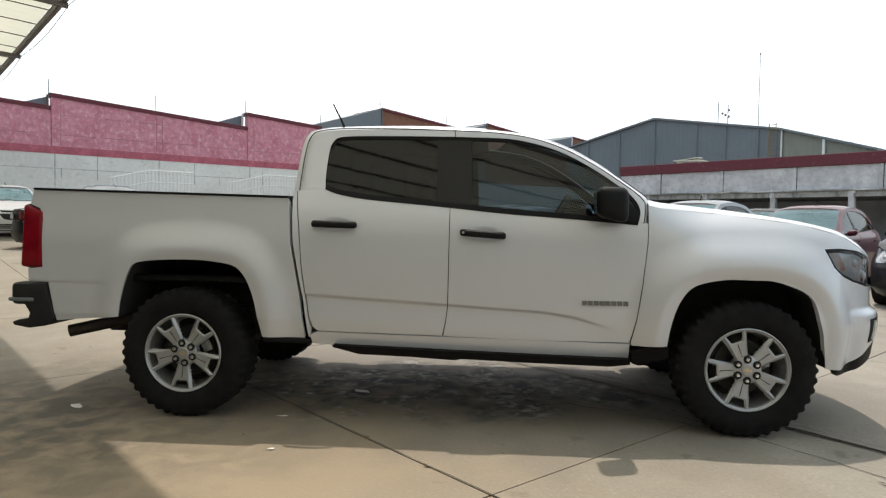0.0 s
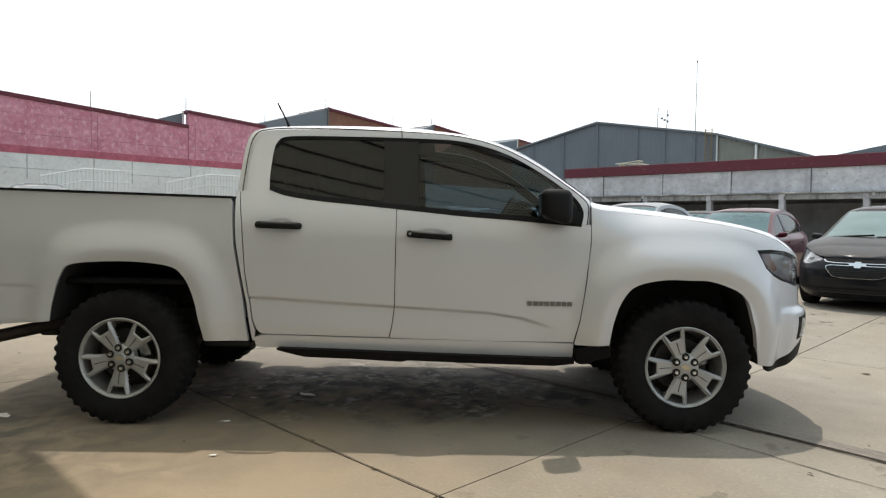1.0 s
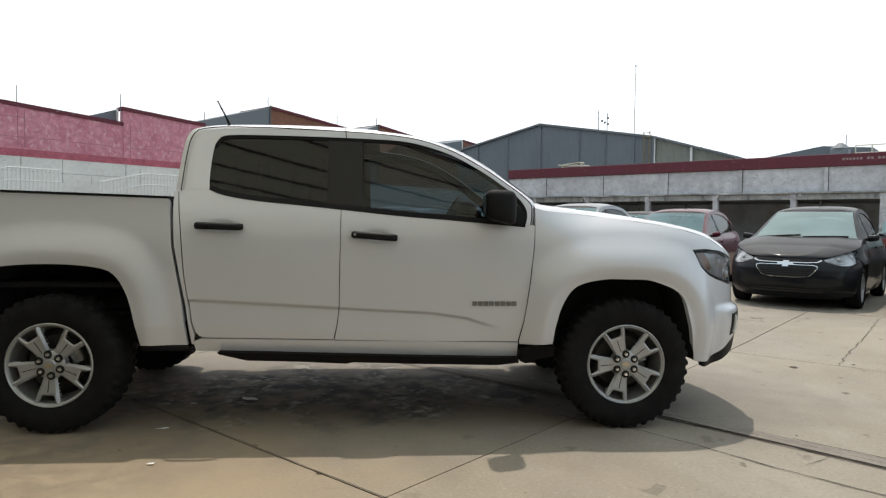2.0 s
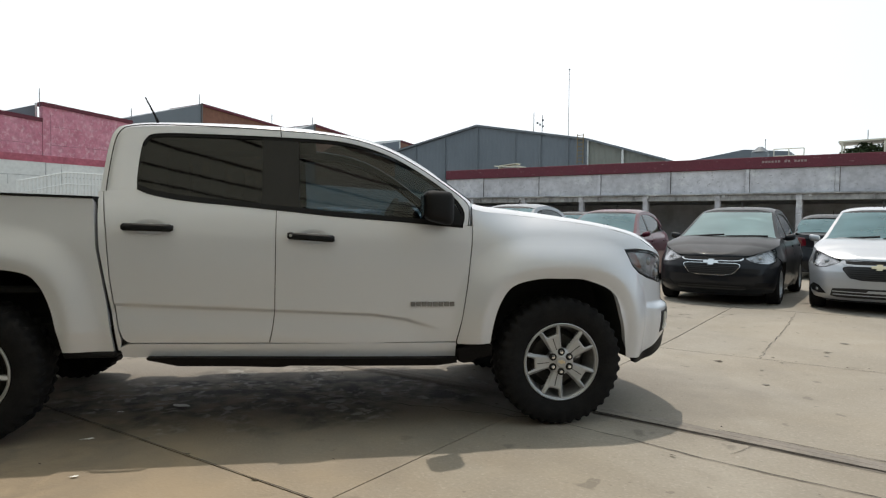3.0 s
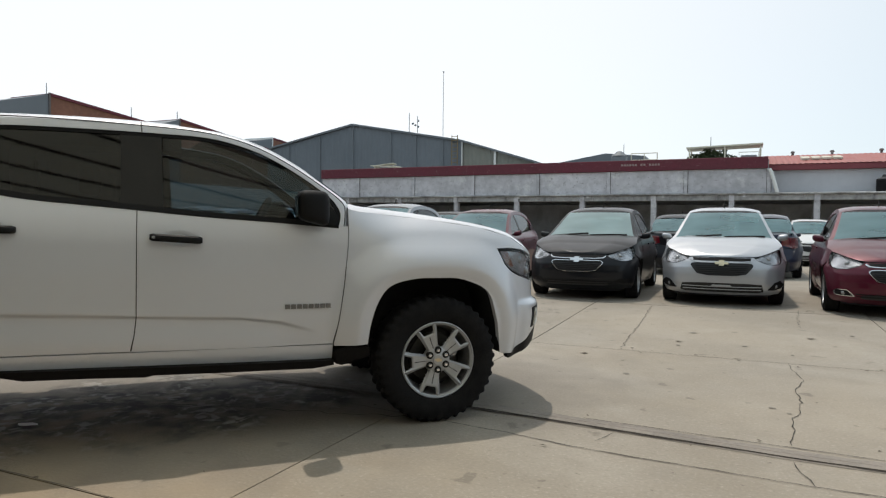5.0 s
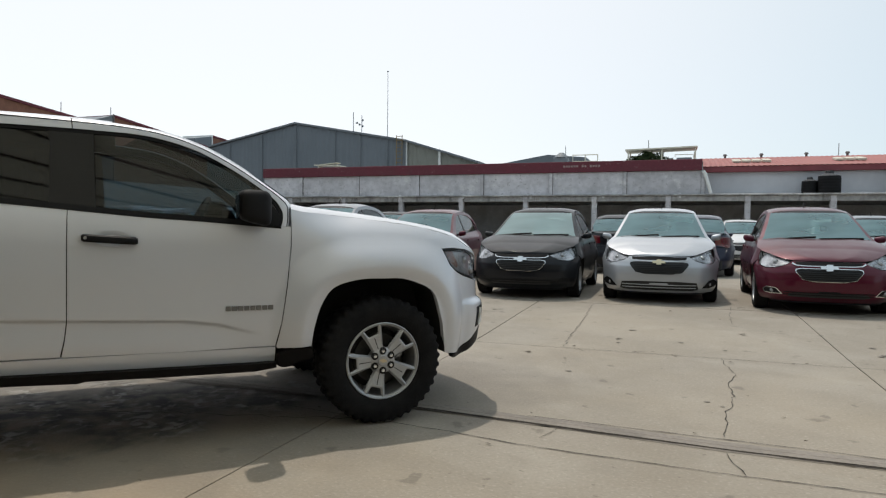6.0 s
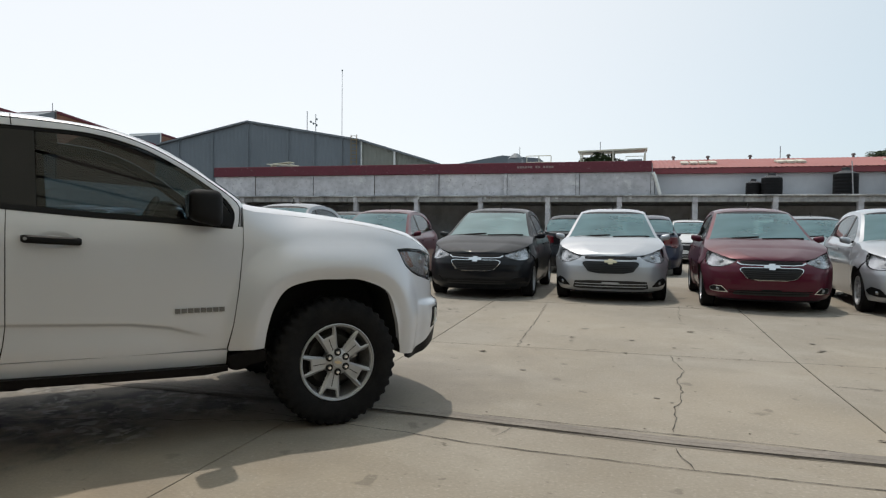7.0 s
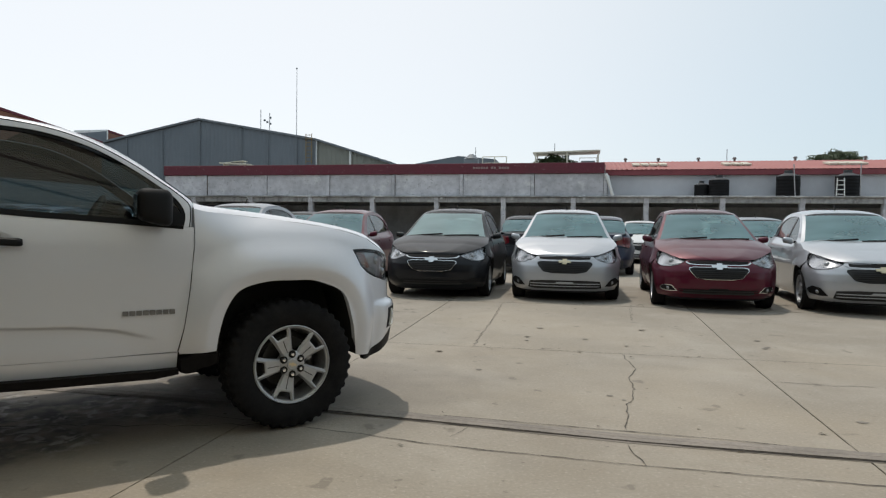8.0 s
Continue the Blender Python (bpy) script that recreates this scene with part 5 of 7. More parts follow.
part("rear_bench", rbox(0.74, 0.92, 0.22, 2 * YC - 0.22, 0.72, 1.30, 0.05, 3), M["interior"], truck)
for y in (0.50, 1.32):
    part("headrest", rbox(0.76, 0.85, y - 0.12, y + 0.12, 1.31, 1.46, 0.03, 3), M["interior"], truck)
bm = bmesh.new()
tube(bm, [tuple(pose(2.30, 1.30, 1.225, 0, -62, 0) @ Vector((0.185 * math.cos(i * math.tau / 28), 0.185 * math.sin(i * math.tau / 28), 0))) for i in range(29)], 0.020, 8, cap=False)
tube(bm, [tuple(pose(2.30, 1.30, 1.225, 0, -62, 0) @ Vector((-0.17, 0, 0))), tuple(pose(2.30, 1.30, 1.225, 0, -62, 0) @ Vector((0.17, 0, 0)))], 0.02, 6)
tube(bm, [(2.30, 1.30, 1.225), (2.55, 1.30, 1.12)], 0.045, 8)
part("steering_wheel", bm, M["interior"], truck)


# ---- off-road wheel, five forked spokes ----
def tyre_mesh(R, half, bead, lug=0.010, n=160):
    bm = bmesh.new()
    prof = [(bead, -half * 0.86), (bead + 0.015, -half * 0.97), (bead + (R - bead) * 0.35, -half * 1.03), (bead + (R - bead) * 0.40, -half * 1.045), (bead + (R - bead) * 0.62, -half * 1.04), (R - 0.032, -half * 0.99), (R - 0.012, -half * 0.93), (R - 0.002, -half * 0.82),
            (R, -half * 0.55), (R, -half * 0.50), (R, -half * 0.1), (R, half * 0.1), (R, half * 0.50), (R, half * 0.55), (R - 0.002, half * 0.82), (R - 0.012, half * 0.93), (R - 0.032, half * 0.99), (bead + (R - bead) * 0.5, half * 1.04), (bead, half * 0.86)]

    def wob(i, j):
        if j in (5, 6, 7, 8, 14, 15, 16, 13):
            ph = 2 if j > 9 else 0
            return (lug if j not in (5, 16) else lug * 0.75) if ((i + ph) % 4) >= 2 else 0
        if j in (9, 12):
            return lug
        if j in (10, 11):
            return lug if ((i + 1) % 4) >= 2 else 0
        return 0
    lathe(bm, prof, n, wob=wob)
    for q in bm.verts:
        if q.co.z < -R + 0.012:
            q.co.z = -R + 0.012 + (q.co.z + R - 0.012) * 0.15
    bmesh.ops.recalc_face_normals(bm, faces=bm.faces[:])
    return bm


def spoke_poly():
    """One broad spoke in its own plane, pointing along x, with a pocket between its two pointed arms."""
    side = [(0.045, 0.036), (0.075, 0.038), (0.120, 0.048), (0.165, 0.059), (0.200, 0.067), (0.2270, 0.073), (0.2290, 0.068), (0.2170, 0.052), (0.205, 0.044), (0.174, 0.033), (0.167, 0.027)]
    return [(x, -y) for x, y in side] + side[::-1]


def truck_rim():
    bm = bmesh.new()
    r = 0.234
    lathe(bm, [(r, -0.112), (r + 0.001, -0.124), (r - 0.004, -0.127), (r - 0.008, -0.124), (r - 0.010, -0.119), (r - 0.016, -0.116), (r - 0.020, -0.106)], 72)
    bmesh.ops.recalc_face_normals(bm, faces=bm.faces[:])
    return bm


tyre = part("tyre", tyre_mesh(0.388, 0.132, 0.232, 0.013), M["rubber"])
tyre_me = tyre.data
bpy.data.objects.remove(tyre)


def mesh_of(bm, m, smooth=True):
    ob = part("tmp", bm, m, smooth=smooth)
    me = ob.data
    bpy.data.objects.remove(ob)
    return me


rim_me = mesh_of(truck_rim(), M["alloy"])
bm = bmesh.new()
lathe(bm, [(0.214, -0.106), (0.206, -0.080), (0.197, -0.03), (0.188, 0.03), (0.190, 0.11)], 56)
bmesh.ops.recalc_face_normals(bm, faces=bm.faces[:])
bmesh.ops.reverse_faces(bm, faces=bm.faces[:])
barrel_me = mesh_of(bm, M["barrel"])
# bright block standing in for a gleam beside the hub
gleam_me = mesh_of(rbox(0.085, 0.150, -0.055, -0.02, -0.055, 0.055, 0.012, 2), M["lamp_grey"])
bm = bmesh.new()
lathe(bm, [(0.001, -0.02), (0.155, -0.02), (0.155, 0.0), (0.193, 0.02)], 32)
disc_me = mesh_of(bm, M["disc"])


def spoke_fn(x, y):
    """A flat face between chamfered edges; the arms rise towards the rim and end on it."""
    r = math.hypot(x, y)
    half = ip(x, (0.045, 0.075, 0.12, 0.165, 0.20, 0.23), (0.036, 0.038, 0.048, 0.059, 0.066, 0.072))
    k = abs(y) / half
    arm = sm(0.156, 0.174, x)
    inner = ip(x, (0.167, 0.174, 0.205, 0.217, 0.229), (0.027, 0.033, 0.044, 0.052, 0.068))
    edge = arm * sm(inner + 0.010, inner, abs(y))
    return Vector((x, -0.112 - 0.013 * sm(0.09, 0.215, r) + 0.014 * sm(0.74, 1.0, k) + 0.008 * edge + 0.006 * sm(0.222, 0.232, r), y))


bm = skin(spoke_poly(), spoke_fn, 0.004, 0.042, (0, -1, 0))
spoke_me = mesh_of(bm, M["alloy"])
bm = skin([(0.075, -0.0014), (0.150, -0.0026), (0.150, 0.0026), (0.075, 0.0014)], lambda x, y: spoke_fn(x, y) + Vector((0, -0.002, 0)), 0.03, 0.004, (0, -1, 0))
slit_me = mesh_of(bm, M["disc"])
bm = bmesh.new()
lathe(bm, [(0.0005, -0.117), (0.068, -0.116), (0.079, -0.109), (0.081, -0.06)], 32)
hub_me = mesh_of(bm, M["alloy"])
bm = bmesh.new()
lathe(bm, [(0.0005, -0.126), (0.030, -0.126), (0.034, -0.122), (0.034, -0.11)], 20)
cap_me = mesh_of(bm, M["alloy"])
nut_bm = bmesh.new()
lathe(nut_bm, [(0.0005, -0.129), (0.009, -0.128), (0.0125, -0.122), (0.0125, -0.10)], 12)
nut_me = mesh_of(nut_bm, M["chrome"])
bm = bmesh.new()
lathe(bm, [(0.0127, -0.1185), (0.0225, -0.1185), (0.0225, -0.105)], 16)
well_me = mesh_of(bm, M["gap"])
emb_poly = [(-0.022, -0.006), (-0.008, -0.006), (-0.010, -0.011), (0.008, -0.011), (0.009, -0.006), (0.023, -0.006), (0.021, 0.006), (0.008, 0.006), (0.010, 0.011), (-0.008, 0.011), (-0.009, 0.006), (-0.023, 0.006)]
emb_me = mesh_of(skin(emb_poly, lambda x, y: Vector((x, -0.1275, y)), 0.05, 0.003, (0, -1, 0)), M["gold"])


def child(name, me, parent, m=None):
    ob = new(name, me)
    ob.parent = parent
    if m is not None:
        ob.matrix_basis = m
    return ob


for wx in (0.0, 3.259):
    for far in (False, True):
        at = Matrix.Translation((wx, 2 * YC - 0.112 if far else 0.112, 0.386)) @ pose(0, 0, 0, 0, 0, 180 if far else 0)
        spin, nuts = (-0.6, 22) if wx == 0 else (10.6, 30)
        wheel = child("wheel", rim_me, truck, at @ pose(0, 0, 0, 0, spin, 0))
        child("tyre", tyre_me, wheel, pose(0, 0, 0, 0, -spin, 0))
        child("barrel", barrel_me, wheel)
        child("brake_disc", disc_me, wheel)
        child("caliper", gleam_me, wheel, pose(0, 0, 0, 0, -25 - spin, 0))
        child("hub", hub_me, wheel)
        child("cap", cap_me, wheel)
        child("emblem", emb_me, wheel)
        for k in range(5):
            turn = pose(0, 0, 0, 0, 94 + 72 * k, 0)
            child("spoke", spoke_me, wheel, turn)
            child("slit", slit_me, wheel, turn)
        for k in range(6):
            turn = pose(0, 0, 0, 0, nuts - spin + 60 * k, 0) @ Matrix.Translation((0.0595, 0, 0))
            child("lug_nut", nut_me, wheel, turn)
            child("nut_well", well_me, wheel, turn)


# ---- parked saloon cars: x across, y from the nose back, front axle at the origin ----
HALF = 0.868
q1 = bez((0, -0.80), (0.50, -0.80), (0.83, -0.66), (HALF, -0.14), 20)
q2 = bez((HALF, 2.35), (HALF, 3.05), (0.72, 3.45), (0, 3.50), 20)
CPL = q1 + [(HALF, -0.10), (HALF + 0.004, 0.6), (HALF + 0.004, 1.6)] + q2 + [(0, 3.50)]
CARC = [0.0]
for (xa, ya), (xb, yb) in zip(CPL, CPL[1:]):
    CARC.append(CARC[-1] + math.hypot(xb - xa, yb - ya))
CX, CY = [q[0] for q in CPL], [q[1] for q in CPL]
CREAR = CARC[-1]


def s_at(y):
    """Distance along the flank at which it passes y."""
    return ip(y, CY, CARC)


def cinset(s, z):
    front = ip(z, (0.16, 0.24, 0.34, 0.46, 0.56, 0.64, 0.72, 0.80, 0.88, 0.95), (0.12, 0.03, 0.0, 0.0, 0.012, 0.045, 0.10, 0.16, 0.215, 0.26))
    flank_o = ip(z, (0.16, 0.28, 0.40, 0.58, 0.64, 0.78, 0.88, 0.96, 1.02, 1.46), (0.09, 0.05, 0.035, 0.012, 0.0, 0.02, 0.040, 0.085, 0.135, 0.325))
    rear = ip(z, (0.16, 0.30, 0.42, 0.62, 0.78, 0.95, 1.02, 1.10), (0.12, 0.03, 0.0, 0.03, 0.05, 0.04, 0.07, 0.20))
    y = ip(s, CARC, CY)
    a, b = sm(-0.68, -0.02, y), sm(2.6, 3.25, y)
    o = (front * (1 - a) + flank_o * a) * (1 - b) + rear * b
    for cy in (0.0, 2.52):
        d = math.hypot(y - cy, z - 0.30)
        o -= 0.022 * sm(0.50, 0.37, d)
    return o


def cflank(off=0.0):
    def fn(s, z):
        a, sg = abs(s), (1 if s >= 0 else -1)
        e = 0.05
        tx, ty = ip(a + e, CARC, CX) - (ip(a - e, CARC, CX) if a > e else -ip(e - a, CARC, CX)), ip(a + e, CARC, CY) - ip(abs(a - e), CARC, CY)
        if a + e > CREAR:
            tx, ty = -1, 0
        l = math.hypot(tx, ty) or 1
        o = cinset(a, z) + off
        return Vector((sg * (ip(a, CARC, CX) - ty / l * o), ip(a, CARC, CY) + tx / l * o, z))
    return fn


def carch(cy, r=0.345, cz=0.30, n=18, lo=0.19):
    a0 = math.asin((cz - lo) / r)
    return [(s_at(cy - r * math.cos(-a0 + (math.pi + 2 * a0) * i / n)), cz + r * math.sin(-a0 + (math.pi + 2 * a0) * i / n)) for i in range(n + 1)]


def yz(pts):
    return [(s_at(y), z) for y, z in pts]


def flip(pts):
    return [(-s, z) for s, z in pts]


AF, AR = carch(0.0), carch(2.52)
C_ROOF = yz(smooth_line([(0.34, 0.955), (0.60, 1.10), (0.90, 1.275), (1.16, 1.395), (1.42, 1.445), (1.85, 1.468), (2.25, 1.440), (2.55, 1.365), (2.85, 1.22), (3.12, 1.06)], 4))
C_DLO = yz(smooth_line([(0.66, 0.985), (0.88, 1.16), (1.10, 1.295), (1.30, 1.370), (1.70, 1.400), (2.15, 1.380), (2.45, 1.30), (2.72, 1.14), (2.74, 1.075)], 4))
C_BELT = yz(smooth_line([(0.66, 0.985), (1.2, 1.005), (1.8, 1.03), (2.4, 1.06), (2.74, 1.075)], 4))
HOOD = [(s_at(0.36), 0.975), (s_at(0.15), 0.945), (s_at(-0.02), 0.908), (s_at(-0.1), 0.885), (1.145, 0.856), (1.10, 0.836), (1.02, 0.820), (0.90, 0.798), (0.75, 0.768), (0.60, 0.740), (0.48, 0.727), (0.34, 0.722), (0.17, 0.717), (0.01, 0.715)]
LAMP = [(0.50, 0.692), (0.60, 0.728), (0.75, 0.756), (0.90, 0.786), (1.02, 0.808), (1.095, 0.822), (1.135, 0.800), (1.105, 0.725), (1.06, 0.672), (0.98, 0.636), (0.85, 0.616), (0.68, 0.624), (0.57, 0.654)]


def cacross(line, crown, n=12, bulge=0.0, fn=None, span=(0, 1), ridge=0.0):
    bm = bmesh.new()
    fn = fn or cflank()
    rows = []
    for q in line:
        p = fn(*q)
        row = []
        for k in range(n + 1):
            w = 1 - 2 * (span[0] + (span[1] - span[0]) * k / n)
            row.append(bm.verts.new((p.x * w, p.y + bulge * (1 - w * w), p.z + crown * min(1, p.x / 0.5) * (1 - w ** 4) + ridge * min(1, p.x / 0.5) * math.exp(-((abs(w) - 0.60) / 0.11) ** 2))))
        rows.append(row)
    for r0, r1 in zip(rows, rows[1:]):
        for k in range(n):
            bm.faces.new((r0[k], r1[k], r1[k + 1], r0[k + 1]))
    bmesh.ops.recalc_face_normals(bm, faces=bm.faces[:])
    return bm


def car_rim_mesh():
    bm = bmesh.new()
    r = 0.205
    lathe(bm, [(r, -0.09), (r, -0.084), (r - 0.012, -0.08), (r - 0.02, -0.04), (r - 0.03, 0.06)], 40)
    lathe(bm, [(0.0005, -0.075), (0.045, -0.075), (0.05, -0.06)], 20)
    bmesh.ops.recalc_face_normals(bm, faces=bm.faces[:])
    return mesh_of(bm, M["alloy"])


CAR_RIM = car_rim_mesh()
CAR_TYRE = mesh_of(tyre_mesh(0.300, 0.094, 0.203, 0.005, 64), M["rubber"])
CAR_SPOKE = mesh_of(skin([(0.03, -0.022), (0.19, -0.030), (0.19, 0.030), (0.03, 0.022)], lambda x, y: Vector((x, -0.078 + 0.02 * sm(0.04, 0.12, x) - 0.012 * sm(0.12, 0.19, x), y)), 0.03, 0.02, (0, -1, 0)), M["alloy"])
bm = bmesh.new()
lathe(bm, [(0.0005, -0.02), (0.18, -0.02)], 24)
CAR_DISC = mesh_of(bm, M["disc"])


def plate(x0, x1, z0, z1, y):
    return rbox(x0, x1, y - 0.008, y + 0.008, z0, z1, 0.004, 1)


def saloon(paint, bright, fogs=True, screen="screen"):
    """One four-door saloon with all its parts; bright: chrome round the grille, fogs: round the fog lamps."""
    car = new("saloon_car")
    car.empty_display_size = 0.3
    F0 = cflank()
    front = (0, -1, 0)
    # bumper with grille, lower intake and fog lamps
    low = [q for q in AF if q[0] < s_at(-0.18)]
    rim = [(0.49, 0.685), (0.565, 0.646), (0.68, 0.615), (0.85, 0.607), (0.985, 0.627), (1.068, 0.664), (1.110, 0.715)]
    bottom = [(0.95, 0.185), (0.7, 0.175), (0.35, 0.175)]
    top = [(0.47, 0.712), (0.34, 0.712), (0.17, 0.707), (0.0, 0.705)]
    half = bottom[::-1] + low + rim[::-1] + top
    loop = half + flip(half)[::-1][1:]
    bumper = part("front_bumper", skin(loop, F0, 0.05, 0.02, front), paint, car)
    g_out = [(-0.46, 0.612), (-0.40, 0.625), (0.40, 0.625), (0.46, 0.612), (0.47, 0.585), (0.36, 0.47), (0.2, 0.445), (-0.2, 0.445), (-0.36, 0.47), (-0.47, 0.585)]
    g_out = [(a * (0.87 if bright else 0.95), b if bright else 0.54 + (b - 0.53) * 1.14) for a, b in g_out]
    g_in = [(a * 0.975, 0.537 + (b - 0.537) * 0.91) for a, b in g_out]
    grille = part("grille", skin(g_in, cflank(-0.004), 0.05, 0.004, front), M["mesh_black"], car)
    part("grille_frame", ring(resample(g_out + g_out[:1], 73)[:-1], resample(g_in + g_in[:1], 73)[:-1], cflank(-0.012), 0.014, front), M["chrome"] if bright else paint, grille)
    for k in range(5):
        z = 0.475 + k * 0.028
        w = ip(z, (0.45, 0.59), (0.28, 0.37))
        part("grille_slat", skin([(-w, z), (w, z), (w, z + 0.008), (-w, z + 0.008)], cflank(-0.009), 0.1, 0.006, front), M["black_plastic"], grille)
    part("upper_slot", skin([(a * 0.9, b) for a, b in ((-0.45, 0.668), (-0.30, 0.662), (0.30, 0.662), (0.45, 0.668), (0.47, 0.708), (0.30, 0.706), (-0.30, 0.706), (-0.47, 0.708))], cflank(-0.004), 0.06, 0.004, front), M["black_plastic"], car)
    part("bright_bar", skin([(a * 0.93, b) for a, b in ((-0.50, 0.682), (-0.44, 0.657), (-0.3, 0.650), (0.3, 0.650), (0.44, 0.657), (0.50, 0.682), (0.49, 0.700), (0.43, 0.668), (0.3, 0.660), (-0.3, 0.660), (-0.43, 0.668), (-0.49, 0.700))], cflank(-0.012), 0.06, 0.012, front), M["chrome"] if bright else paint, car)
    cross = [(-0.085, 0.622), (-0.03, 0.622), (-0.036, 0.602), (0.03, 0.602), (0.034, 0.622), (0.09, 0.622), (0.08, 0.652), (0.03, 0.652), (0.036, 0.672), (-0.03, 0.672), (-0.034, 0.652), (-0.09, 0.652)]
    cross = [(a * (1.2 if bright else 1.05), 0.637 + (b - 0.637) * (1.2 if bright else 1.1)) for a, b in cross]
    part("emblem", skin(cross, cflank(-0.03), 0.05, 0.012, front), M["chrome"] if bright else M["gold"], car)
    intake = part("lower_intake", skin([(-0.60, 0.225), (-0.52, 0.210), (0.52, 0.210), (0.60, 0.225), (0.55, 0.330), (0.3, 0.345), (-0.3, 0.345), (-0.55, 0.330)] if not bright else [(-0.50, 0.245), (-0.42, 0.235), (0.42, 0.235), (0.50, 0.245), (0.48, 0.285), (0.3, 0.290), (-0.3, 0.290), (-0.48, 0.285)], cflank(-0.003), 0.06, 0.003, front), M["mesh_black"], car)
    for z in ((0.246, 0.287) if not bright else (0.262, 0.292)):
        part("intake_bar", skin([(-0.55, z), (0.55, z), (0.55, z + 0.009), (-0.55, z + 0.009)], cflank(-0.010), 0.08, 0.008, front), M["intake_bar"] if not bright else M["black_plastic"], intake)
    part("intake_bar", skin([(-0.14, 0.296), (0.14, 0.296), (0.12, 0.318), (-0.12, 0.318)], cflank(-0.011), 0.08, 0.008, front), M["intake_bar"] if not bright else M["black_plastic"], intake)
    part("lip", skin([(-0.85, 0.178), (-0.6, 0.172), (0.6, 0.172), (0.85, 0.178), (0.85, 0.155), (0.6, 0.15), (-0.6, 0.15), (-0.85, 0.155)], cflank(0.0), 0.08, 0.02, front), M["black_plastic"], car)
    hood = part("bonnet", cacross(HOOD, 0.052, 36, ridge=0.004), paint, car)
    for sg in (1, -1):
        m = flip if sg < 0 else (lambda p: p)
        out = (sg, 0, 0)
        lamp = part("headlight", skin(m(LAMP), lambda s, z: cflank(0.010 + 0.25 * max(0, z - 0.62))(s, z), 0.03, 0, front), M["lamp_back"], car)
        part("lens", skin(m(LAMP), cflank(0.0), 0.03, 0.04, front), M["lens"], lamp)
        part("lamp_bowl", skin(m([(0.56, 0.668), (0.66, 0.716), (0.79, 0.738), (0.86, 0.705), (0.81, 0.648), (0.68, 0.638)]), lambda s, z: cflank(0.002 + 0.25 * max(0, z - 0.62))(s, z), 0.03, 0.004, front), M["lamp_grey"], lamp)
        bm = bmesh.new()
        bmesh.ops.create_uvsphere(bm, u_segments=14, v_segments=9, radius=0.036, matrix=Matrix.Translation(cflank(0.030)(sg * 0.74, 0.690)))
        part("projector", bm, M["fog_glass"], lamp)
        fog_out = [(0.56, 0.268), (0.72, 0.262), (0.87, 0.276), (0.885, 0.320), (0.80, 0.356), (0.64, 0.352)] if bright else [(0.66, 0.252), (0.80, 0.250), (0.95, 0.275), (1.00, 0.330), (0.90, 0.385), (0.76, 0.360)]
        fog_at = 0.72 if bright else 0.82
        fog_in = [(a + (fog_at - a) * 0.14, b + (0.31 - b) * 0.2) for a, b in fog_out]
        fog = part("fog_pocket", skin(m(fog_in), cflank(-0.002), 0.05, 0.003, front), M["black_plastic"], car)
        part("fog_trim", ring(resample(m(fog_out) + m(fog_out)[:1], 37)[:-1], resample(m(fog_in) + m(fog_in)[:1], 37)[:-1], cflank(-0.008), 0.01, front), M["chrome"] if bright and fogs else (M["black_plastic"] if not bright else paint), fog)
        if fogs:
            bm = bmesh.new()
            bmesh.ops.create_uvsphere(bm, u_segments=12, v_segments=8, radius=0.033, matrix=Matrix.Translation(cflank(0.016)(sg * fog_at, 0.308)))
            part("fog_lamp", bm, M["fog_glass"], fog)
        # flanks
        fen = [(1.143, 0.800), (1.116, 0.722)] + [q for q in AF if q[0] >= s_at(-0.18)] + [(s_at(0.40), 0.20), (s_at(0.43), 0.60), (s_at(0.47), 0.970), (s_at(0.36), 0.974), (s_at(0.15), 0.944), (s_at(-0.02), 0.907), (s_at(-0.1), 0.884), (1.145, 0.855), (1.118, 0.838)]
        part("front_wing", skin(m(fen), F0, 0.05, 0.006, out), paint, car)
        bl = lambda y: ip(s_at(y), [q[0] for q in C_BELT], [q[1] for q in C_BELT])
        d1 = yz([(0.408, 0.20), (1.42, 0.20), (1.43, bl(1.43) - 0.004), (1.1, bl(1.1) - 0.004), (0.75, bl(0.75) - 0.004), (0.49, 0.970), (0.438, 0.60)])
        fd = part("front_door", skin(m(d1), F0, (0.1, 0.05), 0.02, out), paint, car)
        d2 = yz([(1.428, 0.20), (2.12, 0.20)]) + [q for q in AR if q[0] < s_at(2.30)] + yz([(2.34, 0.75), (2.42, bl(2.42) - 0.004), (1.9, bl(1.9) - 0.004), (1.438, bl(1.438) - 0.004)])
        rd = part("rear_door", skin(m(d2), F0, (0.1, 0.05), 0.02, out), paint, car)
        qt = yz([(2.348, 0.75)]) + [q for q in AR if q[0] >= s_at(2.30)] + [(s_at(3.0), 0.22), (s_at(3.05), 0.60), (s_at(3.12), 0.80), (s_at(3.2), 1.0), (s_at(3.10), 1.055), (s_at(2.9), 1.075), (s_at(2.428), bl(2.428))]
        part("rear_wing", skin(m(qt), F0, 0.06, 0.02, out), paint, car)
        part("sill", skin(m(yz([(0.36, 0.17), (2.16, 0.17), (2.14, 0.197), (0.38, 0.197)])), cflank(0.0), 0.1, 0.04, out), paint, car)
        part("side_frame", ring(m(resample(C_ROOF, 60)), m(resample(C_DLO, 60)), F0, 0.015, out, closed=False), paint, car)
        part("shut_line", skin(m(yz([(0.3, 0.21), (2.45, 0.4), (2.45, 1.0), (0.44, 0.93)])), cflank(0.024), 0.12, 0, out), M["gap"], car)
        up = resample(C_DLO, 40)
        lo = resample(C_BELT, 40)
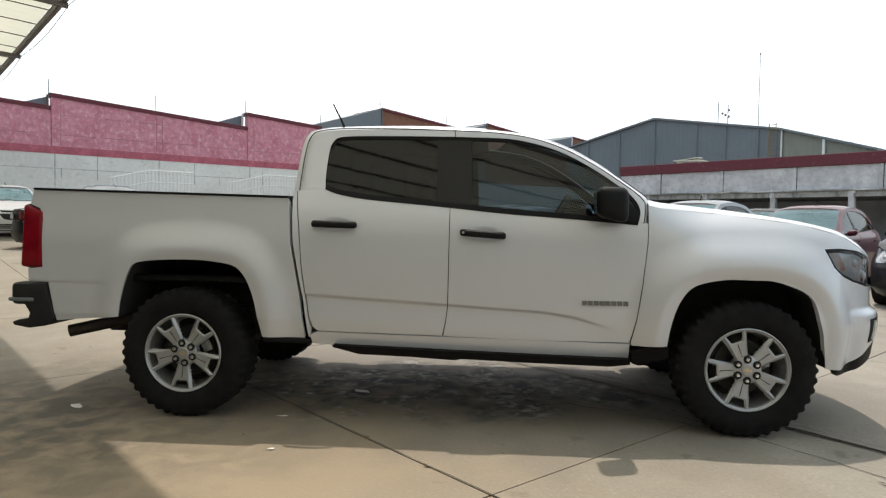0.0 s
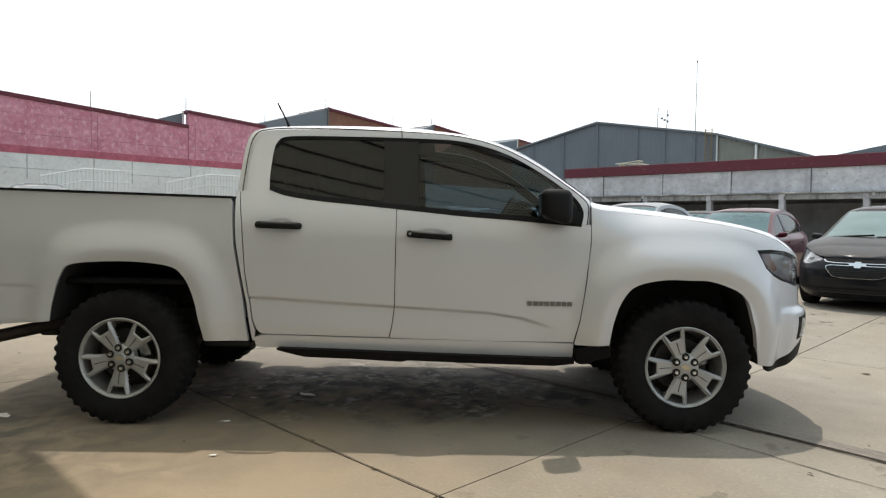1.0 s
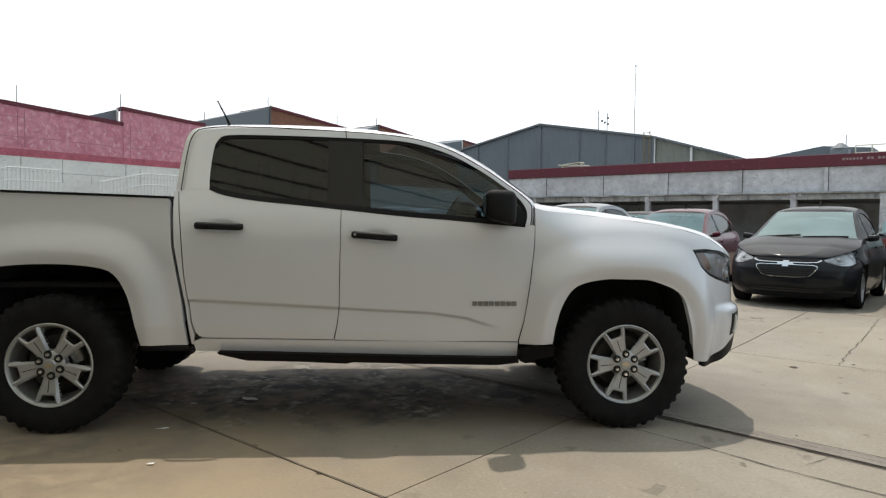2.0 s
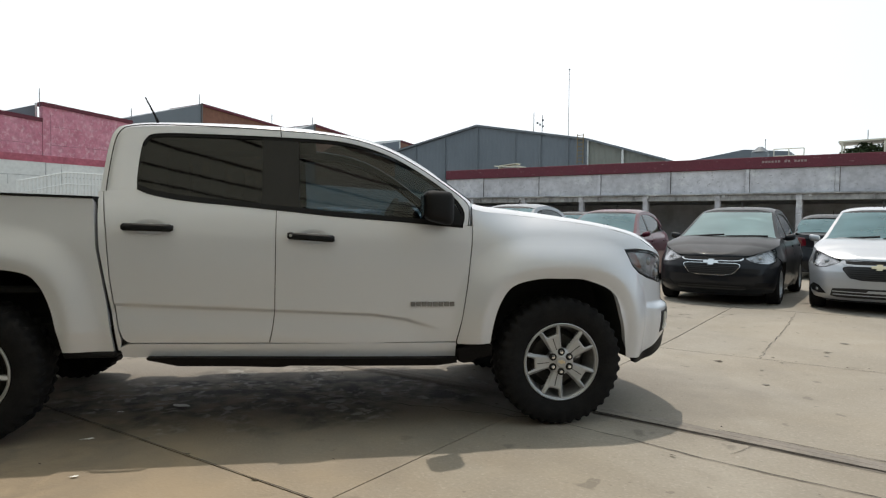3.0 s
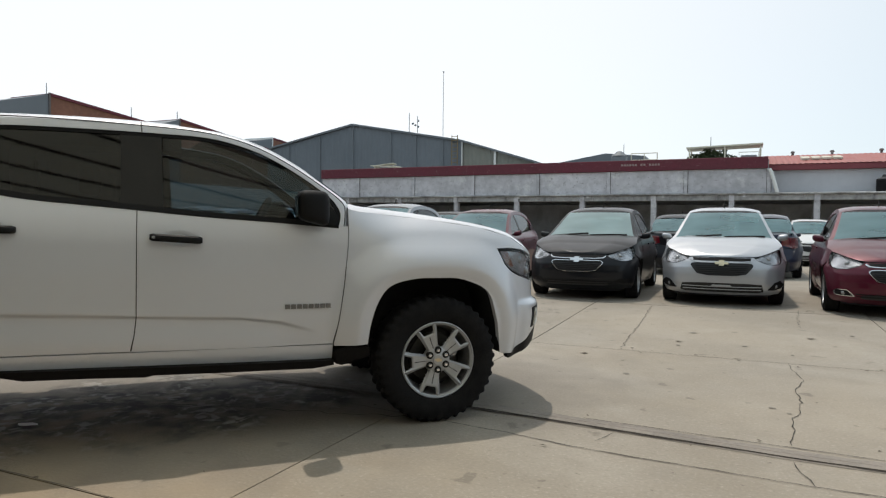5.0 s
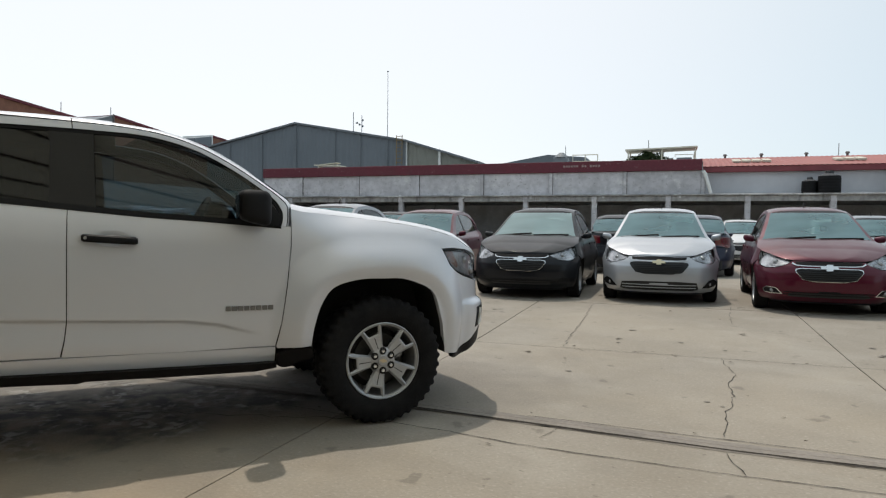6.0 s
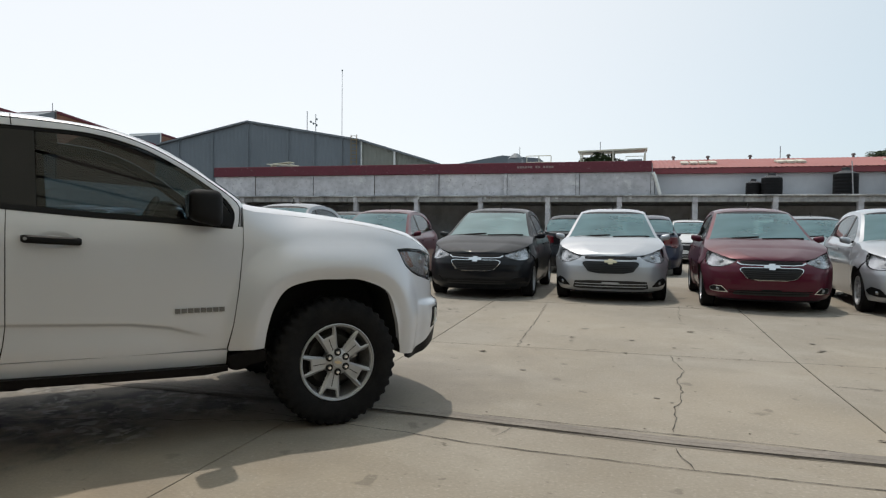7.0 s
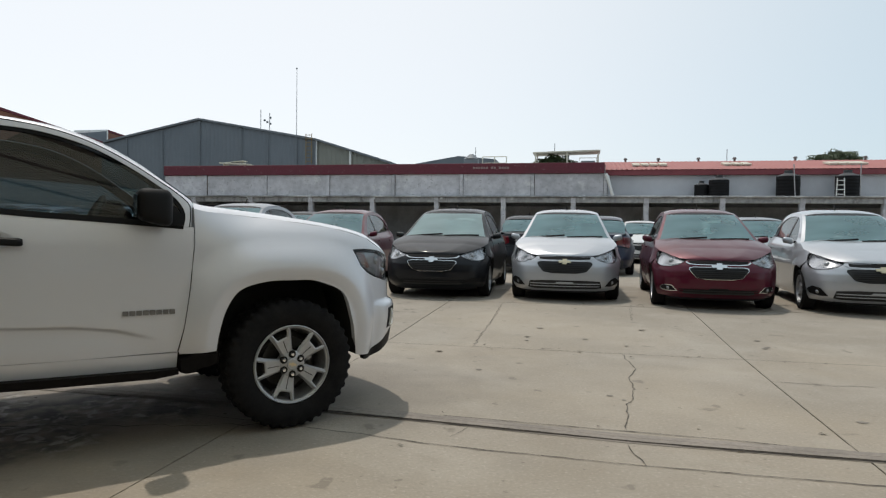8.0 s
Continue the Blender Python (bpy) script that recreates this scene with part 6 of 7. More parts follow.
        for host, a, b in ((fd, 0.6, 1.40), (rd, 1.47, 2.8)):
            u2 = [q for q in up if s_at(a) <= q[0] <= s_at(b)]
            l2 = [q for q in lo if s_at(a) <= q[0] <= s_at(b)]
            pts = u2 + l2[::-1]
            clean = []
            for q in pts:
                if not clean or math.dist(q, clean[-1]) > 0.012:
                    clean.append(q)
            if math.dist(clean[0], clean[-1]) < 0.012:
                clean.pop()
            part("window", skin(m(clean), cflank(0.012), 0.1, 0.003, out), M["tint"], host)
        part("centre_post", skin(m(yz([(1.40, bl(1.4)), (1.47, bl(1.47)), (1.47, 1.385), (1.40, 1.38)])), cflank(0.008), 0.1, 0.01, out), M["black_gloss"], car)
        part("belt_trim", skin(m([(q[0], q[1] + 0.006) for q in lo] + [(q[0], q[1] - 0.008) for q in lo[::-1]]), cflank(-0.004), 0.2, 0.006, out), M["black_plastic"], car)
        for host, a in ((fd, 1.18), (rd, 2.14)):
            part("handle", skin(m(yz([(a, 0.845), (a + 0.19, 0.853), (a + 0.19, 0.878), (a, 0.870)])), cflank(-0.03), 0.05, 0.018, out), paint, host)
        bm = rbox(0.800, 0.955, 0.60, 0.72, 0.965, 1.062, 0.038, 3)
        for q in bm.verts:
            q.co.z -= 0.03 * (0.955 - q.co.x) / 0.18
            q.co.y += 0.35 * (0.955 - q.co.x) * 0.2
            q.co.x *= sg
        if sg < 0:
            bmesh.ops.reverse_faces(bm, faces=bm.faces[:])
        mir = part("mirror", bm, paint, car)
        bm = bmesh.new()
        tube(bm, [(sg * 0.85, 0.67, 0.985), (sg * 0.74, 0.66, 0.97)], 0.022, 6)
        part("mirror_arm", bm, M["black_plastic"], mir)
        # wheel wells
        for arch, cy in ((AF, 0.0), (AR, 2.52)):
            bm = bmesh.new()
            cols = []
            for d in (0.004, 0.30):
                cols.append([])
                for s, z in arch:
                    p = cflank(0.004)(sg * s, z)
                    cols[-1].append(bm.verts.new((p.x - sg * d, cy + (p.y - cy) * 1.02, p.z + 0.006)))
            for i in range(len(arch) - 1):
                bm.faces.new((cols[0][i], cols[0][i + 1], cols[1][i + 1], cols[1][i]))
            part("wheel_well", bm, M["under"], car)
        # tail lamps
        tl = [(s_at(3.05), 0.72), (s_at(3.02), 0.93), (s_at(3.22), 0.965), (CREAR - 0.42, 0.955), (CREAR - 0.40, 0.78), (s_at(3.2), 0.70)]
        part("taillight", skin(m(tl), cflank(-0.004), 0.05, 0.02, (0, 1, 0)), M["red_dark"], car)
        for cy in (0.0, 2.52):
            at = Matrix.Translation((sg * 0.755, cy, 0.298)) @ pose(0, 0, 0, 0, 0, 90 if sg > 0 else -90)
            wheel = child("wheel", CAR_RIM, car, at)
            child("tyre", CAR_TYRE, wheel)
            child("brake_disc", CAR_DISC, wheel)
            for k in range(7):
                child("spoke", CAR_SPOKE, wheel, pose(0, 0, 0, 0, 360 / 7 * k, 0))
    # glasshouse
    front_line = [q for q in C_ROOF if q[0] <= s_at(1.17)]
    part("windscreen", cacross(front_line, 0.03, 14, -0.13, span=(0.035, 0.965)), M[screen], car)
    for a, b in ((0, 0.035), (0.965, 1)):
        part("pillar", cacross(front_line, 0.03, 2, -0.13, span=(a, b)), paint, car)
    part("screen_band", cacross([(s_at(1.10), 1.366), (s_at(1.17), 1.400)], 0.034, 12, -0.135, span=(0.06, 0.94)), M["black_gloss"], car)
    part("roof", cacross([q for q in C_ROOF if s_at(1.15) <= q[0] <= s_at(2.56)], 0.05, 14, -0.03), paint, car)
    part("rear_screen", cacross([q for q in C_ROOF if q[0] >= s_at(2.54)], 0.02, 14, 0.10), M["screen"], car)
    part("boot_lid", cacross([(s_at(3.12), 1.055), (s_at(3.2), 1.05), (s_at(3.3), 1.035), (CREAR - 0.45, 1.02), (CREAR - 0.2, 1.015), (CREAR - 0.01, 1.01)], 0.02, 12), paint, car)
    part("cowl", cacross([(s_at(0.44), 0.945), (s_at(0.33), 0.945)], 0.05, 12, -0.13), M["black_plastic"], car)
    half = [(CREAR, 0.72), (CREAR - 0.40, 0.72), (s_at(3.2), 0.69), (s_at(3.05), 0.69), (s_at(3.0), 0.22), (CREAR - 0.7, 0.18), (CREAR, 0.18)]
    mirror_half = [(2 * CREAR - s, z) for s, z in half[::-1]][1:-1]

    def rear_fn(off=0.0):
        base = cflank(off)
        return lambda s, z: base(s, z) if s <= CREAR else Vector((-base(2 * CREAR - s, z).x, base(2 * CREAR - s, z).y, z))
    part("rear_bumper", skin(half + mirror_half, rear_fn(), 0.06, 0.02, (0, 1, 0)), paint, car)
    half = [(CREAR, 1.012), (CREAR - 0.2, 1.015), (CREAR - 0.40, 1.02), (s_at(3.2), 1.0), (s_at(3.12), 0.99), (s_at(3.14), 0.72), (CREAR - 0.38, 0.728), (CREAR, 0.728)]
    mirror_half = [(2 * CREAR - s, z) for s, z in half[::-1]][1:-1]
    part("boot_face", skin(half + mirror_half, rear_fn(), 0.06, 0.02, (0, 1, 0)), paint, car)
    part("plate", plate(-0.2, 0.2, 0.78, 0.89, 3.475), M["lightwall"], car)
    bm = bmesh.new()
    tube(bm, [(0.0, 1.55, 1.50), (0.0, 1.62, 1.60)], [0.012, 0.007], 8)
    part("aerial", bm, M["black_plastic"], car)
    for x0, x1, sw in ((-0.62, -0.02, 0.03), (0.02, 0.6, 0.03)):
        bm = bmesh.new()
        pts = []
        for k in range(8):
            x = x0 + (x1 - x0) * k / 7
            pts.append((x, 0.195 + 0.13 * (x / 0.75) ** 2 + 0.05 * k / 7, 1.005 + 0.03 * k / 7 - 0.03 * (x / 0.75) ** 2))
        tube(bm, pts, 0.014, 5)
        part("wiper", bm, M["black_plastic"], car)
    part("screen_label", rbox(0.47, 0.55, 0.60, 0.604, 1.075, 1.115, 0.001, 1, None), M["white"], car)
    part("underbody", rbox(-0.56, 0.56, -0.62, 3.35, 0.17, 0.42, 0.03, 1), M["under"], car)
    part("floor_pan", rbox(-0.78, 0.78, 0.42, 2.12, 0.20, 0.45, 0.03, 1), M["under"], car)
    part("engine_bay", rbox(-0.60, 0.60, -0.55, 0.50, 0.30, 0.66, 0.05, 1), M["under"], car)
    # cabin
    part("dashboard", rbox(-0.68, 0.68, 0.50, 0.95, 0.70, 0.97, 0.06, 3), M["interior"], car)
    for x in (-0.37, 0.37):
        part("seat_back", rbox(x - 0.23, x + 0.23, 1.55, 1.70, 0.5, 1.08, 0.05, 2), M["seat"], car)
        part("headrest", rbox(x - 0.12, x + 0.12, 1.60, 1.70, 1.10, 1.26, 0.04, 2), M["seat"], car)
    part("rear_bench", rbox(-0.62, 0.62, 2.35, 2.5, 0.5, 1.05, 0.05, 2), M["seat"], car)
    bm = bmesh.new()
    ph = pose(0.37, 0.98, 0.93, 65, 0, 0)
    tube(bm, [tuple(ph @ Vector((0.18 * math.cos(i * math.tau / 24), 0.18 * math.sin(i * math.tau / 24), 0))) for i in range(25)], 0.015, 6, cap=False)
    part("steering_wheel", bm, M["interior"], car)
    bm = bmesh.new()
    box(bm, -0.10, 0.10, 1.02, 1.04, 1.30, 1.36)
    part("inner_mirror", bm, M["interior"], car, smooth=False)
    return car


def paint_mat(name, col, metal=0.0, rough=0.3, veil=0.1, coat=0.5, top_grey=0.16):
    """Car paint with a thin uneven dusty film, and grey mixed in towards its upper faces."""
    m = mat(name, col, rough, metal=metal, var=0.06, scale=2.0, coat=coat, spec=0.12, tint=tuple(c * (1 - veil) + 0.25 * veil * 0.5 for c in col))
    n, ln = m.node_tree.nodes, m.node_tree.links
    b = n["Principled BSDF"]
    base = b.inputs["Base Color"].links[0].from_socket
    geo, sep, up, spots, amount, mix = (n.new("ShaderNode" + k) for k in ("NewGeometry", "SeparateXYZ", "MapRange", "TexNoise", "Math", "MixRGB"))
    ln.new(geo.outputs["Normal"], sep.inputs["Vector"])
    ln.new(sep.outputs["Z"], up.inputs["Value"])
    up.inputs["From Min"].default_value, up.inputs["From Max"].default_value = 0.35, 0.95
    up.inputs["To Max"].default_value = top_grey
    spots.inputs["Scale"].default_value = 3.0
    ln.new(n["Texture Coordinate"].outputs["Object"], spots.inputs["Vector"])
    amount.operation = "MULTIPLY"
    ln.new(up.outputs["Result"], amount.inputs[0])
    ln.new(spots.outputs["Fac"], amount.inputs[1])
    ln.new(amount.outputs["Value"], mix.inputs["Fac"])
    ln.new(base, mix.inputs["Color1"])
    mix.inputs["Color2"].default_value = (0.36, 0.34, 0.32, 1)
    ln.new(mix.outputs["Color"], b.inputs["Base Color"])
    return m


P_BLACK = paint_mat("black_paint", (0.010, 0.011, 0.014), 0.5, 0.5, veil=0.015, coat=0.4, top_grey=0.08)
P_SILVER = paint_mat("silver_paint", (0.45, 0.468, 0.50), 0.65, 0.40, coat=1.0)
P_RED = paint_mat("wine_red_paint", (0.082, 0.005, 0.019), 0.45, 0.46, 0.06, 0.55, 0.26)
P_BLUE = paint_mat("dark_blue_paint", (0.007, 0.010, 0.032), 0.2, 0.3)
P_GREY = paint_mat("grey_paint", (0.25, 0.265, 0.285), 0.5, 0.36)
P_WHITE = paint_mat("plain_white_paint", (0.68, 0.68, 0.68), 0.0, 0.3)
M_BRIGHT = saloon(P_RED, True)
M_DARK = saloon(P_BLACK, True, False, "screen_pale")
M_PLAIN = saloon(P_SILVER, False)
recoloured = {}


def park(model, base, paint, v, u, turn, label, category="car", group="parked cars"):
    car = copy_thing(model, YARD @ pose(v, u, grade(v, u) - 0.002, 0, 0, turn))
    for o in car.children_recursive:
        if o.data.materials[0] == base and paint != base:
            key = (o.data.name, paint.name)
            if key not in recoloured:
                recoloured[key] = o.data.copy()
                recoloured[key].materials[0] = paint
            o.data = recoloured[key]
    return tagged(car, label, category, group)


park(M_DARK, P_BLACK, P_BLACK, 1.62, 9.68, 1, "glossy black saloon car with a chrome-edged grille")
park(M_PLAIN, P_SILVER, P_SILVER, 3.70, 9.82, 1, "silver saloon car with a gold emblem on its nose")
park(M_BRIGHT, P_RED, P_RED, 5.88, 9.33, -1, "dusty wine-red saloon car with chrome fog lamp trims")
park(M_PLAIN, P_SILVER, P_SILVER, 7.97, 9.28, -4, "silver saloon car with a scuffed front bumper")
park(M_BRIGHT, P_RED, P_RED, -0.98, 10.7, 3, "wine-red saloon car half hidden by the pickup")
park(M_PLAIN, P_SILVER, P_GREY, -2.75, 9.65, 3, "grey car seen over the pickup's bonnet").scale.z = 1.06
park(M_PLAIN, P_SILVER, P_BLACK, -4.5, 16.2, 0, "black saloon car behind the first row").scale.z = 1.06
park(M_PLAIN, P_SILVER, P_SILVER, -7.3, 9.3, 3, "pale silver saloon car on the pickup's far side")
park(M_PLAIN, P_SILVER, P_SILVER, -5.1, 9.0, 3, "silver saloon car behind the pickup's cab")
park(M_PLAIN, P_SILVER, P_WHITE, -12.0, 13.3, 3, "white saloon car on the rising ground, far end of the row")
park(M_PLAIN, P_SILVER, P_BLACK, 2.5, 19.0, 180, "black saloon car seen from behind, in the second row")
park(M_PLAIN, P_SILVER, P_BLUE, 4.4, 18.9, 180, "dark blue saloon car with red tail lights, second row")
park(M_PLAIN, P_SILVER, P_WHITE, 6.05, 23.0, 0, "white saloon car far back in the yard")
park(M_PLAIN, P_SILVER, P_GREY, 8.3, 15.5, 0, "grey saloon car behind the front row")
park(M_PLAIN, P_SILVER, P_WHITE, -0.2, 19.5, 0, "white saloon car between the parked rows")
park(M_PLAIN, P_SILVER, P_WHITE, 8.6, 21.5, 0, "white saloon car half hidden in the third row")
park(M_PLAIN, P_SILVER, P_WHITE, -18.7, 1.65, 90, "white saloon car on the rising ground by the wall")
park(M_PLAIN, P_SILVER, P_BLACK, -16.2, 4.75, 180, "black saloon car below the raised strip by the wall")
rack_car = park(M_PLAIN, P_SILVER, P_WHITE, -19.1, 6.05, 180, "white car with silver roof rails by the yard wall")
for x in (-0.50, 0.50):
    bm = bmesh.new()
    tube(bm, [(x, 1.25, 1.47), (x, 1.35, 1.53), (x, 2.25, 1.53), (x, 2.40, 1.45)], 0.018, 6)
    part("roof_rail", bm, M["alloy"], rack_car)
for model in (M_BRIGHT, M_DARK, M_PLAIN):
    for o in list(model.children_recursive) + [model]:
        bpy.data.objects.remove(o)


# ---- small things round the yard ----
def water_tank(v, u, z, r, h):
    e = new("water_tank")
    e.empty_display_size = 0.2
    tagged(e, "ribbed black plastic water tank on the concrete deck", "water tank", "tanks on the deck")
    e.matrix_basis = YARD @ pose(v, u, z)
    bm = bmesh.new()
    prof = [(0.001, 0.0), (r, 0.0)]
    for k in range(6):
        a = h * 0.12 * k
        prof += [(r, a + 0.01), (r * 1.02, a + 0.03), (r * 1.02, a + h * 0.12 - 0.03), (r, a + h * 0.12 - 0.01)]
    prof += [(r * 1.0, h * 0.78)]
    lathe(bm, prof, 28)
    bmesh.ops.transform(bm, matrix=pose(0, 0, 0, 90), verts=bm.verts[:])
    bmesh.ops.recalc_face_normals(bm, faces=bm.faces[:])
    part("body", bm, M["black_plastic"], e)
    bm = bmesh.new()
    lathe(bm, [(r * 1.02, h * 0.775), (r * 1.0, h * 0.80), (r * 0.42, h * 0.90), (r * 0.36, h * 0.91), (r * 0.36, h), (0.001, h)], 28)
    bmesh.ops.transform(bm, matrix=pose(0, 0, 0, 90), verts=bm.verts[:])
    bmesh.ops.recalc_face_normals(bm, faces=bm.faces[:])
    part("shoulder", bm, M["tank_top"], e, "dusty grey tank shoulder")
    bm = bmesh.new()
    lathe(bm, [(0.001, h + 0.04), (r * 0.30, h + 0.03), (r * 0.38, h - 0.01)], 20)
    bmesh.ops.transform(bm, matrix=pose(0, 0, 0, 90), verts=bm.verts[:])
    part("lid", bm, M["black_plastic"], e)
    return e


for v, u, r, h in ((10.35, 37.9, 0.38, 0.92), (11.2, 37.6, 0.52, 1.22), (14.7, 37.6, 0.58, 1.46), (17.6, 37.6, 0.58, 1.46), (24.0, 37.6, 0.58, 1.46)):
    water_tank(v, u, 3.10, r, h)
for v, lean in ((14.85, -0.10), (17.95, 0.0)):
    bm = bmesh.new()
    tube(bm, [(0, 0, 0), (lean, 0, 1.72)], 0.027, 8)
    tagged(part("standpipe", bm, M["pipe_grey"]), "thin pale grey standpipe in front of a tank", "pipe", "standpipes").matrix_basis = YARD @ pose(v, 36.85, 3.14)
bm = bmesh.new()
for dx in (-0.2, 0.2):
    tube(bm, [(dx, 0, 0), (dx * 0.8, 0, 1.0)], 0.025, 6)
for k in range(4):
    tube(bm, [(-0.2, 0, 0.15 + 0.24 * k), (0.2, 0, 0.15 + 0.24 * k)], 0.02, 6)
tagged(part("ladder", bm, M["white"]), "short white steel ladder leaning on a tank", "ladder").matrix_basis = YARD @ pose(17.05, 36.95, 3.12)

# roof terrace: pergola with shrubs, hut and railing
perg = new("pergola")
perg.empty_display_size = 0.2
tagged(perg, "pale steel pergola on the hall roof", "pergola")
perg.matrix_basis = YARD @ pose(0.9, 40, 4.9)
for x in (0.1, 2.0, 3.85):
    for y in (0.0, 1.6):
        part("post", rbox(x - 0.04, x + 0.04, y - 0.04, y + 0.04, 0, 1.05, 0.005, 1), M["cream"], perg)
bm = bmesh.new()
box(bm, -0.05, 4.0, -0.1, 1.7, 1.02, 1.10, Matrix.Rotation(radians(-1.5), 4, "Y"))
part("roof", bm, M["cream"], perg, smooth=False)


def leaf_clump(name, at, sx, sy, sz, count, label, cat, m):
    rng = random.Random(name + str(at))
    bm = bmesh.new()
    for _ in range(count):
        while True:
            p = Vector((rng.uniform(-1, 1), rng.uniform(-1, 1), rng.uniform(-1, 1)))
            if 0.35 < p.length < 1:
                break
        bump = 0.8 + 0.35 * noise.noise(p * 2.2)
        c = Vector((p.x * sx, p.y * sy, p.z * sz)) * bump
        a = Vector((rng.uniform(-1, 1), rng.uniform(-1, 1), rng.uniform(-1, 1))).normalized()
        b = a.orthogonal().normalized()
        s = 0.09 * rng.uniform(0.7, 1.5)
        bm.faces.new([bm.verts.new(c + a * s), bm.verts.new(c + b * s * 0.5), bm.verts.new(c - a * s), bm.verts.new(c - b * s * 0.5)])
    return bm


shrub = new("shrub")
tagged(shrub, "dense green shrubs under the pergola", "shrub")
shrub.matrix_basis = YARD @ pose(2.15, 40.6, 5.22)
part("planter", rbox(-1.2, 1.2, -0.3, 0.3, -0.32, 0.12, 0.02, 1), M["greyconc"], shrub)
part("foliage", leaf_clump("a", 1, 1.5, 0.55, 0.85, 2600, "", "", M["leaf"]), M["leaf"], shrub, smooth=False)
bm = bmesh.new()
for x in (-0.7, 0, 0.7):
    tube(bm, [(x, 0, 0), (x + 0.05, 0, 0.3)], 0.03, 6)
part("stem", bm, M["bark"], shrub)
unit = new("roof_unit")
unit.empty_display_size = 0.2
tagged(unit, "grey boxed cooling unit beside the pergola", "cooling unit")
unit.matrix_basis = YARD @ pose(4.15, 40.0, 4.9)
part("case", rbox(-0.42, 0.42, -0.3, 0.3, 0.06, 0.52, 0.02, 1), M["steelgrey"], unit)
for x in (-0.3, 0.3):
    part("foot", rbox(x - 0.05, x + 0.05, -0.28, 0.28, 0, 0.06, 0.005, 1), M["steel"], unit)
bm = bmesh.new()
tube(bm, [(-0.5, 0, 0), (-0.5, 0, 0.72), (0.5, 0, 0.72), (0.5, 0, 0)], 0.025, 6)
part("guard_rail", bm, M["cream"], unit)
tree = new("tree")
tagged(tree, "round green tree crown beyond the roofs", "tree")
tree.matrix_basis = YARD @ pose(25.2, 62, 0)
bm = bmesh.new()
tube(bm, [(0, 0, 0), (0.1, 0, 3), (0, 0.1, 6.6)], [0.28, 0.2, 0.09], 10)
for a in range(6):
    tube(bm, [(0.05, 0, 5.0 + 0.2 * a), (1.1 * math.cos(a * 1.1), 1.1 * math.sin(a * 1.1), 6.3 + 0.2 * (a % 3))], [0.07, 0.03], 6)
part("trunk", bm, M["bark"], tree)
bm = leaf_clump("b", 2, 2.7, 1.9, 1.0, 7200, "", "", M["leaf"])
for q in bm.verts:
    q.co.z += 7.5
part("crown", bm, M["leaf"], tree, smooth=False)
hut = new("roof_hut")
tagged(hut, "small dark tank housing on the hall roof", "roof hut")
hut.matrix_basis = YARD @ pose(-3.0, 40, 4.9)
part("body", rbox(-0.42, 0.42, -0.4, 0.4, 0, 0.72, 0.05, 2), M["steelgrey"], hut)
bm = bmesh.new()
bmesh.ops.create_cone(bm, cap_ends=True, segments=14, radius1=0.5, radius2=0.12, depth=0.3, matrix=Matrix.Translation((0, 0, 0.87)))
part("lid", bm, M["steelgrey"], hut)
bm = bmesh.new()
for x in (0, 0.75, 1.5):
    tube(bm, [(x, 0, 0), (x, 0, 0.85)], 0.03, 6)
for z in (0.45, 0.85):
    tube(bm, [(0, 0, z), (1.5, 0, z)], 0.03, 6)
tagged(part("roof_railing", bm, M["cream"]), "pale pipe railing on the hall roof", "railing").matrix_basis = YARD @ pose(-2.3, 40, 4.9)
for v, u, h in ((-3.4, 44, 2.0), (2.1, 41, 1.8), (13.4, 47, 2.0)):
    bm = bmesh.new()
    tube(bm, [(0, 0, 0), (0, 0, h)], 0.022, 6)
    tagged(part("wire_post", bm, M["steelgrey"]), "thin steel post on the roof", "post", "posts on the roof").matrix_basis = YARD @ pose(v, u, 4.85)
# low grey gable far behind
far_hall = laid(thing("far_hall", (0, 0, 0), "low grey gabled hall far behind the yard", "building"))
for name, pts, m in (("gable", [(-11.5, 3), (-11.5, 6.7), (-6.7, 7.5), (-3.5, 7.2), (-3.5, 3)], M["sheet"]),):
    bm = bmesh.new()
    a = [bm.verts.new((x, 55, z)) for x, z in pts]
    b = [bm.verts.new((x, 66, z)) for x, z in pts]
    bm.faces.new(a)
    bm.faces.new(b[::-1])
    for i in range(len(pts)):
        j = (i + 1) % len(pts)
        bm.faces.new((a[j], a[i], b[i], b[j]))
    bmesh.ops.recalc_face_normals(bm, faces=bm.faces[:])
    part(name, bm, m, far_hall, smooth=False)
# faded lettering on the parapet: plain pale bars
for i in range(14):
    if i in (6, 9):
        continue
    ybox("sign_bar", -1.42 + i * 0.15 - 0.9, -1.42 + i * 0.15 - 0.79, FU - 0.088, FU - 0.07, 4.68, 4.79, M["faded_letter"], parking)
# board on the hall roof
bm = bmesh.new()
box(bm, -1.0, 1.0, -0.4, 0.4, 0.30, 0.36, Matrix.Rotation(radians(3), 4, "Y"))
box(bm, -0.6, 0.7, -0.3, 0.3, 0.42, 0.47, Matrix.Rotation(radians(-5), 4, "Y"))
for x in (-0.7, 0.7):
    box(bm, x - 0.04, x + 0.04, -0.3, 0.3, 0, 0.36)
tagged(part("roof_boards", bm, M["cream"], smooth=False), "pale boards stacked on the hall roof", "boards").matrix_basis = YARD @ pose(-18.2, 38.2, 4.93)

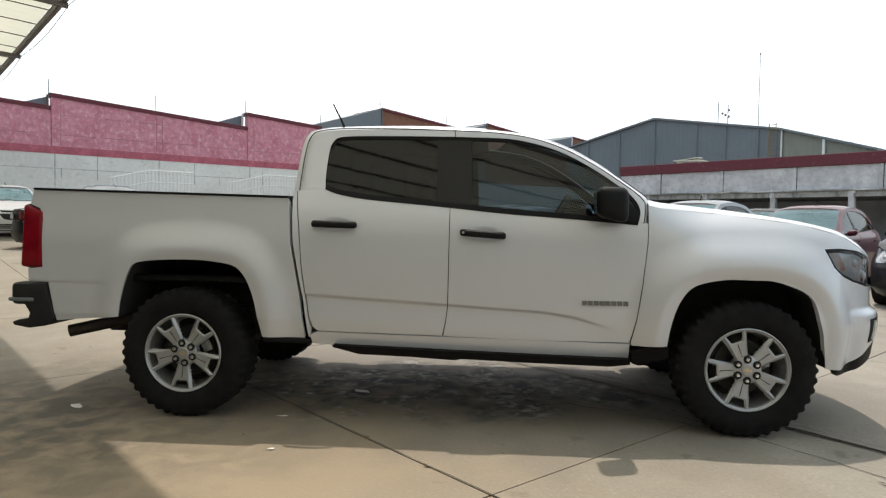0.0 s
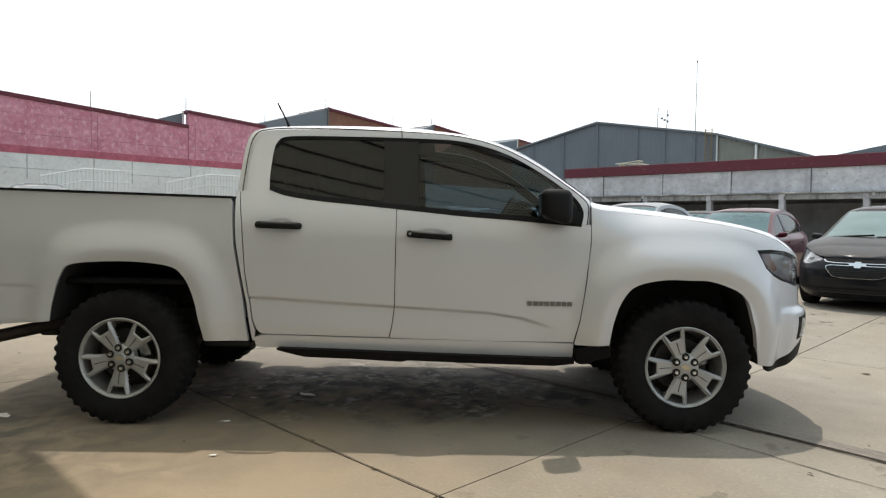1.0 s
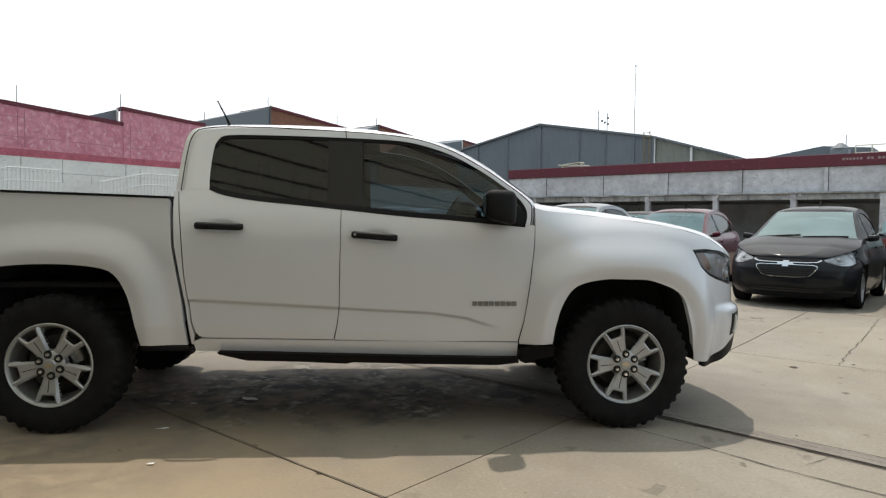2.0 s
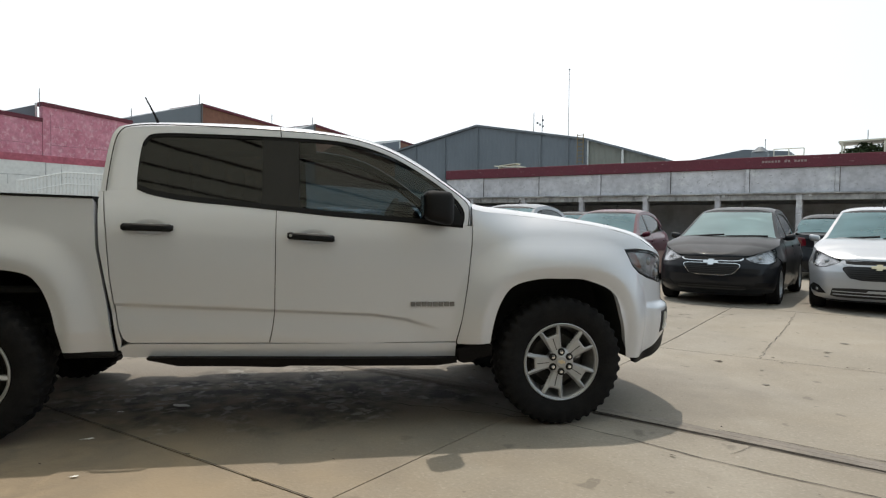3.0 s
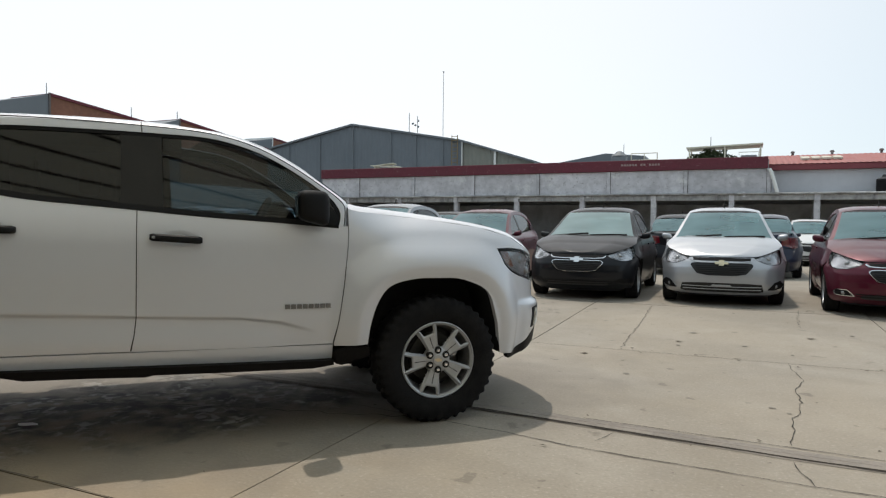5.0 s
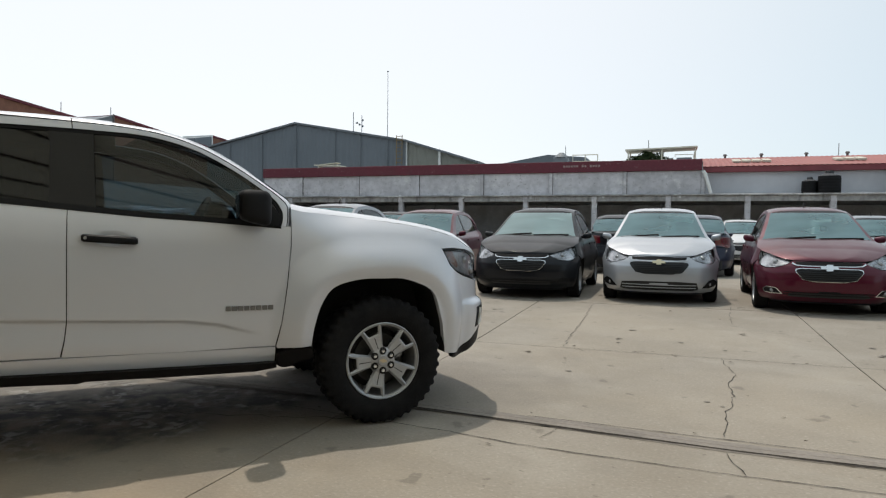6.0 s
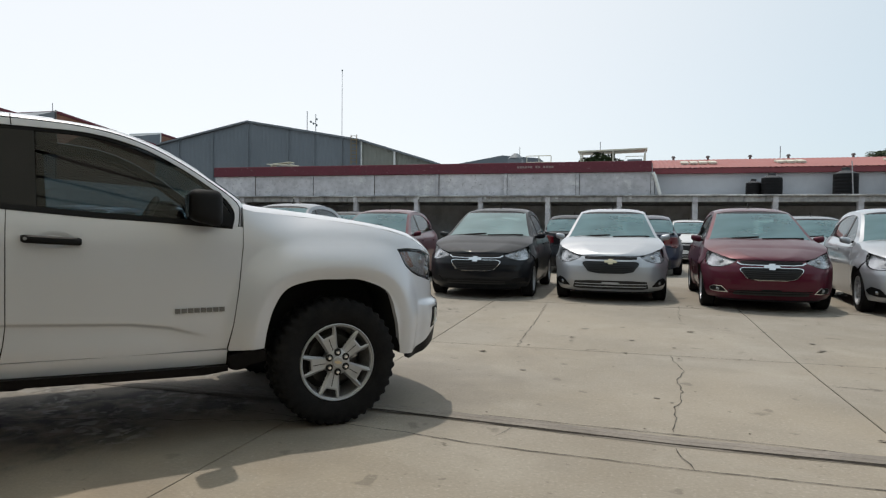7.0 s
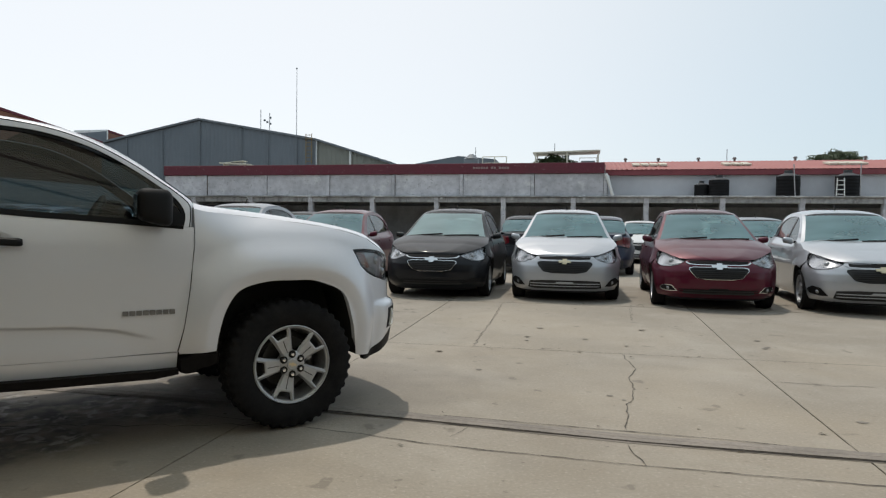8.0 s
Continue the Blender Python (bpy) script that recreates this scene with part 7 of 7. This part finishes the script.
# white steel fence before the side wall
for u0, u1, zl, zr in ((4.65, 7.5, 2.55, 2.87), (8.7, 12.2, 2.55, 2.95)):
    fence = new("steel_fence")
    fence.empty_display_size = 0.2
    tagged(fence, "white steel picket fence by the yard wall", "fence", "fences by the wall")
    base = grade(-20.4, 5)
    fence.matrix_basis = YARD @ pose(-20.4, u0, base)
    n = int((u1 - u0) / 0.125)
    top = lambda k: (zl + (zr - zl) * min(1, k / (n * 0.45))) - base
    for k in range(n + 1):
        part("picket", rbox(-0.012, 0.012, k * 0.125 - 0.032, k * 0.125 + 0.032, 0.05, top(k), 0.003, 1), M["white"], fence, smooth=False)
    for dz in (0.05, 0.45, 1.3):
        bm = bmesh.new()
        tube(bm, [(0.02, k * 0.125, top(k) - dz) for k in range(n + 1)], 0.022, 6)
        part("rail", bm, M["white"], fence)


# ---- yard slabs ----
V_LINES = [1.97 + 3.53 * k for k in range(-7, 13)]
U_LINES = [-13.5, -9.97, -6.44, -2.9, 0.64, 2.62, 5.3, 8.83, 12.36, 15.9, 19.4, 22.9, 26.5, 30, 33.5, 37.5]


def skew(v):
    """The old drain joint runs a little askew to the others."""
    return ip(v, (-9, 0, 1.0, 2.42, 4.3, 6, 14), (0.12, 0.12, 0.11, 0.07, -0.10, -0.12, -0.14))


for i, (va, vb) in enumerate(zip(V_LINES, V_LINES[1:])):
    for j, (ua, ub) in enumerate(zip(U_LINES, U_LINES[1:])):
        piece = slab_mesh(va + 0.006, vb - 0.006, ua + 0.006, ub - 0.006, random.uniform(0, 0.003))
        for q in (piece.verts if 2.62 in (ua, ub) else ()):
            if abs(q.co.y - 2.62) < 0.03:
                q.co.y += skew(q.co.x)
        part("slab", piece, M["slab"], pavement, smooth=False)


# ---- cracks, drain edges and litter on the slabs ----
def ribbon(bm, pts, width, rng, jag=0.03, z=0.004, n=9):
    """A ragged dark line along points (v, u)."""
    line = resample(pts, max(3, int(sum(math.dist(a, b) for a, b in zip(pts, pts[1:])) * n)))
    prev = None
    for i, (v, u) in enumerate(line):
        a, b = line[max(0, i - 1)], line[min(len(line) - 1, i + 1)]
        d = Vector((b[0] - a[0], b[1] - a[1])).normalized()
        nx, ny = -d.y, d.x
        j = rng.uniform(-jag, jag) if 0 < i < len(line) - 1 else 0
        w = width * rng.uniform(0.45, 1.3) * (0.3 if i in (0, len(line) - 1) else 1)
        cv, cu = v + nx * j, u + ny * j
        pair = [bm.verts.new((cv + nx * w * s, cu + ny * w * s, grade(cv, cu) + z)) for s in (-0.5, 0.5)]
        if prev:
            bm.faces.new((prev[0], pair[0], pair[1], prev[1]))
        prev = pair


rng = random.Random(7)
CRACKS = [
    ([(1.4, 2.45), (2.3, 2.34), (2.76, 2.29), (2.94, 2.25), (3.2, 2.21), (3.55, 2.18), (4.29, 2.14), (5.38, 2.13), (6.5, 2.12)], 0.008, 0.006),
    ([(2.91, 5.30), (2.88, 6.27), (2.87, 7.15), (2.80, 8.65)], 0.006, 0.016),
    ([(4.38, 5.27), (4.46, 4.60), (4.37, 4.22), (4.39, 3.87), (4.36, 3.55), (4.29, 3.28), (4.30, 3.06), (4.27, 2.76)], 0.006, 0.013),
    ([(4.26, 2.49), (4.28, 2.32), (4.33, 2.14)], 0.006, 0.012),
    ([(4.62, 7.4), (4.66, 8.3), (4.70, 9.1)], 0.006, 0.02),
    ([(3.33, 2.58), (3.31, 2.50), (3.26, 2.36)], 0.007, 0.012),
    ([(3.1, 2.79), (3.31, 2.775), (4.07, 2.735), (4.9, 2.70), (5.3, 2.64), (5.6, 2.54)], 0.009, 0.004),
    ([(5.50, 4.40), (5.75, 4.36), (6.3, 4.40)], 0.008, 0.02),
    ([(-0.5, 1.5), (0.6, 1.9), (1.7, 2.2), (2.2, 2.35)], 0.010, 0.03),
]
for pts, w, jag in CRACKS:
    bm = bmesh.new()
    ribbon(bm, pts, w, rng, jag, n=15)
    part("crack", bm, M["dark_line"], pavement, smooth=False)
for u, w in ((2.612, 0.013), (5.3, 0.009), (0.64, 0.006)):
    bm = bmesh.new()
    ribbon(bm, [(v, u + (skew(v) if 2 < u < 3 else 0)) for v in (-9, -4, 0, 1.09, 1.97, 2.85, 3.73, 4.6, 5.5, 8, 12) if v > 1.9 or not 2 < u < 3], w, rng, 0.003, 0.0066 if 2 < u < 3 else 0.004, 12)
    part("joint_edge", bm, M["dark_line"], pavement, smooth=False)
# raised concrete lip along the old drain
bm = bmesh.new()
prev = None
for i in range(169):
    v = -9 + 21 * i / 168
    u0 = 2.62 + skew(v)
    j = rng.uniform(-0.003, 0.003)
    row = [bm.verts.new((v, u0 + du + (j if du < 0.05 else 0), grade(v, u0) + z)) for du, z in ((-0.022, 0.002), (0.0, 0.007), (0.010, 0.010), (0.060, 0.010), (0.066, 0.006), (0.073, 0.009), (0.150, 0.005 + j), (0.170, -0.01))]
    if prev:
        for k in range(7):
            bm.faces.new((prev[k], row[k], row[k + 1], prev[k + 1]))
    prev = row
bmesh.ops.recalc_face_normals(bm, faces=bm.faces[:])
part("drain_lip", bm, M["kerbstrip"], pavement, smooth=False)
# thin dark strip that paints the shade on the lip's front face
bm = bmesh.new()
ribs = [[bm.verts.new((-9 + 0.125 * i, 2.62 + skew(-9 + 0.125 * i) + du, grade(-9 + 0.125 * i, 2.6) + z)) for du, z in ((-0.004 - rng.uniform(0, 0.005), 0.0072), (-0.002, 0.0082), (-0.001, 0.011))] for i in range(90, 169)]
for r0, r1 in zip(ribs, ribs[1:]):
    for k in (0, 1):
        bm.faces.new((r0[k], r1[k], r1[k + 1], r0[k + 1]))
bmesh.ops.recalc_face_normals(bm, faces=bm.faces[:])
part("drain_gap", bm, M["dark_line"], pavement, smooth=False)
bm = bmesh.new()
for _ in range(340):
    v, u = rng.uniform(-6, 11), rng.uniform(-0.5, 11)
    if rng.random() < 0.45:
        u = rng.choice((2.5, 2.86, 5.33, 0.7, 8.9)) + rng.gauss(0, 0.05)
    s = rng.uniform(0.004, 0.013) * (rng.uniform(1.8, 3.2) if rng.random() < 0.22 and u > 2.9 else 1)
    k = rng.randint(4, 6)
    ring_v = [bm.verts.new((v + s * rng.uniform(0.5, 1.5) * 1.6 * math.cos(i * math.tau / k), u + s * rng.uniform(0.4, 1.2) * math.sin(i * math.tau / k), grade(v, u) + 0.005 + rng.uniform(0, 0.006))) for i in range(k)]
    bm.faces.new(ring_v)
litter = laid(tagged(part("leaf_litter", bm, M["litter"], smooth=False), "dry brown leaf crumbs scattered on the concrete", "litter", kind="stuff"))
bm = bmesh.new()
for _ in range(70):
    v, u = rng.uniform(-1.5, 13), rng.uniform(2.95, 10.5)
    r = rng.uniform(0.015, 0.042)
    k = rng.randint(7, 11)
    bm.faces.new([bm.verts.new((v + r * rng.uniform(0.55, 1.4) * math.cos(i * math.tau / k), u + r * rng.uniform(0.4, 1.1) * math.sin(i * math.tau / k), grade(v, u) + 0.0035)) for i in range(k)])
part("surface_chips", bm, M["chip"], pavement, kind="stuff", smooth=False)
for v, u, s, a in ((0.16, 1.16, 0.065, 20), (0.36, 0.46, 0.040, 60), (-0.61, -0.45, 0.055, 10), (0.0, 0.85, 0.02, 40), (0.85, 0.15, 0.02, 70)):
    bm = bmesh.new()
    n = 9
    c = bm.verts.new((0, 0, 0.010))
    edge_v = [bm.verts.new((s * rng.uniform(0.7, 1.3) * math.cos(i * math.tau / n), s * (0.25 if u == 0.46 else 0.55) * rng.uniform(0.7, 1.3) * math.sin(i * math.tau / n), 0.004 + rng.uniform(0, 0.006))) for i in range(n)]
    for i in range(n):
        bm.faces.new((c, edge_v[i], edge_v[(i + 1) % n]))
    tagged(part("paper_scrap", bm, M["white"], smooth=False), "crumpled white paper scrap on the concrete", "paper scrap", "paper scraps").matrix_basis = YARD @ pose(v, u, grade(v, u), 0, 0, a)
